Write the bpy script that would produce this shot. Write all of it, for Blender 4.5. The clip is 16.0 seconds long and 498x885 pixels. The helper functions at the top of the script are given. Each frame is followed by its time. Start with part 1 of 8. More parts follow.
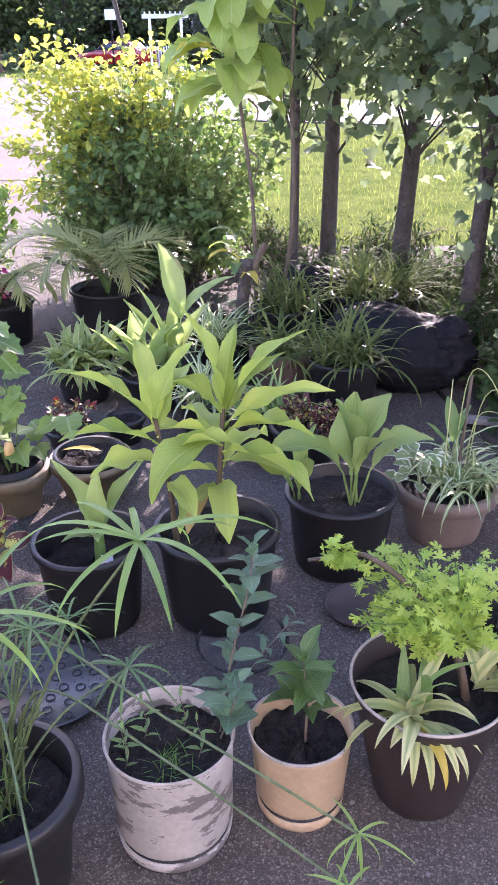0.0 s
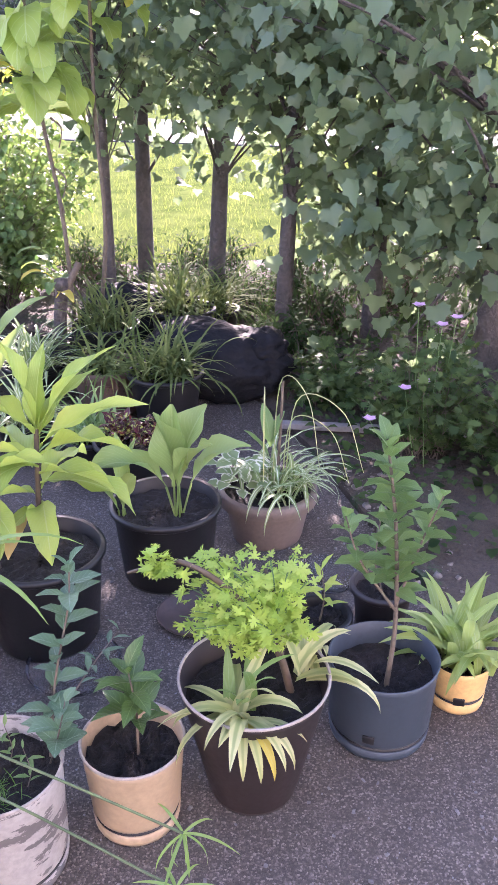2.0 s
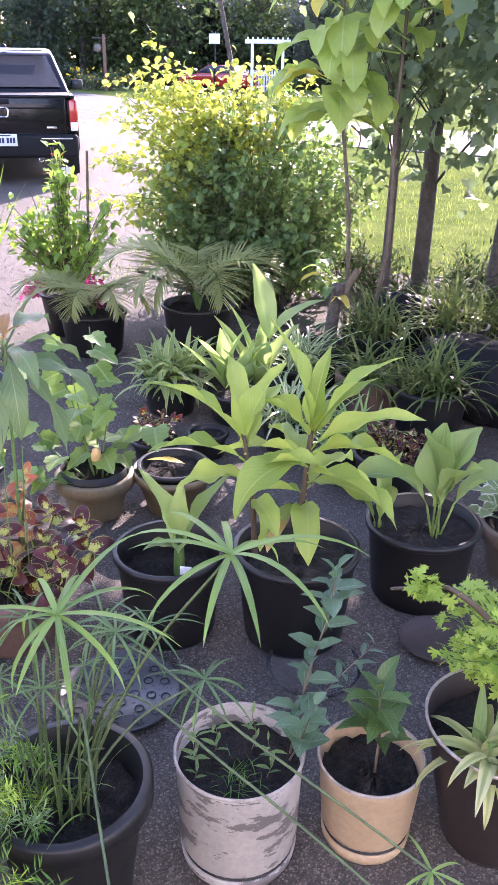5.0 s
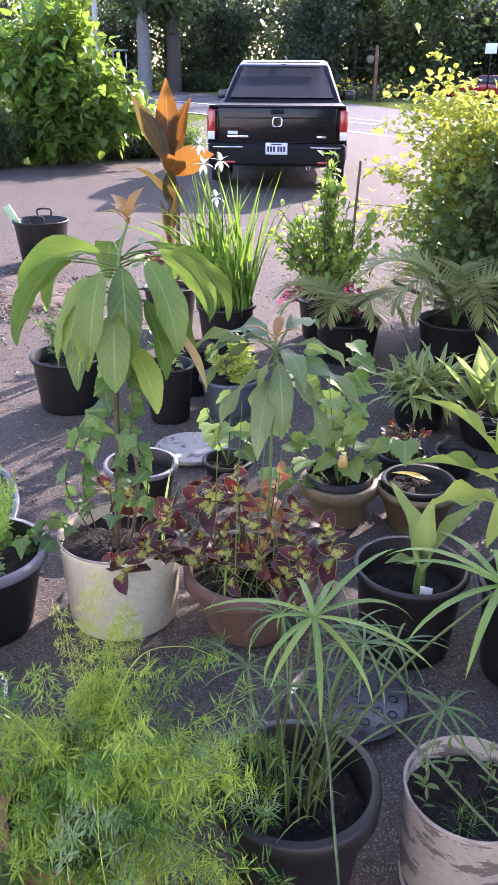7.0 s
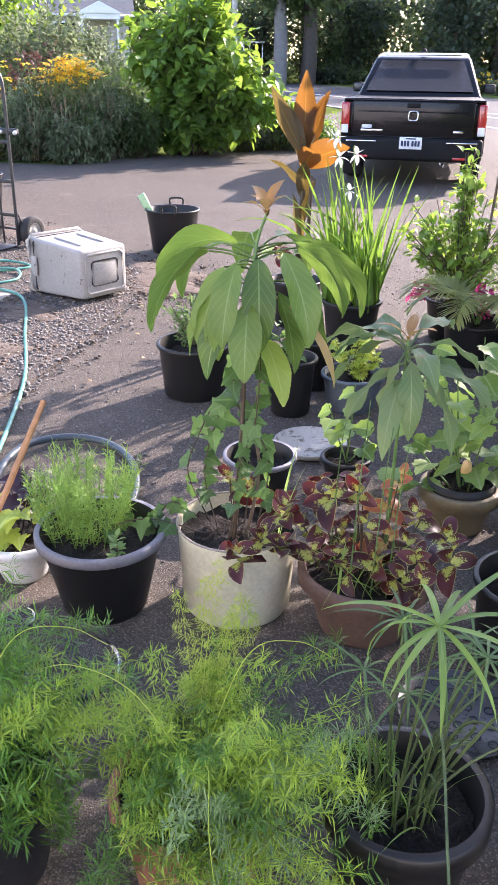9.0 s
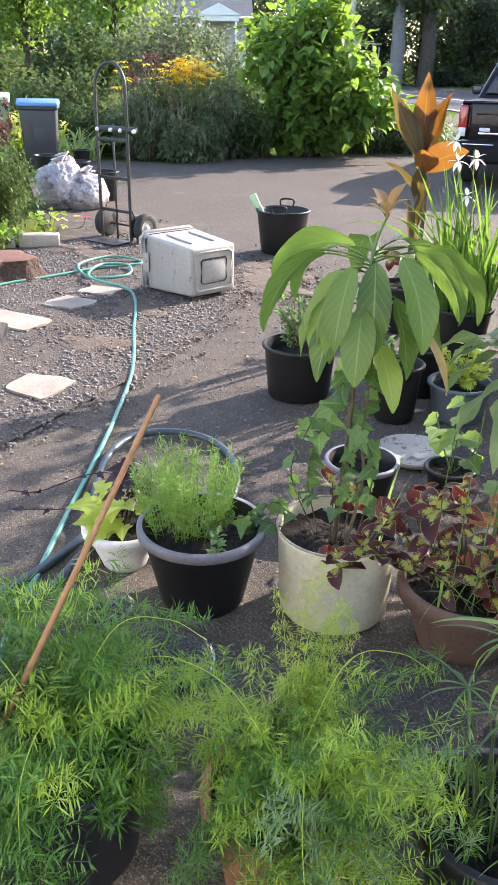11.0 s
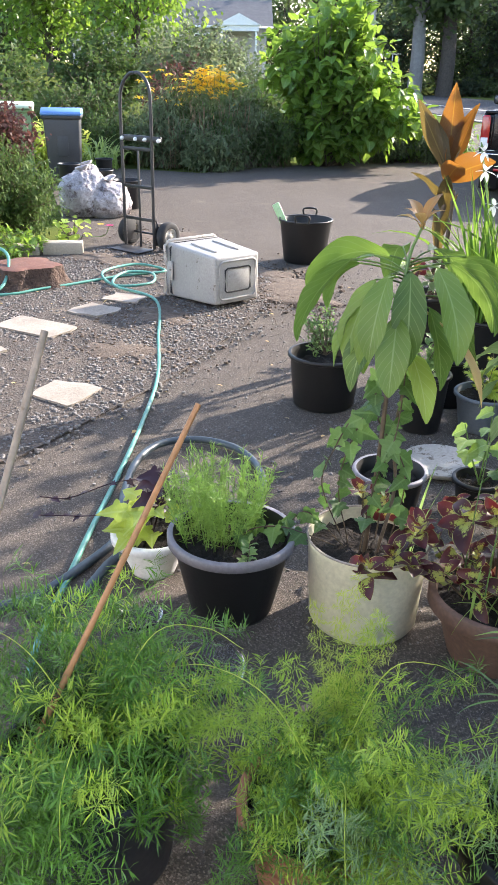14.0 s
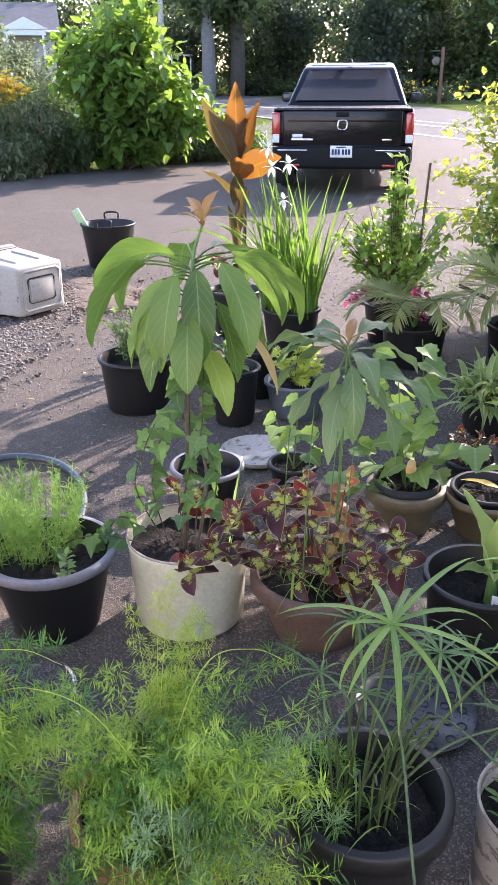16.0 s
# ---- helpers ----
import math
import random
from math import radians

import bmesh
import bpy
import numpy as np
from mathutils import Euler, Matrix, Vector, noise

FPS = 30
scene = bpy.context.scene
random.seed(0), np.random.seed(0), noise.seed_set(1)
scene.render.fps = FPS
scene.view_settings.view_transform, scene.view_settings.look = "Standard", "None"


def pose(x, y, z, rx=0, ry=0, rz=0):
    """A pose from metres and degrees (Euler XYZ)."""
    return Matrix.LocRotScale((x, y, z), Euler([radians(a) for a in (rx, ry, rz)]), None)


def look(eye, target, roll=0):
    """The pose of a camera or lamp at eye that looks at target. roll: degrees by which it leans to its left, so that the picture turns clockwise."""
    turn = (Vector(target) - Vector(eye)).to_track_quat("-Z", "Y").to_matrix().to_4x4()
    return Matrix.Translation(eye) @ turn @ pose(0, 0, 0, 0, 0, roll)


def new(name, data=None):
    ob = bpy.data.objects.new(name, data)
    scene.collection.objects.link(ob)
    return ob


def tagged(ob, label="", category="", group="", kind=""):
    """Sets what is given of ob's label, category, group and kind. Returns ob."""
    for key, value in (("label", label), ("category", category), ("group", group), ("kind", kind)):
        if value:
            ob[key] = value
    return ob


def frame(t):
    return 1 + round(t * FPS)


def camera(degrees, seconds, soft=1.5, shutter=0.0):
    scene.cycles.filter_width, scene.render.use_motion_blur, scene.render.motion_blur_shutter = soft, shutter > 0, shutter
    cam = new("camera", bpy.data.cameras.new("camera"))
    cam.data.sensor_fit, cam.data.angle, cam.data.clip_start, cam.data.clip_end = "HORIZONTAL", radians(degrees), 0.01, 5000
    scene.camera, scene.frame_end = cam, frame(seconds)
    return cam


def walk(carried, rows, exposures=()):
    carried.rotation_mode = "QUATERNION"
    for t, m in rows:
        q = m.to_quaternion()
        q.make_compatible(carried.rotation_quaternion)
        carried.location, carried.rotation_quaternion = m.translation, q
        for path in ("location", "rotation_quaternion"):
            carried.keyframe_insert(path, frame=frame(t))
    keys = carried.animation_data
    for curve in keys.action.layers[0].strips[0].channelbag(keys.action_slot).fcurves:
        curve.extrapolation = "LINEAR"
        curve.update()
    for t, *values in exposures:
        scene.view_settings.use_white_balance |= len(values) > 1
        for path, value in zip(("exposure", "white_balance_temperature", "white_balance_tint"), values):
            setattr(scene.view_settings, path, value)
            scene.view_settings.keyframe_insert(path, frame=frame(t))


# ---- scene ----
cam = camera(33.7, 16.0, 1.1)
METRES, EYE, TILT, LEAN, TURN = 0.51, 1.58, -26.3, 0.8, 0.0
ROWS = [
    (0.0, 0.0, 0.0, 0.0, 0.0, 0.0, -0.0),
    (0.5, 0.0533, -0.0099, -0.0059, -3.69, 0.46, 2.13),
    (1.0, 0.0912, -0.0509, -0.0163, -6.74, 0.99, 3.51),
    (1.5, 0.1264, -0.0648, -0.0273, -9.92, 0.99, 4.52),
    (2.0, 0.1242, -0.0711, -0.0288, -11.01, 0.76, 4.25),
    (2.5, 0.089, -0.0637, -0.0172, -9.87, 0.83, 2.91),
    (3.0, 0.0588, -0.0646, -0.0091, -7.36, 1.31, 1.65),
    (5.5, -0.1258, -0.0207, -0.0076, 8.77, 1.07, -5.93),
    (6.0, -0.17, -0.0293, -0.0126, 12.96, 0.77, -7.62),
    (6.5, -0.2117, -0.0381, -0.0164, 16.93, 0.44, -9.25),
    (7.0, -0.2466, -0.0488, -0.0207, 20.59, -0.18, -11.09),
    (7.5, -0.2904, -0.052, -0.0298, 23.35, -0.99, -12.73),
    (8.0, -0.3121, -0.0588, -0.0282, 25.4, -1.64, -13.51),
    (10.5, -0.365, -0.0669, -0.0416, 33.29, -3.56, -17.0),
    (11.0, -0.3932, -0.0839, -0.0497, 35.42, -4.24, -17.65),
    (11.5, -0.4211, -0.1014, -0.0619, 37.03, -4.71, -17.91),
    (12.0, -0.4551, -0.1264, -0.0703, 38.15, -5.06, -18.17),
    (12.5, -0.4776, -0.1407, -0.0744, 38.6, -5.0, -18.53),
    (13.0, -0.4705, -0.1498, -0.075, 38.46, -4.68, -18.43),
    (13.5, -0.4633, -0.1454, -0.0735, 37.64, -4.29, -18.27),
    (14.0, -0.4644, -0.1439, -0.0739, 36.58, -4.04, -18.15),
    (14.5, -0.4445, -0.1304, -0.0698, 34.97, -3.56, -17.2),
    (15.0, -0.4072, -0.1096, -0.0582, 31.63, -2.57, -15.74),
    (15.5, -0.3714, -0.0918, -0.0484, 27.97, -1.5, -14.12),
    (16.0, -0.3211, -0.064, -0.0366, 24.6, -0.77, -12.1),
]
walk(cam, [(t, pose(0, 0, EYE, TILT, LEAN, TURN) @ pose(METRES * x, METRES * y, METRES * z, 90 + pitch, roll, yaw)) for t, x, y, z, yaw, pitch, roll in ROWS],
     [(0.0, 2.72, 6150, 42), (1.0, 2.98, 6200, 44), (2.0, 3.1, 6250, 45), (3.2, 3.06, 6250, 44), (5.5, 2.66, 6200, 38), (7.0, 2.36, 6250, 35), (8.2, 2.41, 6400, 32), (10.5, 2.21, 6650, 20), (14.0, 2.17, 6650, 16), (15.5, 2.29, 6500, 22), (16.0, 2.29, 6450, 27)])

# ---- world and sun ----
SUN_AZ, SUN_EL = 11.0, 25.0
world = bpy.data.worlds.new("world")
scene.world = world
world.use_nodes = True
_nt = world.node_tree
_sky = _nt.nodes.new("ShaderNodeTexSky")
_sky.sky_type, _sky.sun_disc = "NISHITA", False
_sky.sun_elevation, _sky.sun_rotation = radians(SUN_EL), radians(SUN_AZ)
_nt.nodes["Background"].inputs["Strength"].default_value = 0.15
_nt.links.new(_sky.outputs[0], _nt.nodes["Background"].inputs["Color"])
_sun = bpy.data.lights.new("sun", "SUN")
_sun.energy, _sun.angle, _sun.color = 3.5, radians(0.5), (1.0, 0.93, 0.82)
_d = Vector((math.sin(radians(SUN_AZ)) * math.cos(radians(SUN_EL)), math.cos(radians(SUN_AZ)) * math.cos(radians(SUN_EL)), math.sin(radians(SUN_EL))))
new("sun", _sun).matrix_world = look(_d * 60, (0, 0, 0))

# ---- helpers of this scene ----
rng = np.random.default_rng(7)


def R(a, b, n=None):
    return rng.uniform(a, b, n)


def mesh_of(V, F, UV=None, smooth=True):
    me = bpy.data.meshes.new("mesh")
    if isinstance(F, np.ndarray):
        V = np.asarray(V, dtype=np.float32)
        m, k = F.shape
        me.vertices.add(len(V))
        me.vertices.foreach_set("co", V.ravel())
        me.loops.add(m * k)
        me.loops.foreach_set("vertex_index", F.ravel().astype(np.int32))
        me.polygons.add(m)
        me.polygons.foreach_set("loop_start", np.arange(0, m * k, k, dtype=np.int32))
        me.polygons.foreach_set("loop_total", np.full(m, k, dtype=np.int32))
        idx = F.ravel()
    else:
        me.from_pydata([tuple(v) for v in V], [], [tuple(f) for f in F])
        idx = np.array([i for f in F for i in f])
    if UV is not None:
        layer = me.uv_layers.new(name="UVMap")
        layer.data.foreach_set("uv", np.asarray(UV, dtype=np.float32)[idx].ravel())
    me.update(calc_edges=True)
    me.validate()
    if smooth:
        me.polygons.foreach_set("use_smooth", np.ones(len(me.polygons), dtype=bool))
    return me


def part(name, geo, material, parent=None, label="", smooth=True):
    """One mesh object under a thing or a part. geo: (V, F), (V, F, UV), a bmesh or a mesh."""
    if isinstance(geo, bmesh.types.BMesh):
        me = bpy.data.meshes.new("mesh")
        geo.to_mesh(me)
        geo.free()
        if smooth:
            me.polygons.foreach_set("use_smooth", np.ones(len(me.polygons), dtype=bool))
    elif isinstance(geo, bpy.types.Mesh):
        me = geo
    else:
        me = mesh_of(*geo, smooth=smooth)
    if material is not None and not me.materials:
        me.materials.append(material)
    ob = new(name, me)
    if parent is not None:
        ob.parent = parent
    return tagged(ob, label)


def thing(name, x, y, z=0.0, label="", category="", group="", rz=0.0, kind=""):
    ob = new(name)
    ob.empty_display_size = 0.05
    ob.matrix_basis = pose(x, y, z, 0, 0, rz)
    return tagged(ob, label, category, group, kind)


def join(geos):
    """Several (V, F, UV) of one face size as one."""
    Vs, Fs, Us, o = [], [], [], 0
    for g in geos:
        V, F = np.asarray(g[0], float), np.asarray(g[1], int)
        Vs.append(V)
        Fs.append(F + o)
        Us.append(np.asarray(g[2], float) if len(g) > 2 else np.zeros((len(V), 2)))
        o += len(V)
    return np.concatenate(Vs), np.concatenate(Fs), np.concatenate(Us)


def move(geo, m):
    if isinstance(geo, bmesh.types.BMesh):
        geo.transform(m)
        return geo
    V = np.asarray(geo[0], float)
    A = np.array(m)
    return (V @ A[:3, :3].T + A[:3, 3], *geo[1:])


def lathe(profile, seg=40, wob=0.0):
    """A turned shape from (radius, height) pairs."""
    P = np.array(profile, float)
    n = len(P)
    a = np.linspace(0, 2 * np.pi, seg, endpoint=False)
    r = P[:, 0][:, None] * (1 + wob * np.sin(2 * a + 0.7))[None, :]
    V = np.stack([r * np.cos(a), r * np.sin(a), np.repeat(P[:, 1][:, None], seg, 1)], -1).reshape(-1, 3)
    i, j = np.meshgrid(np.arange(n - 1), np.arange(seg), indexing="ij")
    k = (j + 1) % seg
    F = np.stack([i * seg + j, i * seg + k, (i + 1) * seg + k, (i + 1) * seg + j], -1).reshape(-1, 4)
    UV = np.stack([np.tile(a / (2 * np.pi), n), np.repeat(P[:, 1], seg)], -1)
    return V, F, UV


def tubes(P, rad, sides=6):
    """P (N, S, 3) points of N tubes, rad (N, S)."""
    P, rad = np.asarray(P, float), np.asarray(rad, float)
    if P.ndim == 2:
        P, rad = P[None], rad[None]
    N, S, _ = P.shape
    T = np.gradient(P, axis=1)
    T /= np.linalg.norm(T, axis=2, keepdims=True) + 1e-9
    ref = np.where(np.abs(T[..., 2:3]) > 0.9, np.array([1.0, 0, 0]), np.array([0, 0, 1.0]))
    ref = np.repeat(ref[:, :1], S, 1)
    A = np.cross(T, ref)
    A /= np.linalg.norm(A, axis=2, keepdims=True) + 1e-9
    B = np.cross(T, A)
    a = np.linspace(0, 2 * np.pi, sides, endpoint=False)
    V = P[:, :, None] + rad[:, :, None, None] * (A[:, :, None] * np.cos(a)[:, None] + B[:, :, None] * np.sin(a)[:, None])
    UV = np.stack(np.broadcast_arrays((a / 6.283)[None, None], np.linspace(0, 1, S)[None, :, None] + np.zeros((N, 1, 1))), -1)
    n, s, j = np.meshgrid(np.arange(N), np.arange(S - 1), np.arange(sides), indexing="ij")
    k = (j + 1) % sides
    b = n * S * sides
    F = np.stack([b + s * sides + j, b + s * sides + k, b + (s + 1) * sides + k, b + (s + 1) * sides + j], -1).reshape(-1, 4)
    return V.reshape(-1, 3), F, UV.reshape(-1, 2)


def curve_pts(pts, n=24):
    """A smooth line through points (Catmull-Rom)."""
    P = np.array(pts, float)
    P = np.vstack([2 * P[0] - P[1], P, 2 * P[-1] - P[-2]])
    out = []
    m = len(P) - 3
    for t in np.linspace(0, m - 1e-6, n):
        i, f = int(t), t - int(t)
        a, b, c, d = P[i:i + 4]
        out.append(0.5 * (2 * b + (c - a) * f + (2 * a - 5 * b + 4 * c - d) * f * f + (3 * b - a - 3 * c + d) * f ** 3))
    return np.array(out)


def rope(pts, r, n=24, sides=7, tip=None):
    P = curve_pts(pts, n)
    return tubes(P, np.linspace(r, r if tip is None else tip, n), sides)


PROFILE = {
    "strap": lambda t: np.minimum(1, 0.55 + 2.2 * t) * np.clip(1 - t ** 3.2, 0.02, 1),
    "lance": lambda t: np.clip(np.sin(np.pi * np.clip(t, 0, 1) ** 0.8), 0.03, 1) ** 0.9,
    "oval": lambda t: np.clip(np.sin(np.pi * np.clip(t, 0, 1) ** 0.75), 0.02, 1) ** 0.62,
    "oblong": lambda t: np.clip(np.sin(np.pi * np.clip(t, 0, 1) ** 0.9), 0.02, 1) ** 0.7,
    "paddle": lambda t: np.clip(np.sin(np.pi * np.clip((t - 0.12) / 0.88, 0, 1) ** 0.9), 0.045, 1) ** 0.75,
    "heart": lambda t: np.clip(np.sin(np.pi * np.clip(t, 0, 1) ** 0.55), 0.02, 1) ** 0.6,
}


def blades(base, az, el, length, width, bend, prof="strap", segs=8, fold=0.15, wave=0.0, across=2, roll=0.0, curl=1.3):
    """N curved leaf blades that start at base, head for az, el (degrees) and droop by bend degrees to their tips."""
    base = np.atleast_2d(np.asarray(base, float))
    N = len(base)
    az, el, length, width, bend, roll = (np.broadcast_to(np.asarray(q, float), (N,)) for q in (az, el, length, width, bend, roll))
    t = np.linspace(0, 1, segs + 1)
    ang = np.radians(el[:, None] - bend[:, None] * t[None] ** curl)
    a = np.radians(az)[:, None]
    D = np.stack([np.cos(ang) * np.cos(a), np.cos(ang) * np.sin(a), np.sin(ang)], -1)
    step = (D[:, 1:] + D[:, :-1]) / 2 * (length / segs)[:, None, None]
    P = np.concatenate([np.zeros((N, 1, 3)), np.cumsum(step, 1)], 1) + base[:, None]
    side = np.stack([-np.sin(a) + 0 * ang, np.cos(a) + 0 * ang, 0 * ang], -1)
    nor = np.cross(D, side)
    ro = np.radians(roll)[:, None, None]
    side, nor = side * np.cos(ro) + nor * np.sin(ro), nor * np.cos(ro) - side * np.sin(ro)
    w = PROFILE[prof](t)[None] * width[:, None] / 2
    u = np.linspace(-1, 1, across + 1)
    ph = rng.uniform(0, 6.28, (N, 1, 1))
    lift = fold * np.abs(u)[None, None] * w[:, :, None] + wave * w[:, :, None] * np.sin(t[None, :, None] * 13 + ph + 2 * np.sign(u)) * np.abs(u) ** 2
    V = P[:, :, None] + side[:, :, None] * (u[None, None, :, None] * w[:, :, None, None]) + nor[:, :, None] * lift[..., None]
    c = across + 1
    n, s, j = np.meshgrid(np.arange(N), np.arange(segs), np.arange(across), indexing="ij")
    b = n * (segs + 1) * c + s * c + j
    F = np.stack([b, b + 1, b + c + 1, b + c], -1).reshape(-1, 4)
    UV = np.stack(np.broadcast_arrays((u / 2 + 0.5)[None, None], t[None, :, None] + np.zeros((N, 1, 1))), -1)
    return V.reshape(-1, 3), F, UV.reshape(-1, 2)


def leaf_template(prof="oval", w=0.5, segs=3, fold=0.35, droop=35, across=2):
    return blades((0, 0, 0), 90, droop * 0.35, 1.0, w, droop, prof, segs, fold, 0.0, across)


def lobed_template(lobes, droop=0.25, fold=0.25):
    """A lobed leaf: an outline of (x, y) for its one half, mirrored, fanned from its heart."""
    half = np.array(lobes, float)
    out = np.vstack([half, (half * [-1, 1])[::-1][1:]])
    V2 = np.vstack([[0, 0.28], out])
    z = fold * np.abs(V2[:, 0]) - droop * V2[:, 1] ** 2
    V = np.column_stack([V2[:, 0], V2[:, 1], z])
    n = len(out)
    F = np.array([[0, 1 + i, 1 + (i + 1) % n] for i in range(n)])
    return V, F, np.column_stack([V2[:, 0] * 0.6 + 0.5, V2[:, 1]])


MAPLE = lobed_template([(0, 0), (0.42, -0.04), (0.44, 0.1), (0.64, 0.26), (0.52, 0.38), (0.58, 0.58), (0.3, 0.62), (0.2, 0.82), (0, 1.0)])
IVY = lobed_template([(0, 0), (0.14, -0.1), (0.3, -0.07), (0.34, 0.07), (0.31, 0.16), (0.42, 0.19), (0.5, 0.28), (0.41, 0.37), (0.28, 0.42), (0.22, 0.55), (0.12, 0.78), (0, 1.0)], 0.25, 0.14)
SHALLOW = lobed_template([(0, 0.02), (0.2, -0.08), (0.42, 0.04), (0.4, 0.16), (0.52, 0.32), (0.42, 0.44), (0.42, 0.62), (0.24, 0.68), (0.14, 0.88), (0, 1.0)], 0.3, 0.2)
HEART = lobed_template([(0, 0.04), (0.18, -0.06), (0.4, 0.06), (0.47, 0.28), (0.38, 0.55), (0.2, 0.8), (0, 1.0)], 0.3, 0.3)
OVATE = leaf_template("oval", 0.55)
LANCE = leaf_template("lance", 0.3)
ROUND = leaf_template("oval", 0.8, 3)
TUFT = leaf_template("oval", 0.75, 2, 0.3, 20, 1)
SLIM = leaf_template("lance", 0.3, 2, 0.3, 35, 1)
DAB = (np.array([(0, 0, 0), (0.36, 0.45, 0.1), (0, 1.0, -0.05), (-0.36, 0.45, 0.1)], float), np.array([(0, 1, 2, 3)]), np.array([(0.5, 0), (1, 0.5), (0.5, 1), (0, 0.5)], float))


def cloud(tmpl, pos, axis, up, size):
    """Copies of a leaf template at pos, pointing along axis, faces towards up."""
    V0, F0, U0 = tmpl
    axis = axis / (np.linalg.norm(axis, axis=1, keepdims=True) + 1e-9)
    s = np.cross(axis, up)
    s /= np.linalg.norm(s, axis=1, keepdims=True) + 1e-9
    nrm = np.cross(s, axis)
    M = np.stack([s, axis, nrm], -1) * size[:, None, None]
    V = np.einsum("nij,tj->nti", M, V0) + pos[:, None]
    N, T = len(pos), len(V0)
    F = F0[None] + (np.arange(N) * T)[:, None, None]
    return V.reshape(-1, 3), F.reshape(-1, F0.shape[1]), np.tile(U0, (N, 1))


def unit(n):
    v = rng.normal(size=(n, 3))
    return v / np.linalg.norm(v, axis=1, keepdims=True)


def twigs(base, ends, lift=0.3, S=7, jit=0.03):
    """Curved twigs from base (3 or N, 3) to ends (N, 3)."""
    ends = np.asarray(ends, float)
    base = np.broadcast_to(np.asarray(base, float), ends.shape)
    ctrl = base * 0.55 + ends * 0.45
    ctrl = ctrl + np.column_stack([R(-jit, jit, len(ends)), R(-jit, jit, len(ends)), lift * np.linalg.norm(ends - base, axis=1)])
    t = np.linspace(0, 1, S)[None, :, None]
    return (1 - t) ** 2 * base[:, None] + 2 * t * (1 - t) * ctrl[:, None] + t * t * ends[:, None]


def leaves_on(tw, per, tmpl, size, start=0.4, spread=0.8, droop=0.5, jit=0.02, face=0.35):
    """Leaves along the outer parts of twigs (N, S, 3)."""
    N, S, _ = tw.shape
    t = R(start, 1.0, (N, per)) * (S - 1)
    i = np.minimum(t.astype(int), S - 2)
    f = (t - i)[..., None]
    n = np.arange(N)[:, None]
    p = (tw[n, i] * (1 - f) + tw[n, i + 1] * f).reshape(-1, 3)
    d = (tw[n, i + 1] - tw[n, i]).reshape(-1, 3)
    d /= np.linalg.norm(d, axis=1, keepdims=True) + 1e-9
    k = len(p)
    ax = d * 0.5 + unit(k) * spread + np.array([0, 0, -droop])
    up = np.array([0, 0, 1.0]) + unit(k) * face
    s = size * R(0.55, 1.15, k)
    return cloud(tmpl, p + rng.normal(size=(k, 3)) * jit, ax, up, s)


def ball(n, c, r, inner=0.3, flat=0.0):
    """Points in an uneven ellipsoid."""
    v = unit(n)
    rad = R(inner, 1, n) ** 0.6
    lump = 1 + 0.18 * np.sin(3.1 * v[:, 0] * 2 + c[0] * 7) * np.cos(2.7 * v[:, 2] * 2 + 1.3) + 0.1 * np.sin(9 * v[:, 1] + c[1])
    p = v * (rad * lump)[:, None] * np.array(r) + np.array(c)
    if flat:
        p = p[p[:, 2] > flat]
    return p


# ---- materials ----
def nodes(name):
    m = bpy.data.materials.new(name)
    m.use_nodes = True
    nt = m.node_tree
    return m, nt, nt.nodes["Principled BSDF"]


def N_(nt, kind, **kw):
    n = nt.nodes.new(kind)
    for k, v in kw.items():
        if k in n.inputs:
            n.inputs[k].default_value = v
    return n


def ramp(nt, src, stops):
    r = nt.nodes.new("ShaderNodeValToRGB")
    els = r.color_ramp.elements
    while len(els) < len(stops):
        els.new(0.5)
    for e, (p, c) in zip(els, stops):
        e.position, e.color = p, (*c, 1) if len(c) == 3 else c
    nt.links.new(src, r.inputs[0])
    return r.outputs[0]


def mixc(nt, fac, a, b, mode="MIX"):
    m = nt.nodes.new("ShaderNodeMix")
    m.data_type, m.blend_type = "RGBA", mode
    for sock, val in ((m.inputs[0], fac), (m.inputs[6], a), (m.inputs[7], b)):
        if isinstance(val, (int, float)):
            sock.default_value = val
        elif isinstance(val, tuple):
            sock.default_value = (*val, 1) if len(val) == 3 else val
        else:
            nt.links.new(val, sock)
    return m.outputs[2]


def math_(nt, op, a, b=0.0):
    m = nt.nodes.new("ShaderNodeMath")
    m.operation = op
    for sock, val in ((m.inputs[0], a), (m.inputs[1], b)):
        if isinstance(val, (int, float)):
            sock.default_value = val
        else:
            nt.links.new(val, sock)
    return m.outputs[0]


def bump(nt, bsdf, h, strength=0.3, dist=0.01):
    b = N_(nt, "ShaderNodeBump", Strength=strength, Distance=dist)
    nt.links.new(h, b.inputs["Height"])
    nt.links.new(b.outputs[0], bsdf.inputs["Normal"])


def noise_(nt, scale, detail=4, rough=0.6, coord="Object"):
    tc = nt.nodes.new("ShaderNodeTexCoord")
    n = N_(nt, "ShaderNodeTexNoise", Scale=scale, Detail=detail, Roughness=rough)
    nt.links.new(tc.outputs[coord], n.inputs["Vector"])
    return n.outputs["Fac"]


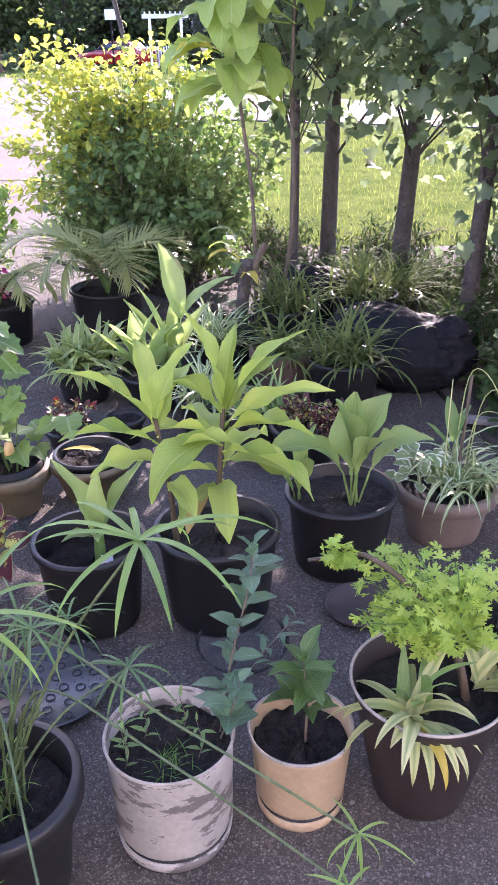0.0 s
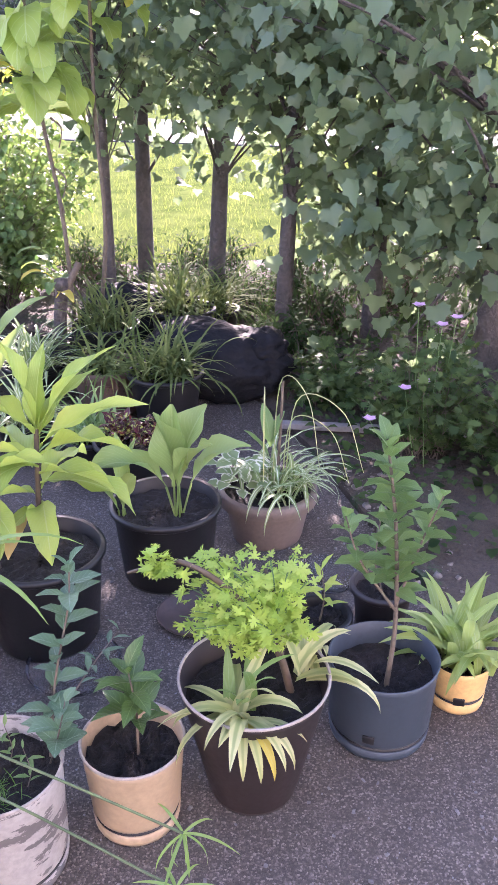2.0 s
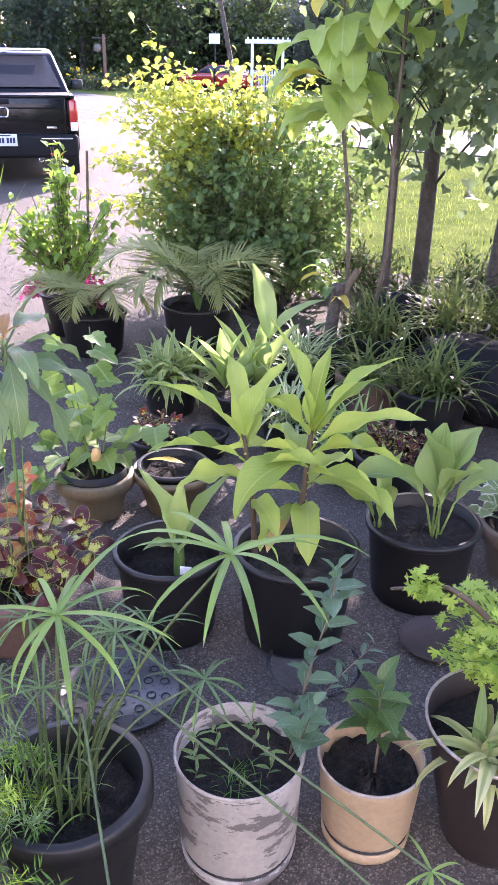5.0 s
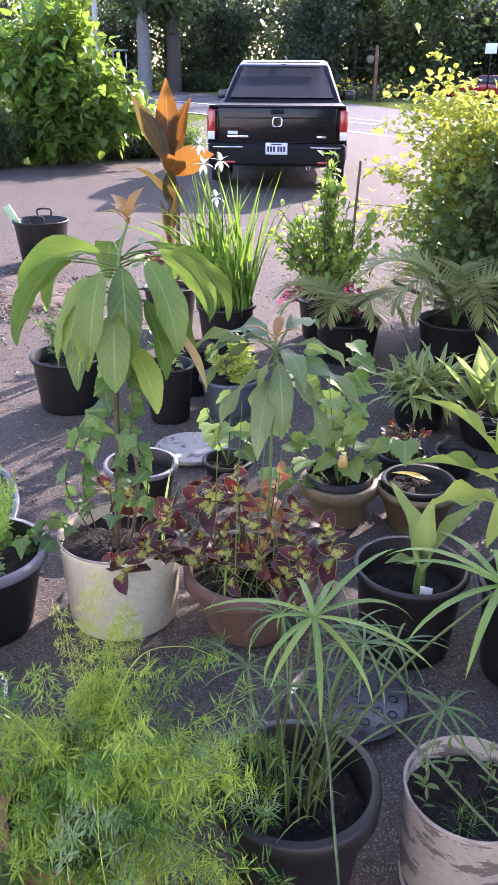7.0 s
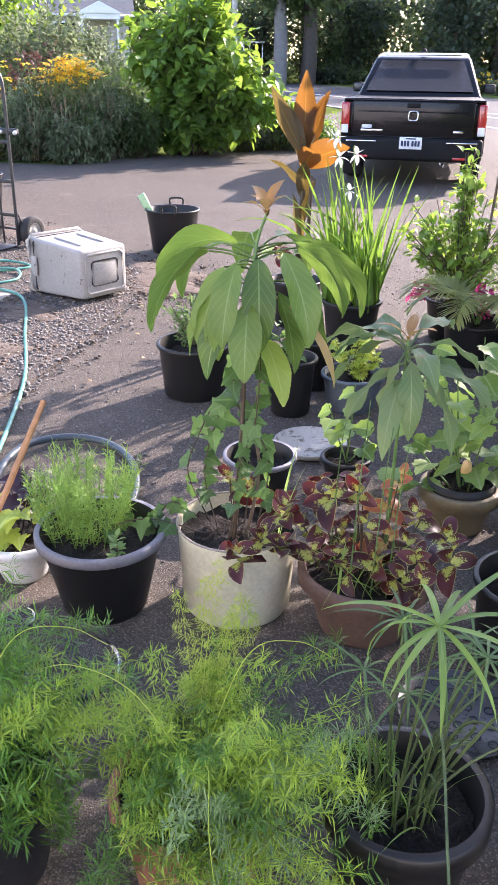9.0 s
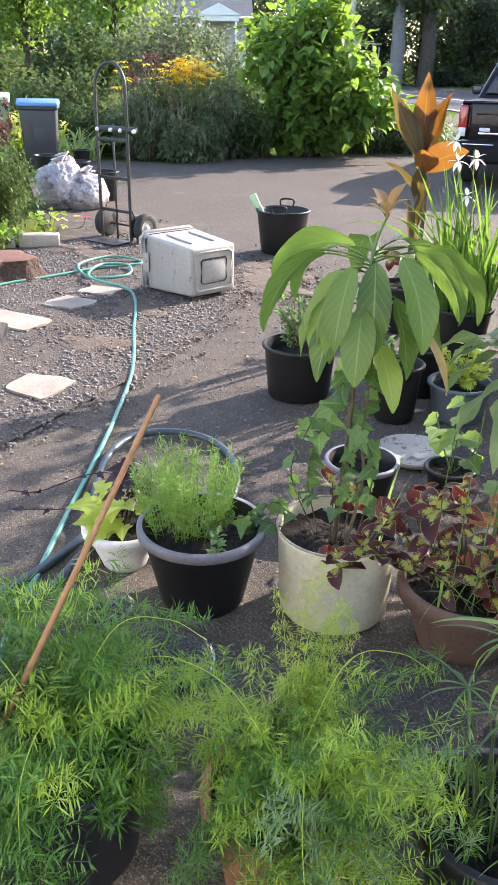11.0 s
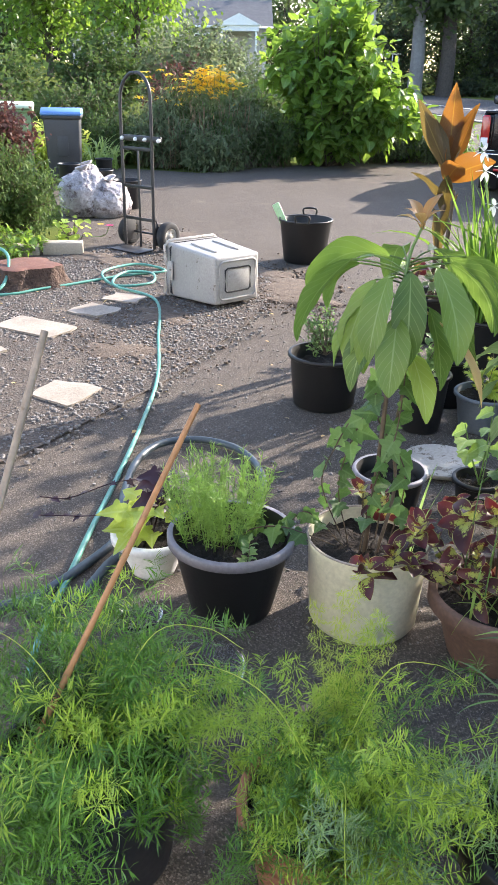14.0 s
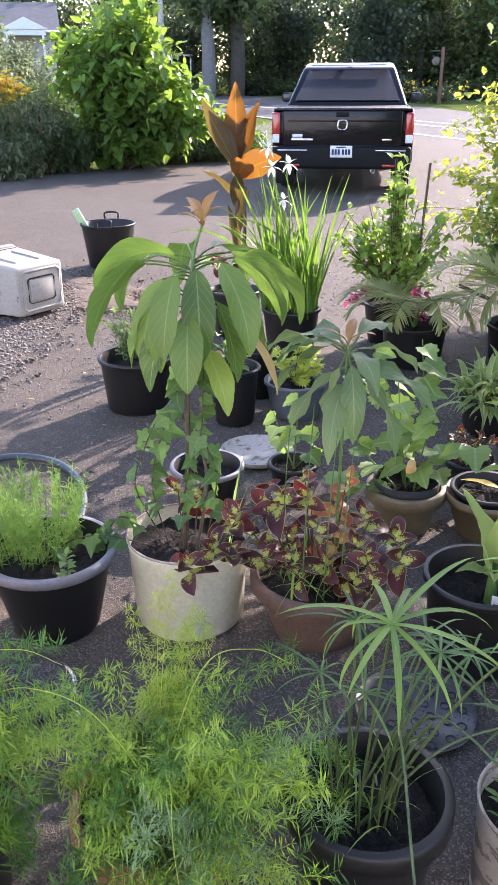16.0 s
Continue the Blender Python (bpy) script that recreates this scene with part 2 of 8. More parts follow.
def surface(name, c1, c2, scale=6, rough=0.7, grain=60, bump_s=0.2, bump_d=0.004, metal=0.0, spot=None, spot_at=0.62, spec=0.5, coat=0.0, spot_scale=3.0):
    """Two-scale mottled surface with fine relief, and worn or dirty spots where given."""
    m, nt, b = nodes(name)
    big, fine = noise_(nt, scale), noise_(nt, grain, 3)
    col = ramp(nt, big, [(0.3, c1), (0.7, c2)])
    col = mixc(nt, 0.25, col, ramp(nt, fine, [(0.3, tuple(x * 0.55 for x in c1)), (0.7, tuple(min(1, x * 1.35) for x in c2))]))
    if spot:
        s = noise_(nt, spot_scale, 6, 0.7)
        col = mixc(nt, ramp(nt, s, [(spot_at, (0, 0, 0)), (spot_at + 0.06, (1, 1, 1))]), col, spot)
    nt.links.new(col, b.inputs["Base Color"])
    nt.links.new(math_(nt, "ADD", math_(nt, "MULTIPLY", fine, 0.2), rough - 0.1), b.inputs["Roughness"])
    b.inputs["Metallic"].default_value = metal
    b.inputs["Specular IOR Level"].default_value = spec
    b.inputs["Coat Weight"].default_value = coat
    bump(nt, b, fine, bump_s, bump_d)
    return m


def leaf_mat(name, c1, c2, vein=None, trans=0.4, rough=0.45, freq=14.0, edge=None, centre=None, blot=None, tcol=None, stripe=None, vein_w=0.03, flare=None, spec=0.45, rim=None, each=1.0):
    """Leaf: colours vary leaf by leaf and over the blade, midrib and side veins along the blade's own axes, light shines through."""
    m, nt, b = nodes(name)
    uv = nt.nodes.new("ShaderNodeUVMap")
    sep = nt.nodes.new("ShaderNodeSeparateXYZ")
    nt.links.new(uv.outputs[0], sep.inputs[0])
    u = math_(nt, "ABSOLUTE", math_(nt, "SUBTRACT", sep.outputs[0], 0.5))
    v = sep.outputs[1]
    geo, oi = nt.nodes.new("ShaderNodeNewGeometry"), nt.nodes.new("ShaderNodeObjectInfo")
    rnd = math_(nt, "ADD", math_(nt, "MULTIPLY", geo.outputs["Random Per Island"], each), math_(nt, "MULTIPLY", oi.outputs["Random"], 1.0 - each)) if each < 1 else math_(nt, "FRACT", math_(nt, "ADD", geo.outputs["Random Per Island"], oi.outputs["Random"]))
    n = noise_(nt, 9, 3)
    f = math_(nt, "ADD", math_(nt, "MULTIPLY", rnd, 0.65), math_(nt, "MULTIPLY", n, 0.4))
    col = ramp(nt, f, [(0.15, c1), (0.85, c2)])
    if centre:
        k = math_(nt, "ADD", math_(nt, "MULTIPLY", u, 2.4), math_(nt, "MULTIPLY", math_(nt, "SUBTRACT", noise_(nt, 55, 4, 0.7), 0.5), 1.3))
        k = math_(nt, "ADD", k, math_(nt, "MULTIPLY", v, 0.55))
        col = mixc(nt, ramp(nt, k, [(0.42, (1, 1, 1)), (0.66, (0, 0, 0))]), col, centre)
    if edge:
        col = mixc(nt, ramp(nt, math_(nt, "ADD", u, math_(nt, "MULTIPLY", math_(nt, "SUBTRACT", n, 0.5), 0.25)), [(0.36, (0, 0, 0)), (0.43, (1, 1, 1))]), col, edge)
    if flare:
        k = math_(nt, "ADD", math_(nt, "MULTIPLY", u, 1.0), math_(nt, "MULTIPLY", math_(nt, "SUBTRACT", noise_(nt, 11, 4, 0.75), 0.5), 1.5))
        col = mixc(nt, ramp(nt, math_(nt, "ADD", k, v), [(0.44, (1, 1, 1)), (0.54, (0, 0, 0))]), col, flare)
    if rim:
        col = mixc(nt, ramp(nt, u, [(0.45, (0, 0, 0)), (0.475, (1, 1, 1))]), col, rim)
    if stripe:
        col = mixc(nt, ramp(nt, u, [(0.10, (1, 1, 1)), (0.16, (0, 0, 0))]), col, stripe)
    if vein:
        s = math_(nt, "SINE", math_(nt, "MULTIPLY", math_(nt, "SUBTRACT", v, math_(nt, "MULTIPLY", u, 0.6)), freq * 6.283))
        sv = ramp(nt, s, [(0.9, (0, 0, 0)), (1.0, (0.45, 0.45, 0.45))])
        col = mixc(nt, sv, col, vein)
        col = mixc(nt, ramp(nt, u, [(vein_w * 0.5, (0.8, 0.8, 0.8)), (vein_w, (0, 0, 0))]), col, vein)
        bump(nt, b, math_(nt, "ADD", math_(nt, "MULTIPLY", s, 0.5), noise_(nt, 120, 2)), 0.25, 0.002)
    if blot:
        col = mixc(nt, ramp(nt, noise_(nt, 14, 5, 0.7), [(0.62, (0, 0, 0)), (0.68, (1, 1, 1))]), col, blot)
    nt.links.new(col, b.inputs["Base Color"])
    b.inputs["Roughness"].default_value = rough
    b.inputs["Specular IOR Level"].default_value = spec
    tr = nt.nodes.new("ShaderNodeBsdfTranslucent")
    nt.links.new(mixc(nt, 0.55, col, tcol or tuple(min(1, x * 2.2) for x in c2)), tr.inputs["Color"])
    mx = nt.nodes.new("ShaderNodeMixShader")
    mx.inputs[0].default_value = trans
    nt.links.new(b.outputs[0], mx.inputs[1])
    nt.links.new(tr.outputs[0], mx.inputs[2])
    nt.links.new(mx.outputs[0], nt.nodes["Material Output"].inputs["Surface"])
    return m


BLACK = surface("black_plastic", (0.008, 0.0075, 0.0075), (0.014, 0.0132, 0.013), 5, 0.45, 90, 0.15, 0.002, spot=(0.04, 0.037, 0.033), spot_at=0.66, spec=0.4)
SOIL = surface("potting_soil", (0.007, 0.0055, 0.0045), (0.024, 0.017, 0.012), 25, 0.95, 120, 1.0, 0.02, spot=(0.12, 0.1, 0.08), spot_at=0.69, spot_scale=60)
WOOD = surface("twig_bark", (0.07, 0.052, 0.034), (0.15, 0.115, 0.078), 20, 0.85, 90, 0.5, 0.004)
BARK = surface("tree_bark", (0.045, 0.036, 0.03), (0.11, 0.09, 0.075), 9, 0.9, 45, 0.9, 0.02)
GREENSTEM = surface("green_stem", (0.06, 0.13, 0.03), (0.11, 0.2, 0.05), 15, 0.5, 70, 0.2, 0.002)

# ---- ground ----
def asphalt(name, c1, c2):
    m, nt, b = nodes(name)
    big, mid = noise_(nt, 0.55, 5, 0.65), noise_(nt, 5, 5, 0.7)
    col = ramp(nt, big, [(0.32, c1), (0.68, c2)])
    col = mixc(nt, ramp(nt, mid, [(0.5, (0, 0, 0)), (0.75, (0.55, 0.55, 0.55))]), col, tuple(x * 1.7 for x in c2))
    col = mixc(nt, 0.42, col, ramp(nt, noise_(nt, 55, 4, 0.8), [(0.35, tuple(x * 0.45 for x in c1)), (0.5, c1), (0.68, tuple(x * 1.5 for x in c2))]))
    tc = nt.nodes.new("ShaderNodeTexCoord")
    vo = N_(nt, "ShaderNodeTexVoronoi", Scale=240.0)
    nt.links.new(tc.outputs["Object"], vo.inputs["Vector"])
    sp = nt.nodes.new("ShaderNodeSeparateXYZ")
    nt.links.new(vo.outputs["Color"], sp.inputs[0])
    stone = ramp(nt, sp.outputs[0], [(0.0, tuple(x * 0.6 for x in c1)), (0.6, c1), (0.9, tuple(x * 1.5 for x in c2)), (1.0, tuple(min(1, x * 2.8) for x in c2))])
    col = mixc(nt, 0.48, col, stone)
    st = noise_(nt, 1.7, 6, 0.75)
    col = mixc(nt, ramp(nt, st, [(0.58, (0, 0, 0)), (0.72, (0.5, 0.5, 0.5))]), col, (0.20, 0.165, 0.125))
    nt.links.new(col, b.inputs["Base Color"])
    b.inputs["Roughness"].default_value = 0.85
    b.inputs["Specular IOR Level"].default_value = 0.22
    bump(nt, b, math_(nt, "ADD", vo.outputs["Distance"], math_(nt, "MULTIPLY", mid, 0.8)), 0.7, 0.004)
    return m


ASPHALT = asphalt("asphalt", (0.066, 0.055, 0.045), (0.126, 0.106, 0.087))
ROADMAT = asphalt("road_asphalt", (0.055, 0.055, 0.057), (0.08, 0.079, 0.08))
EARTH = surface("earth", (0.03, 0.022, 0.015), (0.075, 0.055, 0.036), 4, 0.95, 60, 0.9, 0.02, spot=(0.03, 0.06, 0.018), spot_at=0.55)
TURF = surface("turf", (0.055, 0.085, 0.022), (0.14, 0.165, 0.05), 2.2, 1.0, 40, 0.6, 0.03, spec=0.0, spot=(0.05, 0.08, 0.02), spot_at=0.6, spot_scale=5)
GRAVEL = surface("grey_gravel", (0.07, 0.064, 0.06), (0.22, 0.205, 0.19), 30, 0.85, 90, 0.9, 0.01)
GRAVELBED = surface("gravel_bed", (0.042, 0.034, 0.028), (0.11, 0.088, 0.07), 6, 0.95, 70, 1.0, 0.02, spot=(0.14, 0.11, 0.08), spot_at=0.6)
LINE = surface("road_paint", (0.75, 0.75, 0.72), (0.85, 0.85, 0.82), 8, 0.7, 50)
WHITE = surface("white_paint", (0.72, 0.73, 0.72), (0.82, 0.82, 0.8), 6, 0.5, 60)


def hill(x, y):
    s = lambda q: np.clip(q, 0, 1) ** 2 * (3 - 2 * np.clip(q, 0, 1))
    return -0.03 + 2.1 * s((-x - 13) / 16) * s((30 - y + 0.3 * (-x - 20)) / 14) + 1.7 * s((np.hypot(x, y) - 66 - 8 * s((-x - 18) / 8)) / 9)


gx = np.concatenate([np.linspace(-400, -60, 8), np.linspace(-56, 30, 44), np.linspace(40, 400, 8)])
gy = np.concatenate([np.linspace(-400, -40, 7), np.linspace(-30, 90, 41), np.linspace(110, 700, 8)])
GX, GY = np.meshgrid(gx, gy, indexing="ij")
gi, gj = np.meshgrid(np.arange(len(gx) - 1), np.arange(len(gy) - 1), indexing="ij")
gn = len(gy)
ground = part("ground", (np.stack([GX, GY, hill(GX, GY)], -1).reshape(-1, 3), np.stack([gi * gn + gj, (gi + 1) * gn + gj, (gi + 1) * gn + gj + 1, gi * gn + gj + 1], -1).reshape(-1, 4)), TURF)
tagged(ground, "sunlit mown grass reaching to the woods", "lawn", kind="structure")


def slab(name, pts, z, mat, label, cat, thick=0.06):
    bm = bmesh.new()
    f = bm.faces.new([bm.verts.new((x, y, z)) for x, y in pts])
    if f.normal.z < 0:
        f.normal_flip()
    low = bmesh.ops.extrude_face_region(bm, geom=[f])
    for v in low["geom"]:
        if isinstance(v, bmesh.types.BMVert):
            v.co.z -= thick
    bmesh.ops.recalc_face_normals(bm, faces=bm.faces)
    bmesh.ops.triangulate(bm, faces=bm.faces)
    return tagged(part(name, bm, mat, smooth=False), label, cat, kind="structure")


slab("driveway", [(1.15, -4), (1.2, 1.2), (1.05, 2.35), (1.0, 3.1), (0.75, 4.6), (-0.2, 5.0), (-1.7, 6.6), (-1.9, 14), (-2.4, 19.7), (-8, 24), (-14.2, 29.6), (-11.2, 17.2), (-9.1, 14.75), (-9.9, 12.6), (-10.1, 10.4), (-11.7, 9.8), (-10.5, 7.6), (-8.2, 6.0), (-6.7, 5.0), (-6.3, 3.6), (-6.6, 1.5), (-6.6, -4)], 0.0, ASPHALT, "worn dark asphalt driveway with dusty patches", "driveway")
slab("road", [(40, -12), (14, 10), (4.35, 16.4), (-2.4, 19.72), (-8, 24.02), (-14.2, 29.62), (-18.8, 34.5), (-40, 50), (-90, 84), (-90, 110), (-60, 84), (-33, 62), (-14, 46), (-4, 31), (5.5, 21.25), (18, 13.6), (46, -8)], -0.004, ROADMAT, "pale sunlit asphalt street with white lines", "road")
slab("earth_bed", [(1.21, 1.2), (9, 1.2), (9, 6.4), (-1.6, 6.9), (-1.68, 6.62), (-0.2, 5.02), (0.76, 4.62), (1.01, 3.1), (1.06, 2.35)], 0.02, EARTH, "dark earth bed under the maple saplings", "earth bed")
slab("gravel_yard", [(-3.1, 1.75), (-3.35, 3.0), (-3.75, 4.1), (-4.4, 5.4), (-6.3, 6.0), (-8.1, 6.0), (-6.75, 5.0), (-6.35, 3.6), (-6.6, 1.5), (-5.2, 0.4), (-3.6, 0.6)], 0.012, GRAVELBED, "grey gravel and brown dirt on the yard", "gravel", thick=0.02)


def line_strip(a, b, w):
    a, b = Vector((*a, 0)), Vector((*b, 0))
    s = Vector((-(b - a).y, (b - a).x, 0)).normalized() * w / 2
    return [(p.x, p.y) for p in (a - s, b - s, b + s, a + s)]


for a, b in (((-2.6, 20.1), (-14.0, 30.0)), ((-6.0, 26.5), (-14.4, 33.8)), ((-7.5, 29.4), (-16.6, 37.6)), ((-14.6, 30.5), (-40, 51.0)), ((-15, 36.5), (-36, 54))):
    slab("road_line", line_strip(a, b, 0.16), 0.002, LINE, "white painted line on the street", "road marking", 0.004)


def stones(n, pos, size, mat, name, label):
    V0 = np.array([(x, y, z) for x in (-0.75, 0.75) for y in (-0.75, 0.75) for z in (-0.75, 0.75)]) * [1, 0.8, 0.6]
    F0 = np.array([(0, 1, 3, 2), (4, 6, 7, 5), (0, 4, 5, 1), (2, 3, 7, 6), (1, 5, 7, 3)])
    a = R(0, 6.28, n)
    c, s = np.cos(a), np.sin(a)
    V = V0[None] * size[:, None, None] * R(0.7, 1.3, (n, 1, 3)) * R(0.6, 1.25, (n, len(V0), 1))
    V = np.stack([V[..., 0] * c[:, None] - V[..., 1] * s[:, None], V[..., 0] * s[:, None] + V[..., 1] * c[:, None], V[..., 2]], -1) + pos[:, None]
    F = F0[None] + (np.arange(n) * len(V0))[:, None, None]
    return tagged(part(name, (V.reshape(-1, 3), F.reshape(-1, 4)), mat, smooth=False), label, "gravel", kind="stuff")


n = 32000
gp = np.column_stack([R(-6.4, -3.0, n), R(0.8, 5.6, n), np.full(n, 0.013)])
edge_x = np.interp(gp[:, 1], [0.8, 1.75, 3.0, 4.1, 5.4, 5.6], [-3.2, -3.1, -3.35, -3.75, -4.4, -4.6])
gp = gp[(gp[:, 0] < edge_x + rng.normal(0, 0.12, n)) & (rng.uniform(0, 1, n) < 0.35 + 0.65 * (np.sin(gp[:, 0] * 3.1 + gp[:, 1] * 1.9) > -0.3))]
stones(len(gp), gp, 0.004 + 0.012 * R(0, 1, len(gp)) ** 2.5, GRAVEL, "gravel", "loose grey crushed gravel on the yard")
n = 5200
gp = np.column_stack([R(-3.4, 1.2, n), R(0.4, 4.5, n), np.full(n, 0.002)])
stones(n, gp, 0.002 + 0.006 * R(0, 1, n) ** 5, GRAVEL, "grit", "small pale grit scattered on the asphalt")

DIRT = surface("brown_dirt", (0.065, 0.047, 0.034), (0.135, 0.1, 0.072), 20, 0.95, 80, 0.9, 0.01)
n = 6500
c = np.array(((-4.2, 5.1), (-4.6, 5.3), (-6.5, 5.9), (-5.3, 5.0), (-3.9, 4.75), (-4.35, 3.9), (-5.6, 5.5), (-6.0, 4.7), (-4.0, 3.2)))[rng.integers(0, 9, n)]
gp = np.column_stack([c + rng.normal(0, 0.25, (n, 2)) * [1.3, 0.8], np.full(n, 0.012)])
stones(n, gp, 0.003 + 0.016 * R(0, 1, n) ** 3, DIRT, "dirt_crumbs", "brown dirt and debris spilled on the driveway")

n = 260
gp = np.column_stack([1.03 + np.abs(rng.normal(0, 0.13, n)), R(1.3, 3.0, n), np.full(n, 0.02)])
stones(n, gp, 0.004 + 0.022 * R(0, 1, n) ** 4, surface("pale_rubble", (0.08, 0.066, 0.052), (0.2, 0.17, 0.14), 20, 0.9, 80, 0.6, 0.01), "rubble", "pale rubble along the edge of the earth bed")

n = 7000
gp = np.column_stack([R(-4.6, -1.0, n), R(1.8, 7.5, n), np.full(n, 0.002)])
stones(n, gp, 0.003 + 0.008 * R(0, 1, n) ** 4, GRAVEL, "grit", "small pale grit scattered on the asphalt")
for cx, cy, r in ((-4.15, 5.1, 0.34), (-3.85, 4.85, 0.22), (-4.7, 5.35, 0.28), (-6.5, 5.95, 0.4), (-5.6, 5.6, 0.35), (-6.05, 4.75, 0.3), (-5.1, 4.95, 0.3), (-4.3, 3.85, 0.25), (-3.9, 3.1, 0.22)):
    a = np.linspace(0, 2 * np.pi, 40, endpoint=False)
    k = 1 + 0.3 * np.sin(2 * a + cx * 5) + 0.2 * np.sin(5 * a + cy * 9) + R(-0.12, 0.12, 40)
    V = np.vstack([[cx, cy, 0.022]] + [np.column_stack([cx + r * 1.3 * f * k * np.cos(a), cy + r * 0.8 * f * k * np.sin(a), np.full(40, z) + R(-0.003, 0.003, 40)]) for f, z in ((0.5, 0.02), (0.8, 0.016), (1.0, -0.004))])
    F = [(0, 1 + i, 1 + (i + 1) % 40) for i in range(40)] + [(1 + m * 40 + i, 41 + m * 40 + i, 41 + m * 40 + (i + 1) % 40, 1 + m * 40 + (i + 1) % 40) for m in (0, 1) for i in range(40)]
    tagged(part("dirt_patch", (V, F), DIRT), "thin patch of brown dirt on the driveway", "dirt", kind="structure")

# lawn grass beyond the trees
LAWNLEAF = leaf_mat("grass_blades", (0.06, 0.11, 0.022), (0.2, 0.24, 0.06), trans=0.45, rough=1.0, tcol=(0.42, 0.48, 0.1), spec=0.0)
n = 26000
gp = np.column_stack([R(-2.0, 8.5, n), 6.3 + 9.5 * R(0, 1, n) ** 1.3, np.full(n, -0.02)])
tagged(part("grass", blades(gp, R(0, 360, n), R(45, 90, n), R(0.04, 0.11, n), 0.012, R(10, 70, n), segs=1, fold=0.0), LAWNLEAF), "short sunlit yellow-green grass on the lawn", "grass", kind="stuff")

# ---- pick-up truck ----
CARBLACK = surface("black_car_paint", (0.004, 0.004, 0.005), (0.006, 0.006, 0.008), 2, 0.25, 200, 0.02, 0.001, coat=0.25, spec=0.2)
CARGLASS, _g, _b = nodes("tinted_glass")
_b.inputs["Base Color"].default_value, _b.inputs["Roughness"].default_value, _b.inputs["Coat Weight"].default_value = (0.03, 0.033, 0.04, 1), 0.25, 0.0
_b.inputs["IOR"].default_value, _b.inputs["Specular IOR Level"].default_value = 1.55, 0.5
CHROME = surface("chrome", (0.7, 0.7, 0.72), (0.8, 0.8, 0.82), 4, 0.2, 90, 0.02, 0.001, metal=1.0)
REDLENS = surface("red_lens", (0.32, 0.012, 0.012), (0.45, 0.02, 0.02), 30, 0.2, 90, 0.1, 0.001, coat=1.0)
RUBBER = surface("tyre_rubber", (0.02, 0.02, 0.02), (0.035, 0.034, 0.033), 12, 0.85, 120, 0.5, 0.003)
PLASTIC = surface("dark_trim", (0.006, 0.006, 0.0065), (0.01, 0.01, 0.0105), 8, 0.7, 150, 0.3, 0.001, spec=0.25)
BARS = surface("dark_blue_bars", (0.02, 0.03, 0.09), (0.03, 0.04, 0.11), 8, 0.6, 80)


def box(sx, sy, sz, c=(0, 0, 0), bev=0.01, seg=2):
    bm = bmesh.new()
    bmesh.ops.create_cube(bm, size=1)
    for v in bm.verts:
        v.co = Vector((v.co.x * sx + c[0], v.co.y * sy + c[1], v.co.z * sz + c[2]))
    if bev:
        bmesh.ops.bevel(bm, geom=bm.edges[:], offset=min(bev, 0.45 * min(sx, sy, sz)), segments=seg, affect="EDGES", profile=0.5)
    return bm


def prism(profile, x0, x1, squeeze=None, bev=0.0, seg=2):
    """A side outline (y, z) drawn out from x0 to x1; squeeze(z) narrows it."""
    bm = bmesh.new()
    k = squeeze or (lambda z: 1.0)
    a = [bm.verts.new((x0 * k(z), y, z)) for y, z in profile]
    b = [bm.verts.new((x1 * k(z), y, z)) for y, z in profile]
    bm.faces.new(a)
    bm.faces.new(b[::-1])
    n = len(profile)
    for i in range(n):
        bm.faces.new((a[i], b[i], b[(i + 1) % n], a[(i + 1) % n]))
    bmesh.ops.recalc_face_normals(bm, faces=bm.faces)
    if bev:
        sharp = [e for e in bm.edges if len(e.link_faces) == 2 and e.calc_face_angle(0) > 0.4]
        bmesh.ops.bevel(bm, geom=sharp, offset=bev, segments=seg, affect="EDGES", profile=0.5)
    return bm


def arch(yc, r, z0, n=9):
    return [(yc + r * math.cos(a), z0 + r * math.sin(a)) for a in np.linspace(math.pi, 0, n)]


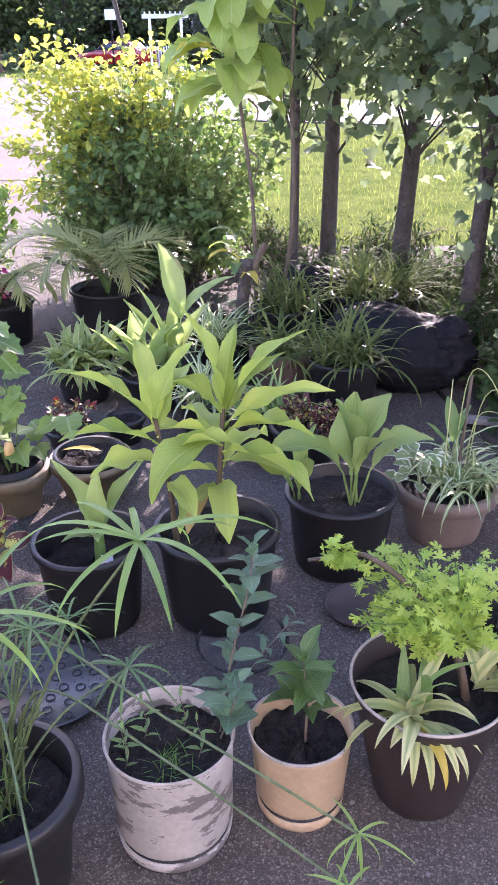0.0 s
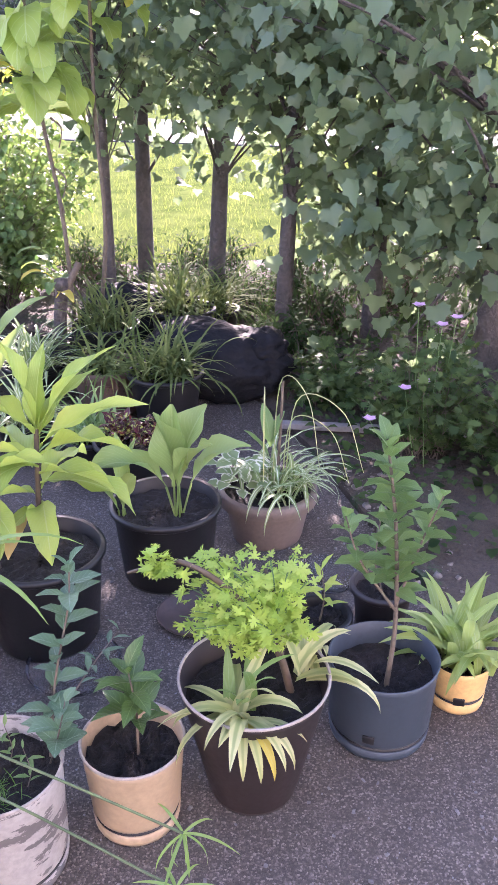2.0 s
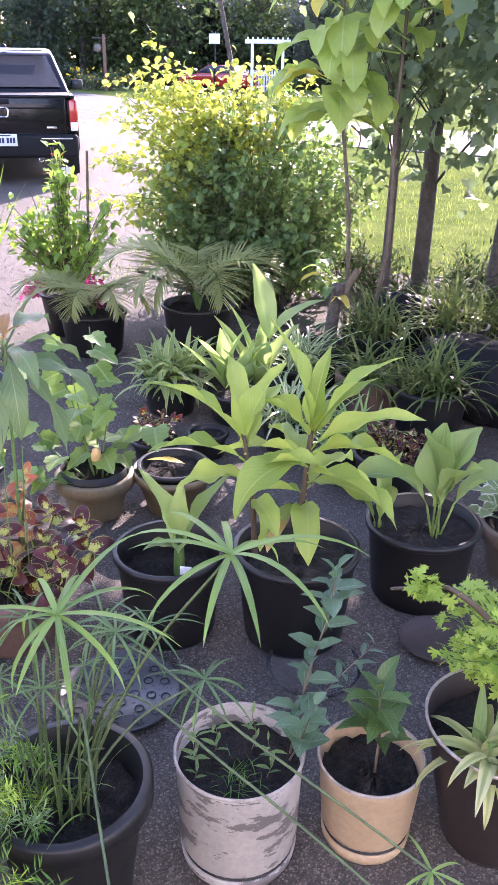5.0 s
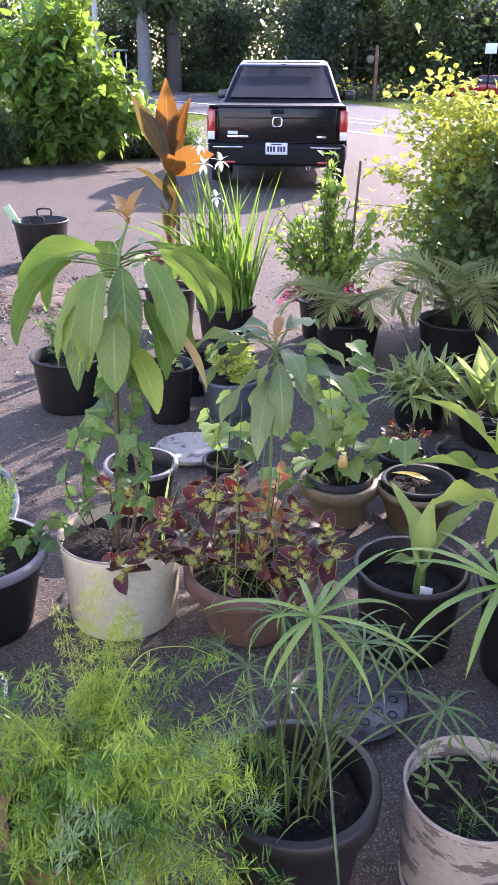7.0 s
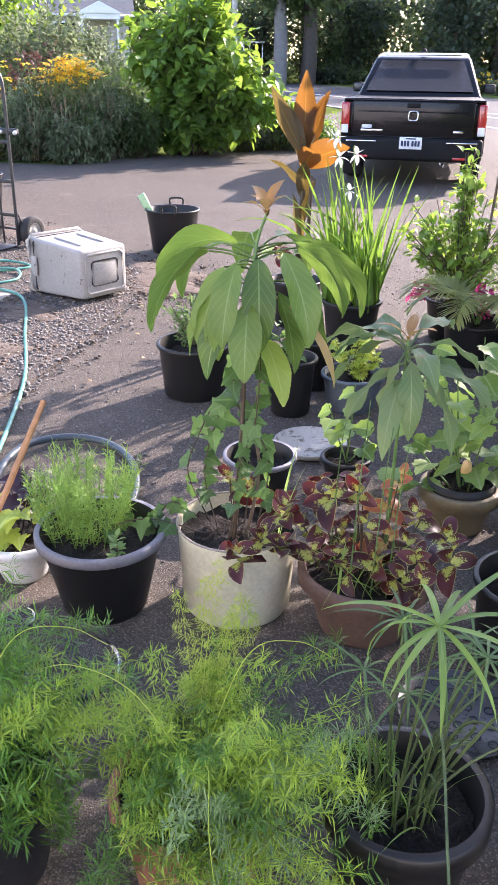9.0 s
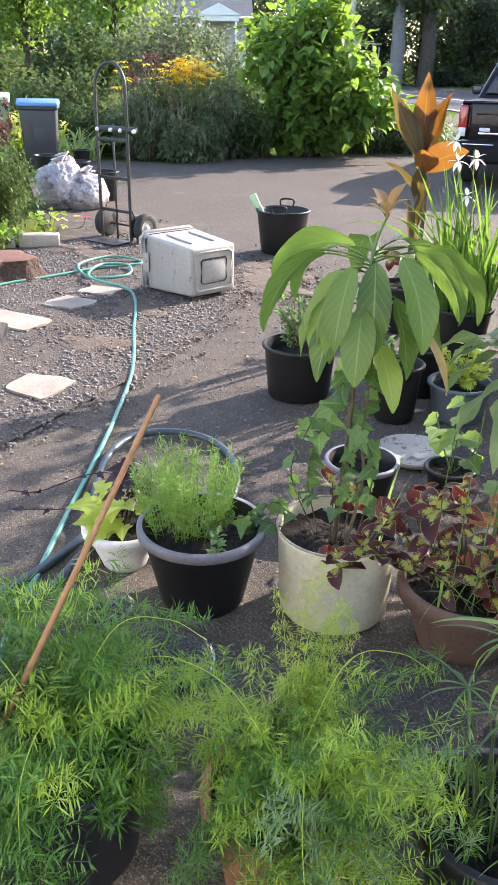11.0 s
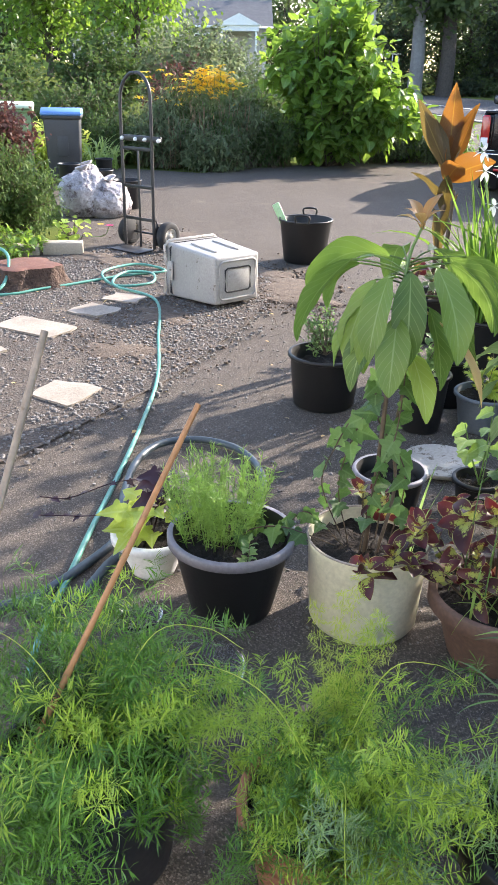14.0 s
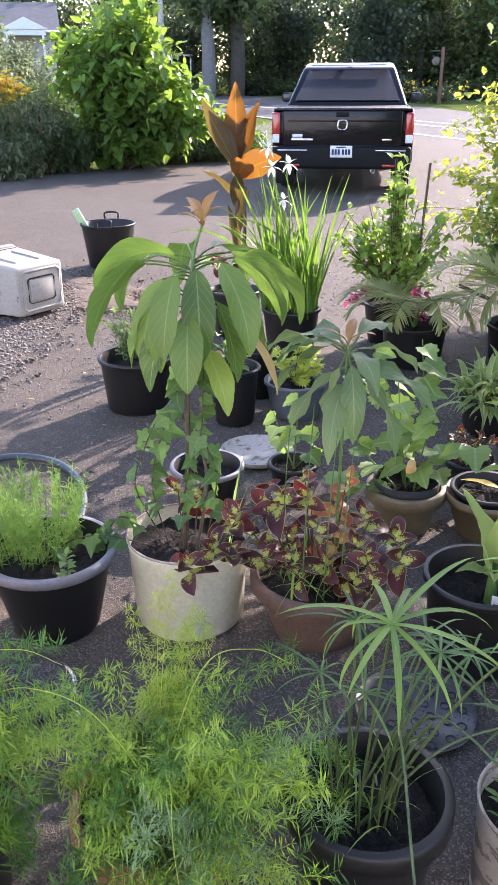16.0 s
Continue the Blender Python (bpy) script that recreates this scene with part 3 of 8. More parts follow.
def pickup():
    t = thing("pickup_truck", -4.60, 11.40, 0, "black crew-cab pickup truck parked on the driveway, tailgate closed", "pickup truck", rz=19)
    tumble = lambda z: 1.0 - 0.10 * max(0, z - 0.95)
    prof = [(0.05, 0.42), (0.42, 0.38)] + arch(0.95, 0.43, 0.38) + [(2.6, 0.34)] + arch(4.1, 0.43, 0.38) + [(4.85, 0.36), (5.2, 0.42), (5.25, 0.8), (5.0, 1.0), (3.75, 1.1), (1.75, 1.12), (0.02, 1.12), (0.0, 0.8)]
    part("body", prism(prof, -0.985, 0.985, tumble, 0.035), CARBLACK, t)
    cab = [(1.42, 1.10), (1.95, 1.66), (2.3, 1.73), (3.0, 1.72), (3.25, 1.64), (4.05, 1.08)]
    part("cabin", prism(cab, -0.93, 0.93, lambda z: 1 - 0.42 * max(0, z - 1.1), 0.05, 3), CARBLACK, t)
    bm = bmesh.new()
    q = [(-0.80, 1.50, 1.20), (0.80, 1.50, 1.20), (0.62, 1.885, 1.62), (-0.62, 1.885, 1.62)]
    bm.faces.new([bm.verts.new((x, y - 0.018, z)) for x, y, z in q])
    bmesh.ops.solidify(bm, geom=bm.faces[:], thickness=-0.008)
    bmesh.ops.recalc_face_normals(bm, faces=bm.faces)
    part("rear_window", bm, CARGLASS, t, "dark tinted rear window")
    for s in (-1, 1):
        bm = bmesh.new()
        q = [(1.75, 1.2), (3.75, 1.18), (3.2, 1.58), (2.05, 1.6)]
        bm.faces.new([bm.verts.new((s * (0.945 * (1 - 0.42 * (z - 1.1))), y, z)) for y, z in q])
        bmesh.ops.solidify(bm, geom=bm.faces[:], thickness=0.006)
        bmesh.ops.recalc_face_normals(bm, faces=bm.faces)
        part("side_window", bm, CARGLASS, t)
    part("roof_edge", box(1.16, 0.03, 0.022, (0, 1.93, 1.70), 0.008), CHROME, t, "pale reflecting roof edge")
    part("aerial", lathe([(0.045, 0), (0.04, 0.03), (0.012, 0.055), (0.001, 0.06)], 10), PLASTIC, t).location = (0, 2.1, 1.735)
    part("bed_cover", box(1.78, 1.42, 0.03, (0, 0.72, 1.118), 0.01), PLASTIC, t)
    tg = part("tailgate", box(1.66, 0.06, 0.52, (0, -0.005, 0.86), 0.03, 3), CARBLACK, t)
    part("tailgate_top", box(1.9, 0.07, 0.035, (0, 0.0, 1.125), 0.012), CARBLACK, tg)
    part("tailgate_crease", box(1.5, 0.02, 0.02, (0, -0.034, 0.98), 0.006), CARBLACK, tg)
    part("tailgate_crease", box(1.5, 0.016, 0.016, (0, -0.034, 0.66), 0.006), CARBLACK, tg)
    part("handle", box(0.18, 0.03, 0.06, (0, -0.04, 1.06), 0.012), PLASTIC, tg)
    ring = curve_pts([(-0.05, 0, 0.055), (-0.055, 0, -0.05), (0.055, 0, -0.05), (0.05, 0, 0.055), (-0.05, 0, 0.055)], 26) + [0, -0.046, 0.93]
    part("emblem", tubes(ring, np.full(26, 0.013), 6), CHROME, tg, "chrome maker's emblem")
    part("badge_bar", box(0.30, 0.008, 0.03, (-0.55, -0.039, 0.735), 0.003), CHROME, tg)
    part("badge_bar", box(0.13, 0.008, 0.028, (0.62, -0.039, 0.735), 0.003), CHROME, tg)
    part("sticker", box(0.14, 0.006, 0.045, (-0.62, -0.038, 0.785), 0.002), WHITE, tg, "small white sticker")
    bp = part("bumper", box(1.93, 0.16, 0.3, (0, -0.03, 0.50), 0.05, 3), PLASTIC, t)
    for s in (-1, 1):
        part("step_pad", box(0.42, 0.05, 0.022, (s * 0.68, -0.105, 0.60), 0.008), CHROME, bp, "bright bumper strip")
        part("reflector", box(0.17, 0.02, 0.035, (s * 0.66, -0.112, 0.40), 0.006), REDLENS, bp)
        li = part("tail_light", box(0.115, 0.12, 0.38, (s * 0.92, 0.0, 0.90), 0.03, 3), REDLENS, t)
        part("reversing_lamp", box(0.095, 0.02, 0.11, (s * 0.92, -0.062, 0.75), 0.01), WHITE, li)
        mi = part("mirror", box(0.20, 0.10, 0.15, (s * 1.10, 3.35, 1.2), 0.045, 3), PLASTIC, t)
        part("mirror_glass", box(0.16, 0.008, 0.11, (s * 1.10, 3.296, 1.2), 0.003), CARGLASS, mi)
        part("mud_flap", box(0.26, 0.02, 0.26, (s * 0.84, 0.42, 0.22), 0.008), PLASTIC, t)
        for y in (0.95, 4.1):
            tyre = move(lathe([(0.24, -0.115), (0.33, -0.12), (0.368, -0.09), (0.375, 0), (0.368, 0.09), (0.33, 0.12), (0.24, 0.115)], 36), pose(s * 0.85, y, 0.375, 0, 90, 0))
            wh = part("tyre", tyre, RUBBER, t)
            part("rim", move(lathe([(0.001, 0.03), (0.06, 0.05), (0.1, 0.02), (0.2, 0.05), (0.245, 0.09), (0.245, -0.1)], 24), pose(s * 0.85, y, 0.375, 0, 90 * s, 0)), CHROME, wh)
    pl = part("number_plate", box(0.305, 0.012, 0.155, (0, -0.118, 0.585), 0.004), WHITE, bp, "white plate with dark bars")
    for i, w in enumerate((0.03, 0.03, 0.03, 0.03, 0.03, 0.03)):
        part("plate_bar", box(w, 0.006, 0.07, (-0.115 + i * 0.041 + (0.02 if i > 2 else 0), -0.126, 0.58), 0.001), BARS, pl)
    part("plate_bar", box(0.14, 0.006, 0.016, (0, -0.126, 0.643), 0.001), BARS, pl)
    part("exhaust", move(lathe([(0.03, -0.1), (0.035, 0.1), (0.028, 0.1), (0.026, -0.08)], 14), pose(0.45, 0.02, 0.33, 90, 0, 0)), CHROME, t)
    part("paper_flap", box(0.16, 0.012, 0.10, (0.78, 0.38, 0.13), 0.004), WHITE, t, "pale mud flap end")


pickup()

# ---- shrubs and trees ----
FOREST = [leaf_mat("forest_leaf_%d" % i, a, b, trans=0.35, rough=0.6) for i, (a, b) in enumerate((((0.025, 0.05, 0.018), (0.1, 0.145, 0.045)), ((0.035, 0.065, 0.02), (0.14, 0.18, 0.055)), ((0.02, 0.038, 0.022), (0.055, 0.08, 0.042))))]
CATALPA = leaf_mat("catalpa_leaf", (0.03, 0.08, 0.014), (0.15, 0.27, 0.04), vein=(0.2, 0.3, 0.1), trans=0.42, freq=7, tcol=(0.42, 0.64, 0.07))
HEDGE = leaf_mat("hedge_leaf", (0.018, 0.045, 0.013), (0.09, 0.14, 0.04), trans=0.32, rough=0.6, spec=0.2)
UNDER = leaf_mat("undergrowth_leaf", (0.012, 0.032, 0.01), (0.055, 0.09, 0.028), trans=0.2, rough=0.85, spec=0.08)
GREYLEAF = leaf_mat("grey_green_leaf", (0.045, 0.075, 0.035), (0.18, 0.22, 0.11), trans=0.32, rough=0.6, spec=0.25)
YELLOWSHRUB = leaf_mat("hibiscus_leaf", (0.06, 0.13, 0.045), (0.2, 0.3, 0.095), vein=(0.2, 0.3, 0.13), trans=0.4, freq=6, tcol=(0.3, 0.46, 0.09))
MAPLEMAT = leaf_mat("maple_leaf", (0.06, 0.1, 0.05), (0.14, 0.19, 0.09), trans=0.45, rough=0.45)
BARBERRY = leaf_mat("barberry_leaf", (0.035, 0.018, 0.018), (0.12, 0.052, 0.042), trans=0.28, rough=0.6, spec=0.2)
CONIFER = leaf_mat("yew_needle", (0.02, 0.05, 0.015), (0.11, 0.17, 0.045), trans=0.22, rough=0.65, spec=0.15)
PETAL = leaf_mat("yellow_petal", (0.8, 0.47, 0.008), (0.9, 0.6, 0.012), trans=0.35, tcol=(0.95, 0.75, 0.1))
PINK = leaf_mat("pink_petal", (0.5, 0.26, 0.42), (0.68, 0.42, 0.58), trans=0.3)


def shrub(name, x, y, r, zc, nt, per, tmpl, size, mat, label, cat="shrub", z=0.0, wood=0.006, start=0.35, droop=0.4, inner=0.45, base_r=0.12, lift=0.15, stems=None, group=""):
    """A bush of branching twigs and leaves; r: half widths and half height."""
    t = thing(name, x, y, z, label, cat, group)
    ends = ball(nt, (0, 0, zc), r, inner)
    ends = ends[ends[:, 2] > 0.06]
    b = np.column_stack([R(-base_r, base_r, len(ends)), R(-base_r, base_r, len(ends)), np.zeros(len(ends))])
    tw = twigs(b, ends, lift, 7, 0.1 * min(r))
    L = np.linspace(1, 0.25, 7)[None] * wood * R(0.6, 1.3, (len(ends), 1))
    tagged(part("branchwork", tubes(tw, L, 3), stems or WOOD, t), kind="stuff")
    tagged(part("foliage", leaves_on(tw, per, tmpl, size, start, 0.8, droop, size * 0.35), mat, t), kind="stuff")
    return t


def tree(name, x, y, h, r, trunk_r, leaves, size, mat, label, z=0.0, bark=None, tmpl=TUFT, crown_from=0.35, lean=(0, 0), limbs=14, cat="tree", group=""):
    t = thing(name, x, y, z, label, cat, group)
    top = np.array([lean[0], lean[1], h * 0.92])
    tp = curve_pts([(0, 0, -0.05), top * 0.35 + [R(-.1, .1) * r * 0.3, 0, 0], top * 0.7, top], 12)
    part("trunk", tubes(tp, np.linspace(trunk_r * 1.15, trunk_r * 0.25, 12), 9), bark or BARK, t)
    zc = h * (crown_from + 1) / 2
    ends = ball(limbs * 5, (lean[0] * 0.7, lean[1] * 0.7, zc), (r, r, h * (1 - crown_from) / 2), 0.5)
    start = tp[np.clip((ends[:, 2] / h * 11 * 0.8).astype(int), 2, 10)]
    tw = twigs(start, ends, 0.12, 6, r * 0.1)
    for w in tw:
        part("limb", tubes(w, np.linspace(1, 0.2, 6) * trunk_r * 0.2 * R(0.5, 1.2), 5), bark or BARK, t)
    k = max(1, leaves // len(ends))
    tagged(part("crown", leaves_on(tw, k, tmpl, size, 0.3, 0.8, 1.0, r * 0.16, 0.6), mat, t), kind="stuff")
    return t


shrub("flowering_shrub", -0.64, 5.8, (0.92, 0.72, 0.72), 0.76, 520, 34, ROUND, 0.056, YELLOWSHRUB, "large leafy hibiscus-like shrub, yellow-green in the sun", base_r=0.25, wood=0.004, start=0.3, droop=0.7)
fs = bpy.data.objects["flowering_shrub"]
# yellower copy of the shrub's leaf; the sun on its top is painted in
SUNTIP = leaf_mat("sun_toned_leaf", (0.12, 0.25, 0.045), (0.42, 0.46, 0.08), vein=(0.4, 0.46, 0.18), trans=0.45, freq=6, tcol=(0.85, 0.85, 0.12))
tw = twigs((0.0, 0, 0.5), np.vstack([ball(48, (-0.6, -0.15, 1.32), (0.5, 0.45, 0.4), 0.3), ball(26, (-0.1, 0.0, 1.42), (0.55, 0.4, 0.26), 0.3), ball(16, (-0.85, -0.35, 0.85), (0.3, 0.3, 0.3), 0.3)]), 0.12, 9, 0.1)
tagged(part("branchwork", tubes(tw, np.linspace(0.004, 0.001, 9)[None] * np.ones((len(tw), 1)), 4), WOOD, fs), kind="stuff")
tagged(part("foliage", leaves_on(tw, 34, ROUND, 0.058, 0.5, 0.8, 0.4, 0.03), SUNTIP, fs, "leaves of the top, coloured yellow to stand in for sunlight"), kind="stuff")
cat_shrub = shrub("catalpa_bush", -9.5, 13.1, (1.35, 1.1, 1.4), 1.4, 170, 22, HEART, 0.2, CATALPA, "tall catalpa bush with large heart-shaped green leaves", base_r=0.25, wood=0.015)
tw = twigs((0.2, 0, 0.3), np.vstack([ball(46, (1.2, 0.5, 1.0), (0.8, 0.5, 0.7), 0.3), ball(40, (0.2, 0.1, 2.55), (0.75, 0.5, 0.6), 0.3), ball(30, (-0.9, -0.3, 1.9), (0.6, 0.5, 0.6), 0.3)]), 0.15, 7, 0.1)
tagged(part("foliage", leaves_on(tw, 15, HEART, 0.2, 0.45, 0.8, 0.5, 0.08), CATALPA, cat_shrub), kind="stuff")
for hx, hy, hr, hz, hm in ((-10.6, 11.3, 0.9, 0.58, HEDGE), (-11.3, 10.7, 0.8, 0.68, GREYLEAF), (-12.4, 10.5, 0.9, 0.5, HEDGE), (-10.05, 12.2, 0.7, 0.5, HEDGE), (-10.3, 10.9, 0.6, 0.42, GREYLEAF), (-11.6, 11.4, 0.7, 0.82, HEDGE), (-10.35, 11.7, 0.6, 0.72, GREYLEAF)):
    shrub("hedge_bush", hx, hy, (hr, 0.7, hz), hz * 0.9, 200, 26, SLIM, 0.12, hm, "dense dark green perennial bush along the driveway", "bush", base_r=0.35, droop=0.6, group="bushes along the driveway")
shrub("low_bush", -8.7, 15.1, (1.0, 0.8, 0.45), 0.4, 170, 24, SLIM, 0.13, GREYLEAF, "low sunlit weedy greenery beside the driveway", "bush", base_r=0.4)
shrub("low_bush", -9.2, 14.3, (0.8, 0.6, 0.35), 0.3, 170, 24, SLIM, 0.11, GREYLEAF, "low sunlit weedy greenery beside the driveway", "bush", base_r=0.4)
shrub("barberry", -8.12, 4.86, (0.72, 0.66, 0.46), 0.98, 520, 40, TUFT, 0.06, BARBERRY, "dark red barberry shrub behind the yew", base_r=0.2)
shrub("yew_bush", -7.6, 4.7, (0.76, 0.66, 0.52), 0.46, 560, 46, SLIM, 0.075, CONIFER, "spreading green yew bush", base_r=0.3, droop=0.2)

# maple saplings along the lawn's edge; the last two are added, their unseen crowns cast shade
for i, (x, y, h, tr, lean, c0, nl, r) in enumerate(((0.55, 5.95, 4.6, 0.055, (0.0, 0), 0.22, 760, 1.0), (0.98, 5.5, 4.8, 0.055, (0.35, 0.1), 0.22, 760, 1.1), (1.22, 4.55, 4.6, 0.045, (0.1, 0), 0.2, 900, 0.9), (2.0, 3.5, 4.8, 0.075, (0.0, 0), 0.1, 1500, 1.2), (0.27, 5.35, 3.6, 0.03, (0, 0.1), 0.35, 300, 0.7), (1.75, 4.5, 3.9, 0.05, (0.1, 0.1), 0.1, 1100, 0.9), (2.9, 3.9, 4.2, 0.06, (0.0, 0.1), 0.06, 1300, 1.1), (-0.45, 5.95, 5.6, 0.02, (-1.3, 1.9), 0.52, 900, 1.6), (0.63, 6.75, 6.2, 0.05, (-0.1, 0.9), 0.5, 1100, 1.8))):
    tree("maple_sapling", x, y, h, r, tr, int(nl * 2.6), 0.09, MAPLEMAT, "slim maple tree with grey-green lobed leaves, last two of the row added for shade", tmpl=MAPLE, crown_from=c0, lean=lean, limbs=12, group="maples by the lawn")

# woods across the street
def far_tree(x, y, h, r, leaves, size, mat, z=0.0, trunk=0.2):
    """A dense tree seen from afar: trunk with limbs, crown of leaf sprays down to the ground."""
    t = thing("forest_tree", x, y, z, "tall dark leafy tree in the woods across the street", "tree", "woods across the street")
    tp = curve_pts([(0, 0, -0.1), (R(-.2, .2), 0, h * 0.5), (0, 0, h * 0.95)], 8)
    ends = ball(70, (0, 0, h * 0.5), (r, r, h * 0.52), 0.35)
    st = tp[np.clip((ends[:, 2] / h * 6).astype(int), 1, 6)]
    tw = twigs(st, ends, 0.1, 5, r * 0.1)
    part("trunk", join([tubes(tp, np.linspace(trunk, trunk * 0.3, 8), 7), tubes(tw, np.linspace(1, 0.2, 5)[None] * trunk * 0.25 * np.ones((len(ends), 1)), 3)]), BARK, t)
    stuffed = part("crown", leaves_on(tw, leaves // 70, DAB, size, 0.2, 1.0, 0.3, r * 0.2, 0.8), mat, t)
    tagged(stuffed, kind="stuff")


for i in range(46):
    a = -66 + 84 * (i + R(0, 1)) / 46
    d = R(60, 68) if a > -22 else R(73, 80)
    far_tree(d * math.sin(radians(a)), d * math.cos(radians(a)), R(7, 9.5), R(2.6, 3.6), 2500, R(0.32, 0.46), FOREST[(i * 2) % 3 if i % 4 else 1])
for i in range(16):
    a = -66 + 84 * (i + R(0, 1)) / 16
    d = R(74, 82) if a > -22 else R(86, 94)
    far_tree(d * math.sin(radians(a)), d * math.cos(radians(a)), R(12, 15), R(5.0, 6.0), 2600, 0.9, FOREST[2], trunk=0.3)

# ---- pots ----
CREAM = surface("cream_plastic", (0.6, 0.575, 0.42), (0.68, 0.65, 0.49), 3, 0.45, 70, 0.1, 0.002, spot=(0.36, 0.33, 0.26), spot_at=0.72)
PEACH = surface("peach_plastic", (0.33, 0.24, 0.145), (0.4, 0.29, 0.175), 3, 0.45, 70, 0.1, 0.002, spot=(0.4, 0.27, 0.18), spot_at=0.66)
YELLOWP = surface("ochre_yellow_plastic", (0.58, 0.36, 0.13), (0.66, 0.43, 0.17), 3, 0.45, 70, 0.1, 0.002)
SLATE = surface("slate_blue_plastic", (0.031, 0.043, 0.055), (0.042, 0.056, 0.07), 3, 0.45, 70, 0.1, 0.002, spot=(0.09, 0.1, 0.11), spot_at=0.66)
BROWNP = surface("brown_plastic", (0.017, 0.012, 0.011), (0.025, 0.017, 0.015), 3, 0.5, 70, 0.1, 0.002)
CLAY = surface("terracotta", (0.24, 0.10, 0.055), (0.36, 0.17, 0.1), 5, 0.85, 80, 0.3, 0.003, spot=(0.3, 0.22, 0.17), spot_at=0.62)
OCHRE = surface("ochre_plastic", (0.135, 0.1, 0.052), (0.2, 0.148, 0.078), 3, 0.5, 70, 0.1, 0.002)
TAUPE = surface("taupe_plastic", (0.125, 0.095, 0.072), (0.175, 0.13, 0.1), 3, 0.6, 70, 0.2, 0.002, spot=(0.23, 0.19, 0.145), spot_at=0.64)
PEELED = surface("peeled_white_paint", (0.29, 0.268, 0.236), (0.37, 0.343, 0.305), 3, 0.6, 70, 0.3, 0.003)
_pn = PEELED.node_tree
_tc, _mp, _no = _pn.nodes.new("ShaderNodeTexCoord"), _pn.nodes.new("ShaderNodeMapping"), N_(_pn, "ShaderNodeTexNoise", Scale=1.0, Detail=8.0, Roughness=0.66)
_mp.inputs["Scale"].default_value = (6.0, 6.0, 17)
_pn.links.new(_tc.outputs["Object"], _mp.inputs["Vector"])
_pn.links.new(_mp.outputs[0], _no.inputs["Vector"])
_bs = _pn.nodes["Principled BSDF"]
_old = _bs.inputs["Base Color"].links[0].from_socket
_pn.links.new(mixc(_pn, ramp(_pn, _no.outputs["Fac"], [(0.525, (0, 0, 0)), (0.535, (1, 1, 1))]), _old, (0.12, 0.108, 0.098)), _bs.inputs["Base Color"])
CLAYD = surface("dark_terracotta", (0.1, 0.06, 0.044), (0.165, 0.098, 0.07), 5, 0.8, 80, 0.3, 0.003, spot=(0.2, 0.15, 0.12), spot_at=0.64)
GREYP = surface("grey_rim_plastic", (0.13, 0.125, 0.14), (0.2, 0.19, 0.21), 4, 0.5, 80, 0.1, 0.002)
BLUEGREY = surface("blue_grey_plastic", (0.07, 0.09, 0.11), (0.1, 0.12, 0.14), 4, 0.5, 80, 0.1, 0.002)


def pot(t, Rr, H, base=0.8, mat=None, rim="roll", soil=0.05, rim_mat=None, saucer=False, lab=""):
    """A plant pot with a wall, a lip, a floor and soil under the rim."""
    mat = mat or BLACK
    rb, w = Rr * base, 0.005
    z0 = 0.042 if saucer else 0.0
    prof = [(0.001, z0), (rb * 0.96, z0), (rb, z0 + 0.012), (Rr - 0.004, H - 0.02), (Rr, H - 0.002), (Rr - 0.003, H), (Rr - w, H - 0.002), (rb - w + (Rr - rb) * 0.6, H * 0.6), (rb - w, z0 + 0.02), (0.001, z0 + 0.02)]
    p = part("pot", lathe(prof, 48, 0.004), mat, t, lab)
    if rim in ("roll", "lip", "band"):
        a = {"roll": 0.009, "band": 0.012}.get(rim, 0.014)
        hh = {"roll": 0.014, "band": 0.026}.get(rim, 0.045)
        pr = [(Rr - 0.006, H + 0.001), (Rr + a * 0.6, H + 0.002), (Rr + a, H - 0.003), (Rr + a, H - hh), (Rr + a * 0.5, H - hh - 0.004), (Rr - 0.004, H - hh - 0.004)]
        part("rim", lathe(pr, 48, 0.004), rim_mat or mat, p)
    if saucer:
        # solid black ring stands in for the shadow above the saucer
        part("shadow_gap", lathe([(rb * 0.965, 0.03), (rb * 0.965, 0.046), (rb * 0.8, 0.046)], 40), BLACK, p, "black ring for the shadow between pot and saucer")
        part("saucer", lathe([(0.001, 0.001), (rb * 0.94, 0.001), (rb * 0.975, 0.01), (rb * 1.0, 0.035), (rb * 0.975, 0.036), (rb * 0.9, 0.03), (0.001, 0.028)], 48, 0.004), mat, p)
    if soil:
        k = H - soil
        f = (k - z0) / (H - z0)
        rs = rb + (Rr - rb) * f - w
        s = lathe([(0.002, 0)] + [(rs * q, 0) for q in (0.15, 0.3, 0.45, 0.6, 0.72, 0.84, 0.93, 1.0)], 36)
        z = k + rng.normal(0, 0.006, len(s[0]))
        s[0][:, 2] = z
        part("soil", s, SOIL, t)
    return p


def potted(name, x, y, Rr, H, label, cat="potted plant", group="pots on the driveway", rz=0.0, **kw):
    t = thing(name, x, y, 0, label, cat, group, rz)
    pot(t, Rr, H, **kw)
    return t


NAVY = surface("dark_navy_plastic", (0.01, 0.012, 0.017), (0.017, 0.019, 0.026), 3, 0.45, 70, 0.1, 0.002)

P = {}
P["white"] = potted("potted_seedlings", -0.185, 1.27, 0.137, 0.282, "white pot with peeling paint, seedlings and weeds", base=0.93, mat=PEELED, rim="plain", saucer=True)
P["peach"] = potted("potted_sapling", 0.095, 1.34, 0.116, 0.228, "peach plastic pot with a young glossy sapling", base=0.86, mat=PEACH, rim="plain", saucer=True)
P["brown"] = potted("potted_geranium", 0.375, 1.375, 0.172, 0.328, "tapered brown pot with scented geranium and bromeliad", base=0.62, mat=BROWNP, rim="plain", soil=0.06)
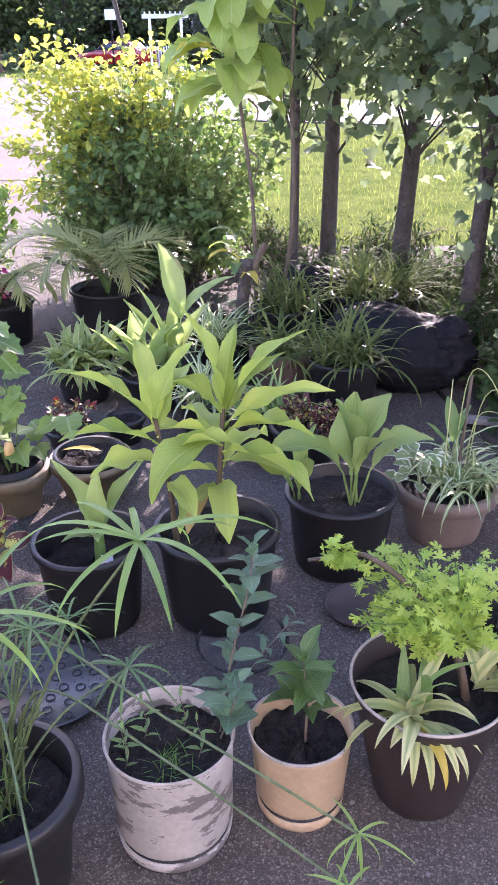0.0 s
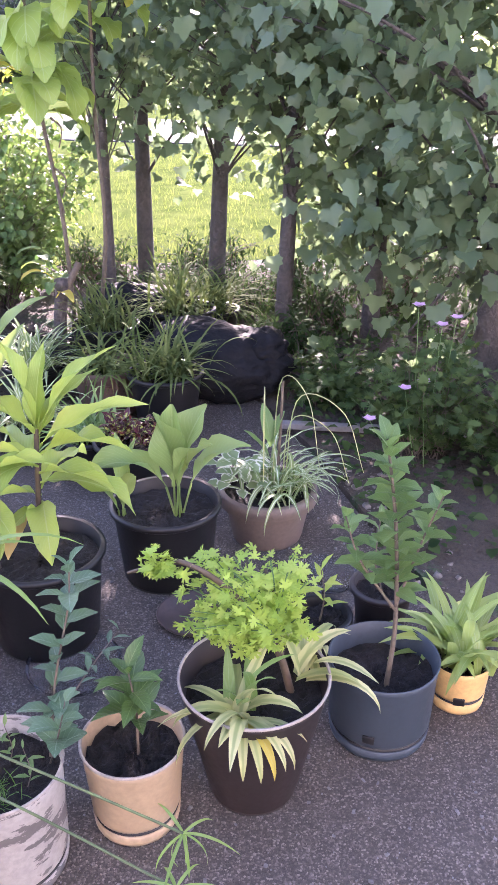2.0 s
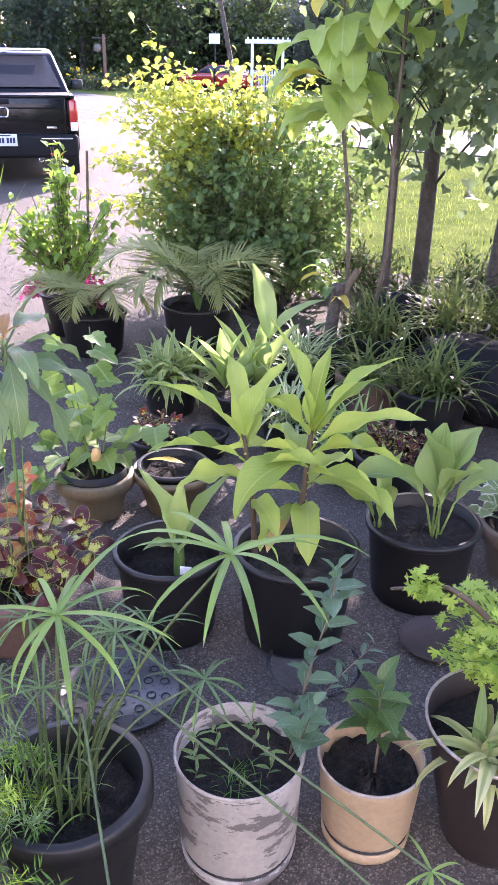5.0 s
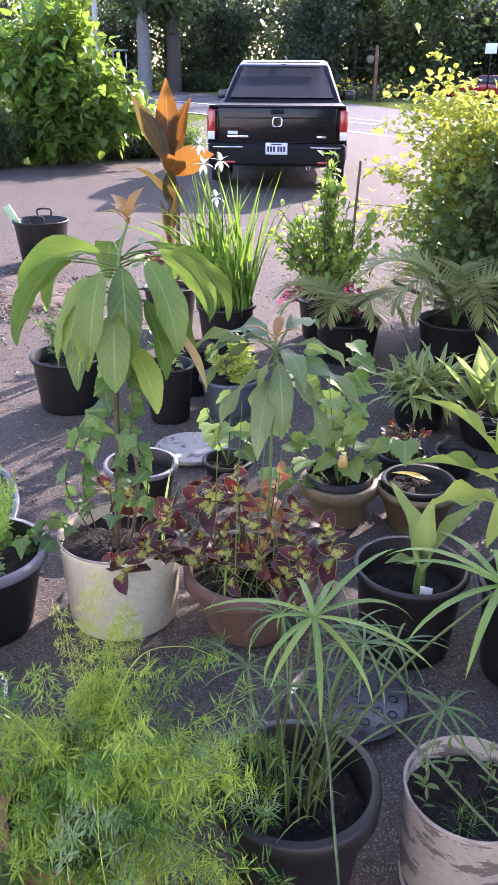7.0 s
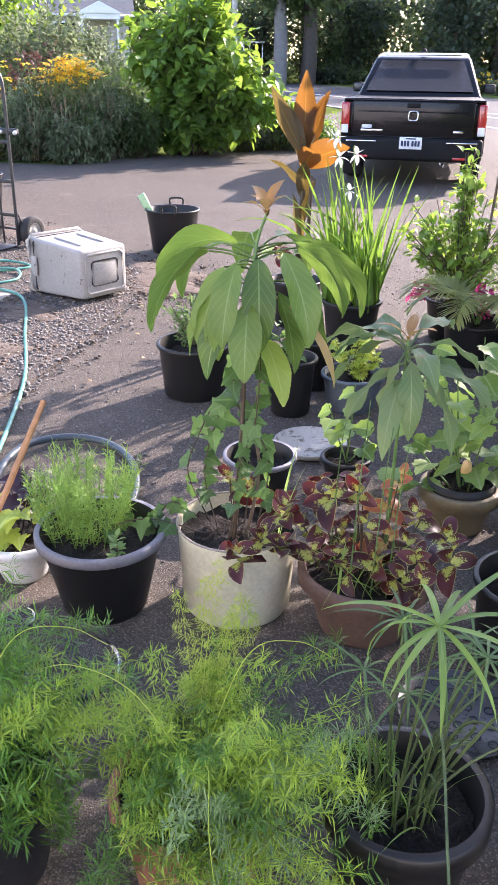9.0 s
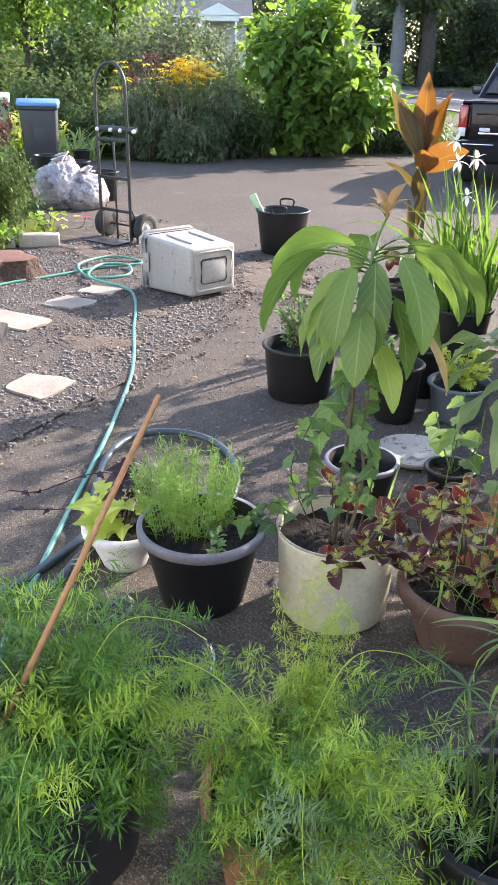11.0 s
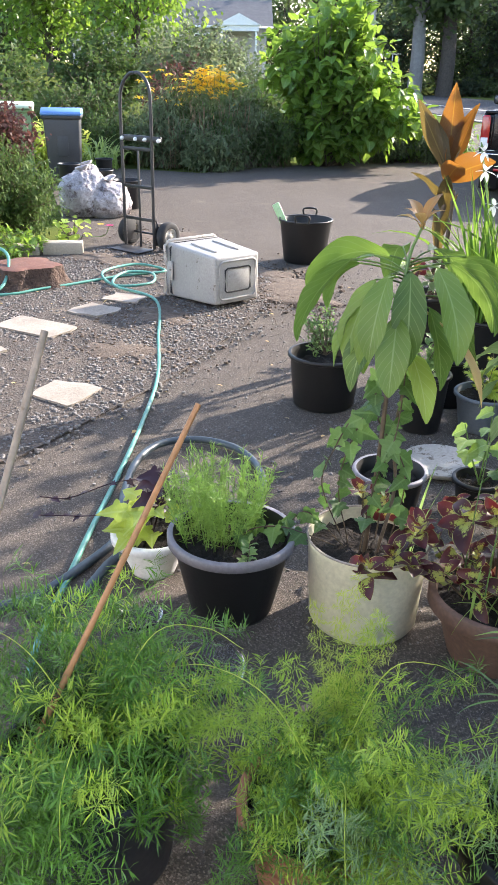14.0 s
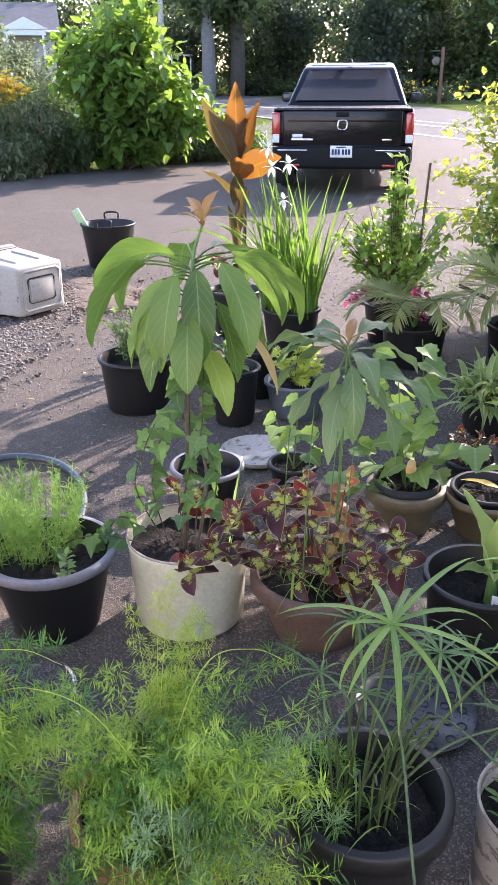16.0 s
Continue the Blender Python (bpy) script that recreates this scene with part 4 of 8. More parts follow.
P["slate"] = potted("potted_citrus", 0.73, 1.485, 0.139, 0.234, "slate blue pot with a young leafy shrub", base=0.93, mat=SLATE, rim="plain", saucer=True, soil=0.07)
P["yellow"] = potted("potted_lily", 0.975, 1.545, 0.082, 0.14, "small ochre yellow pot crowded with strap leaves", base=0.9, mat=YELLOWP, rim="plain", saucer=True, soil=0.02)
P["small"] = potted("potted_seedling", 0.66, 1.80, 0.085, 0.14, "small black pot with a bright seedling", soil=0.03)
P["purple"] = potted("nursery_pot", 0.87, 1.86, 0.09, 0.17, "dull purple-brown nursery pot", mat=BROWNP, soil=0.03)
P["var"] = potted("potted_spider_plant", 0.66, 2.475, 0.163, 0.196, "taupe pot of variegated geranium and spider plant", base=0.78, mat=TAUPE, rim="lip", soil=0.03)
P["big"] = potted("potted_aspidistra", 0.28, 2.31, 0.175, 0.268, "large black nursery pot with broad upright leaves", base=0.84, soil=0.04)
P["turm"] = potted("potted_turmeric", -0.11, 2.05, 0.178, 0.30, "large black pot with tall lime-green turmeric leaves", base=0.84, soil=0.04)
P["cannas"] = potted("potted_canna", -0.485, 2.025, 0.158, 0.278, "large black nursery pot with a short green shoot", base=0.84, soil=0.09)
P["papy"] = potted("potted_papyrus", -0.51, 1.13, 0.155, 0.30, "wide black pot of umbrella sedge with arching stems", base=0.75, rim="lip", soil=0.07)
P["fernr"] = potted("potted_asparagus_fern", -0.87, 0.93, 0.158, 0.28, "terracotta pot overflowing with feathery asparagus fern", base=0.75, mat=CLAY, rim="lip", soil=0.02)
P["fernl"] = potted("potted_asparagus_fern", -1.30, 0.71, 0.185, 0.30, "dark blue pot overflowing with feathery asparagus fern", base=0.85, mat=NAVY, rim="roll", soil=0.02)
P["cream"] = potted("potted_avocado", -1.345, 1.83, 0.188, 0.294, "cream pot with a tall avocado plant, ivy and coleus", base=0.9, mat=CREAM, rim="plain", soil=0.05)
P["coleus"] = potted("potted_coleus", -0.95, 1.93, 0.19, 0.215, "terracotta bowl of red and lime coleus", base=0.7, mat=CLAYD, rim="lip", soil=0.03)
P["rosem"] = potted("potted_rosemary", -1.69, 1.59, 0.19, 0.276, "black pot with grey rim and a bushy rosemary-like herb", base=0.7, mat=BLACK, rim="band", rim_mat=GREYP, soil=0.05)
P["bowl"] = potted("potted_sweet_potato_vine", -2.03, 1.57, 0.13, 0.155, "small white bowl with lime and purple sweet potato vine", base=0.6, mat=WHITE, rim="band", soil=0.02)
P["bucket"] = potted("black_tub", -4.70, 6.02, 0.235, 0.378, "empty black plastic tub with rope handles", "tub", "", base=0.8, rim="roll", soil=0)
P["shrub"] = potted("potted_shrub", -2.51, 3.25, 0.185, 0.276, "scuffed black pot with a small twiggy shrub", base=0.85, soil=0.07)
P["tall"] = potted("nursery_pot", -1.97, 3.30, 0.12, 0.286, "tall black nursery pot", base=0.8, soil=0.05)
P["tall2"] = potted("nursery_pot", -2.02, 3.68, 0.1, 0.26, "tall black nursery pot", base=0.8, soil=0.05)
P["bluegrey"] = potted("potted_cutting", -1.74, 3.52, 0.15, 0.184, "blue-grey pot with sparse feathery cuttings", base=0.8, mat=BLUEGREY, soil=0.03)
P["dbl"] = potted("nested_pot", -1.63, 2.44, 0.135, 0.2, "black pot inside a white-rimmed pot", base=0.8, rim="roll", rim_mat=GREYP, soil=0.06)
P["smallA"] = potted("potted_seedling", -1.39, 2.72, 0.095, 0.14, "small black pot with a leggy lobed-leaved seedling", soil=0.03)
P["ochre"] = potted("potted_hibiscus", -0.905, 2.675, 0.135, 0.17, "ochre pot holding a black pot with a leggy plant", base=0.75, mat=OCHRE, rim="lip", soil=0.02)
P["tan"] = potted("potted_bulb", -0.62, 2.765, 0.13, 0.185, "black nursery pot set in a tan pot", base=0.75, rim="roll", soil=0.03)
P["red"] = potted("potted_begonia", -0.77, 3.13, 0.103, 0.12, "small black pot with dark red leaves", soil=0.02)
P["smallB"] = potted("nursery_pot", -0.56, 3.24, 0.084, 0.11, "small black nursery pot", soil=0.02)
P["hosta"] = potted("potted_canna", -0.445, 3.69, 0.2, 0.16, "low black pot with upright green canna shoots", soil=0.03)
P["palmA"] = potted("potted_palm", -0.845, 4.70, 0.21, 0.28, "large black pot with an arching palm", base=0.85, soil=0.04)
P["palmB"] = potted("potted_palm", -1.45, 4.57, 0.19, 0.245, "black pot with a drooping palm and a flowering shrub", base=0.85, soil=0.03)
P["terr"] = potted("potted_liriope", 0.16, 3.75, 0.165, 0.24, "brown clay pot with grassy liriope leaves", mat=CLAYD, rim="lip", soil=0.03)
P["crinum"] = potted("potted_gladiolus", -2.16, 4.38, 0.17, 0.3, "black pot of tall green sword leaves with white flowers", soil=0.03)
LIPS = surface("pale_lip_edge", (0.18, 0.15, 0.12), (0.36, 0.31, 0.26), 30, 0.6, 90, 0.1, 0.001)
for key, rr, hh in (("brown", 0.172, 0.328), ("peach", 0.116, 0.228), ("white", 0.137, 0.282), ("cream", 0.188, 0.294)):
    pt = [c for c in P[key].children if c.name.startswith("pot")][0]
    part("worn_lip", lathe([(rr - 0.006, hh - 0.003), (rr - 0.004, hh + 0.0015), (rr - 0.001, hh + 0.0015), (rr + 0.0012, hh - 0.002), (rr + 0.0008, hh - 0.004)], 48, 0.004), LIPS, pt, "thin pale edge")
P["copper"] = potted("potted_bronze_canna", -2.68, 4.64, 0.17, 0.3, "black pot with a tall bronze-orange canna", soil=0.03)

# ---- plants in the pots ----
TURM = leaf_mat("turmeric_leaf", (0.15, 0.265, 0.04), (0.4, 0.5, 0.1), vein=(0.42, 0.5, 0.18), trans=0.45, freq=16, tcol=(0.75, 0.82, 0.18))
CANNAG = leaf_mat("canna_leaf", (0.13, 0.215, 0.055), (0.28, 0.37, 0.115), vein=(0.3, 0.38, 0.16), trans=0.4, freq=18)
BRONZE = leaf_mat("bronze_canna_leaf", (0.05, 0.024, 0.012), (0.17, 0.07, 0.018), vein=(0.2, 0.14, 0.03), trans=0.42, freq=26, tcol=(0.5, 0.21, 0.025))
AVO = leaf_mat("avocado_leaf", (0.04, 0.09, 0.022), (0.165, 0.265, 0.05), vein=(0.25, 0.35, 0.13), trans=0.34, freq=8, tcol=(0.3, 0.48, 0.07), blot=None)
AVODRY = leaf_mat("damaged_avocado_leaf", (0.08, 0.15, 0.055), (0.17, 0.24, 0.09), vein=(0.28, 0.33, 0.17), trans=0.35, freq=8, blot=(0.24, 0.12, 0.06))
AVORED = leaf_mat("young_avocado_leaf", (0.34, 0.12, 0.05), (0.36, 0.24, 0.07), vein=(0.4, 0.35, 0.15), trans=0.4, freq=8)
DRYLEAF = leaf_mat("dry_leaf", (0.3, 0.17, 0.07), (0.5, 0.36, 0.14), vein=(0.4, 0.3, 0.15), trans=0.3)
IVYMAT = leaf_mat("ivy_leaf", (0.035, 0.085, 0.022), (0.1, 0.19, 0.045), vein=(0.12, 0.21, 0.07), trans=0.32, freq=5)
COLEUS = leaf_mat("coleus_leaf", (0.03, 0.006, 0.009), (0.085, 0.014, 0.017), flare=(0.36, 0.4, 0.08), rim=(0.3, 0.3, 0.1), trans=0.25, tcol=(0.22, 0.02, 0.02))
BRONZED = leaf_mat("dark_bronze_canna_leaf", (0.028, 0.026, 0.017), (0.085, 0.058, 0.024), vein=(0.17, 0.14, 0.05), trans=0.3, freq=22, tcol=(0.28, 0.2, 0.04))
COLEUSB = leaf_mat("orange_coleus_leaf", (0.26, 0.06, 0.04), (0.4, 0.15, 0.07), flare=(0.5, 0.42, 0.12), rim=(0.45, 0.4, 0.15), trans=0.35)
PAPY = leaf_mat("sedge_blade", (0.09, 0.18, 0.04), (0.22, 0.34, 0.08), vein=(0.26, 0.36, 0.12), trans=0.42, freq=1, tcol=(0.5, 0.75, 0.12))
FERN = leaf_mat("asparagus_fern", (0.019, 0.063, 0.01), (0.138, 0.305, 0.043), trans=0.31, rough=0.3, tcol=(0.28, 0.55, 0.05), each=0.25)
# very dark green: the shade inside the mound is put into the colour
FERND = leaf_mat("shade_toned_fern", (0.012, 0.03, 0.008), (0.045, 0.085, 0.02), trans=0.1, rough=0.5, each=0.25)
FERNB = leaf_mat("bluish_asparagus_fern", (0.04, 0.1, 0.035), (0.24, 0.36, 0.14), trans=0.26, rough=0.32, tcol=(0.3, 0.48, 0.12), each=0.25)
FERNL = leaf_mat("lime_asparagus_fern", (0.09, 0.19, 0.018), (0.45, 0.6, 0.08), trans=0.4, rough=0.35, tcol=(0.6, 0.86, 0.09), each=0.25)
FERNY = leaf_mat("yellowing_asparagus_fern", (0.32, 0.42, 0.06), (0.52, 0.6, 0.12), trans=0.45, rough=0.5, tcol=(0.85, 0.92, 0.2))
ROSEM = leaf_mat("herb_needle", (0.14, 0.27, 0.06), (0.3, 0.44, 0.11), trans=0.45, tcol=(0.5, 0.75, 0.15))
LIME = leaf_mat("lime_leaf", (0.3, 0.42, 0.05), (0.46, 0.56, 0.1), vein=(0.5, 0.6, 0.2), trans=0.45, freq=5)
PURPLE = leaf_mat("dark_purple_leaf", (0.012, 0.004, 0.008), (0.035, 0.011, 0.018), trans=0.15)
GERAN = leaf_mat("geranium_leaf", (0.18, 0.31, 0.045), (0.36, 0.46, 0.09), trans=0.45, rough=0.6)
BROM = leaf_mat("pale_strap_leaf", (0.36, 0.39, 0.13), (0.58, 0.55, 0.26), vein=(0.2, 0.28, 0.08), trans=0.35, freq=1, vein_w=0.2)
STRAP = leaf_mat("strap_leaf", (0.1, 0.19, 0.05), (0.2, 0.3, 0.09), vein=(0.26, 0.35, 0.16), trans=0.35, freq=1)
LIRI = leaf_mat("liriope_leaf", (0.045, 0.08, 0.022), (0.13, 0.165, 0.052), trans=0.25, rough=0.8, spec=0.08)
# dark blade colour stands in for the shade between the trunks
SHADEGRASS = leaf_mat("shade_toned_grass", (0.03, 0.065, 0.02), (0.075, 0.12, 0.04), trans=0.25, rough=0.9, spec=0.05)
LILY = leaf_mat("pale_lily_leaf", (0.18, 0.27, 0.06), (0.33, 0.4, 0.12), vein=(0.36, 0.42, 0.2), trans=0.4, freq=1)
SPIDER = leaf_mat("striped_spider_leaf", (0.16, 0.25, 0.08), (0.26, 0.33, 0.13), stripe=(0.72, 0.72, 0.55), trans=0.4)
VARIEG = leaf_mat("white_edged_leaf", (0.12, 0.19, 0.07), (0.2, 0.27, 0.11), edge=(0.7, 0.68, 0.52), trans=0.35)
DARKLEAF = leaf_mat("glossy_dark_leaf", (0.035, 0.085, 0.02), (0.08, 0.15, 0.035), vein=(0.17, 0.26, 0.08), trans=0.3, rough=0.3, freq=7)
GREYG = leaf_mat("bluish_leaf", (0.045, 0.1, 0.05), (0.11, 0.19, 0.095), vein=(0.2, 0.3, 0.2), trans=0.3, rough=0.35, freq=6)
CITRUS = leaf_mat("citrus_leaf", (0.06, 0.13, 0.035), (0.15, 0.24, 0.07), vein=(0.2, 0.3, 0.12), trans=0.4, freq=7)
PALM = leaf_mat("palm_leaflet", (0.24, 0.28, 0.1), (0.42, 0.44, 0.18), trans=0.42, rough=0.35, each=0.3, tcol=(0.6, 0.62, 0.2))
GLAD = leaf_mat("sword_leaf", (0.025, 0.08, 0.016), (0.14, 0.27, 0.04), trans=0.4, tcol=(0.34, 0.56, 0.07))
BRUG = leaf_mat("pale_green_leaf", (0.22, 0.33, 0.06), (0.36, 0.45, 0.11), vein=(0.42, 0.5, 0.22), trans=0.5, freq=6, tcol=(0.6, 0.75, 0.15))
BRUGY = leaf_mat("yellowed_leaf", (0.55, 0.42, 0.06), (0.65, 0.52, 0.1), vein=(0.5, 0.5, 0.2), trans=0.5, freq=6)
WHITEPETAL = leaf_mat("white_petal", (0.75, 0.75, 0.72), (0.85, 0.85, 0.82), trans=0.3)
MAGENTA = leaf_mat("magenta_bract", (0.4, 0.02, 0.1), (0.62, 0.06, 0.2), trans=0.4)
BROWNSTEM = surface("red_brown_stem", (0.045, 0.03, 0.018), (0.1, 0.068, 0.04), 20, 0.6, 90, 0.2, 0.002)
BAMBOO = surface("bamboo", (0.4, 0.25, 0.12), (0.52, 0.35, 0.19), 12, 0.55, 60, 0.2, 0.002)
GERLEAF = lobed_template([(0, 0), (0.2, 0.02), (0.5, 0.0), (0.36, 0.16), (0.6, 0.3), (0.34, 0.34), (0.5, 0.62), (0.24, 0.5), (0.3, 0.85), (0.1, 0.62), (0, 1.0)], 0.25, 0.2)
NEEDLE = leaf_template("lance", 0.085, 2, 0.0, 25, 1)
SPINE = leaf_template("lance", 0.085, 2, 0.0, 30, 1)
CUTLEAF = lobed_template([(0, 0), (0.06, 0.12), (0.28, 0.08), (0.5, 0.0), (0.42, 0.15), (0.6, 0.2), (0.4, 0.28), (0.2, 0.3), (0.26, 0.36), (0.56, 0.48), (0.44, 0.55), (0.52, 0.7), (0.34, 0.64), (0.14, 0.5), (0.22, 0.8), (0.1, 0.8), (0, 1.0)], 0.3, 0.15)


def stuff(ob):
    return tagged(ob, kind="stuff")


def leaf(t, base, az, el, L, W, bend, mat, prof="lance", fold=0.25, wave=0.08, segs=9, across=4, roll=0.0, petiole=0.0, name="leaf", curl=1.3, lab=""):
    """One broad leaf as a part of its plant, with a stalk if wanted."""
    base = np.array(base, float)
    geos = []
    if petiole:
        a, e = radians(az), radians(el + 15)
        tip = base + petiole * np.array([math.cos(e) * math.cos(a), math.cos(e) * math.sin(a), math.sin(e)])
        geos.append(tubes(np.linspace(base, tip, 3), np.full(3, 0.0022 + L * 0.006), 5))
        base = tip
    geos.append(blades(base, az, el, L, W, bend, prof, segs, fold, wave, across, roll, curl))
    return part(name, join(geos), mat, t, lab)


def leaf_objs(t, tmpl, pos, axis, up, size, mat, name="leaf"):
    """Small leaves as parts that share one mesh."""
    me = mesh_of(*tmpl)
    me.materials.append(mat)
    for p, a, u, s in zip(pos, axis, up, np.broadcast_to(size, len(pos))):
        a = Vector(a).normalized()
        sd = a.cross(Vector(u)).normalized()
        n = sd.cross(a)
        ob = part(name, me, None, t)
        ob.matrix_basis = Matrix(((sd.x * s, a.x * s, n.x * s, p[0]), (sd.y * s, a.y * s, n.y * s, p[1]), (sd.z * s, a.z * s, n.z * s, p[2]), (0, 0, 0, 1)))


def stem(t, pts, r0, r1, mat=None, n=14, name="stem", sides=7):
    return part(name, rope(pts, r0, n, sides, r1), mat or GREENSTEM, t)


def clump(t, c, n, L, W, mat, el=(35, 85), bend=(50, 120), spread=0.04, name="leaf_clump", segs=7, prof="strap", fold=0.25, single=False, az=None):
    """Strap leaves from one crown."""
    pos = np.array(c) + np.column_stack([rng.normal(0, spread, n), rng.normal(0, spread, n), np.zeros(n)])
    a = R(0, 360, n) if az is None else R(az[0], az[1], n)
    args = (pos, a, R(*el, n), L * R(0.6, 1.1, n), W * R(0.75, 1.1, n), R(*bend, n))
    if single:
        for i in range(n):
            part("leaf", blades(*(q[i] if k else q[i:i + 1] for k, q in enumerate(args)), prof, segs, fold, 0.03, 2, R(-20, 20)), mat, t)
    else:
        stuff(part(name, blades(*args, prof, segs, fold), mat, t))


def whorl(t, hub, n, L, W, mat, tilt=(0, 0), el=(-15, 35), bend=(40, 90), name="sedge_blade"):
    for i in range(n):
        part(name, blades([hub], 360 * i / n + R(-9, 9), R(*el), L * R(0.7, 1.1), W, R(*bend), "strap", 8, 0.3), mat, t)


# turmeric: two leafy canes
t = P["turm"]
stem(t, [(-0.12, -0.02, 0.26), (-0.13, -0.03, 0.45), (-0.155, -0.05, 0.67)], 0.010, 0.007, BROWNSTEM)
stem(t, [(0.0, 0.02, 0.26), (0.01, 0.02, 0.45), (0.025, 0.03, 0.66)], 0.010, 0.007, BROWNSTEM)
for x, y, z, az, el, L, W, b in ((-0.155, -0.05, 0.66, 178, 52, 0.31, 0.075, 55), (-0.155, -0.05, 0.66, 20, 74, 0.24, 0.085, 30), (-0.155, -0.05, 0.65, 110, 66, 0.27, 0.085, 50), (-0.15, -0.05, 0.63, 60, 60, 0.24, 0.085, 55), (-0.15, -0.05, 0.61, 186, 24, 0.26, 0.085, 50), (-0.14, -0.04, 0.55, 192, 8, 0.19, 0.10, 40), (-0.14, -0.04, 0.57, -5, 30, 0.22, 0.085, 60), (-0.13, -0.03, 0.48, -60, 10, 0.16, 0.08, 60),
        (0.025, 0.03, 0.65, 150, 80, 0.34, 0.085, 38), (0.025, 0.03, 0.66, 60, 80, 0.24, 0.07, 25), (0.025, 0.03, 0.65, 8, 62, 0.33, 0.08, 42), (0.025, 0.03, 0.64, 25, 56, 0.25, 0.07, 40), (0.025, 0.03, 0.64, 182, 58, 0.24, 0.10, 75), (0.025, 0.03, 0.62, -4, 38, 0.32, 0.085, 45), (0.025, 0.03, 0.60, -18, 26, 0.26, 0.11, 55), (0.025, 0.03, 0.59, 187, 20, 0.25, 0.09, 45), (0.02, 0.02, 0.57, 225, 22, 0.30, 0.115, 100), (0.02, 0.02, 0.55, -26, 8, 0.30, 0.115, 68), (0.02, 0.02, 0.52, -8, 4, 0.26, 0.1, 60), (0.02, 0.02, 0.46, -84, 0, 0.21, 0.10, 80), (0.01, 0.02, 0.44, -128, 5, 0.19, 0.10, 75), (0.02, 0.02, 0.5, 60, 20, 0.26, 0.1, 60), (0.02, 0.02, 0.55, 120, 30, 0.26, 0.1, 60), (0.02, 0.02, 0.48, 170, 5, 0.2, 0.09, 55)):
    leaf(t, (x, y, z - 0.02), az, el, L, W * 0.84, b, TURM, "lance", fold=0.6, wave=0.4, petiole=0.02, roll=R(-22, 22), segs=12)
leaf(t, (-0.03, 0.0, 0.42), -115, -10, 0.15, 0.06, 60, DRYLEAF, lab="withered orange leaf")
# short canna shoots
t = P["cannas"]
stem(t, [(0.03, 0.0, 0.17), (0.03, 0.0, 0.26), (0.035, 0.0, 0.33)], 0.02, 0.012)
for az, el, L, W, b in ((168, 72, 0.28, 0.085, 18), (15, 64, 0.3, 0.08, 14), (80, 84, 0.22, 0.07, 8), (-80, 55, 0.14, 0.06, 60), (-150, 40, 0.12, 0.05, 60)):
    leaf(t, (0.03, 0.0, 0.27), az, el, L, W, b, CANNAG, "lance", fold=0.55, wave=0.2)
part("plant_tag", box(0.035, 0.003, 0.09, (0.06, -0.06, 0.21), 0.001), WHITE, t, "small white plastic plant label")
part("tag_print", box(0.024, 0.002, 0.05, (0.06, -0.0625, 0.205), 0.0005), REDLENS, t, "red printed patch")
# broad aspidistra-like shoots
t = P["big"]
for bx, by, az, el, L, W, b in ((0.03, -0.03, 168, 80, 0.26, 0.12, 15), (0.05, -0.02, 15, 80, 0.28, 0.13, 30), (0.03, -0.01, 80, 86, 0.27, 0.12, 10), (0.04, -0.04, -40, 74, 0.22, 0.1, 45), (0.05, -0.02, 0, 60, 0.24, 0.1, 70), (0.03, -0.03, 186, 62, 0.3, 0.1, 105), (-0.14, 0.0, 110, 86, 0.27, 0.06, 6), (-0.13, 0.01, 30, 82, 0.24, 0.065, 15), (-0.14, 0.0, -70, 74, 0.2, 0.06, 30), (-0.15, 0.0, 190, 70, 0.2, 0.06, 50)):
    leaf(t, (bx, by, 0.21), az, el, L, W, b, CANNAG, "paddle", fold=0.7, wave=0.3, petiole=0.13 if W > 0.08 else 0.04, roll=R(-25, 25), segs=12)
# spider plant and white-edged geranium
t = P["var"]
clump(t, (0.04, 0.0, 0.17), 70, 0.32, 0.018, SPIDER, (45, 88), (70, 165), 0.05, "spider_foliage")
for px_, py_, h, dx in ((0.02, 0.02, 0.42, 0.1), (0.06, 0.0, 0.36, 0.18), (-0.02, -0.02, 0.4, -0.02), (0.04, -0.03, 0.3, 0.15)):
    stem(t, [(px_, py_, 0.17), (px_ + dx * 0.2, py_ - 0.02, 0.17 + h), (px_ + dx, py_ - 0.08, 0.17 + h * 0.9), (px_ + dx * 1.4, py_ - 0.12, 0.17 + h * 0.3)], 0.0022, 0.0012, BROM, 20, "runner")
stem(t, [(0.04, 0.03, 0.16), (0.05, 0.03, 0.4), (0.055, 0.03, 0.58)], 0.006, 0.005, WOOD, 6, "cane_stake")
for i in range(46):
    a = R(0, 6.28)
    d = R(0.0, 0.09)
    p = np.array([-0.10 + d * math.cos(a), -0.03 + d * math.sin(a), 0.17 + R(0.03, 0.15)])
    leaf_objs(t, ROUND, [p], [(math.cos(a) + 0.2, math.sin(a) - 0.4, 0.1)], [(0, -0.3, 1)], R(0.042, 0.066), VARIEG)
for az, el, z in ((170, 60, 0.3), (20, 75, 0.34), (100, 70, 0.36)):
    leaf(t, (0.01, 0.02, z), az, el, 0.14, 0.05, 25, CITRUS, "oval")
# scented geranium with a bare branch, pale strap rosettes
t = P["brown"]
stem(t, [(0.085, -0.01, 0.26), (0.055, 0.0, 0.38), (0.0, 0.03, 0.48), (-0.07, 0.045, 0.555), (-0.135, 0.05, 0.605), (-0.17, 0.07, 0.60), (-0.26, 0.11, 0.56)], 0.010, 0.004, BROWNSTEM, 24, "branch")
stem(t, [(0.06, 0.0, 0.36), (0.07, 0.05, 0.45), (0.04, 0.08, 0.55)], 0.008, 0.004, WOOD, 10, "branch")
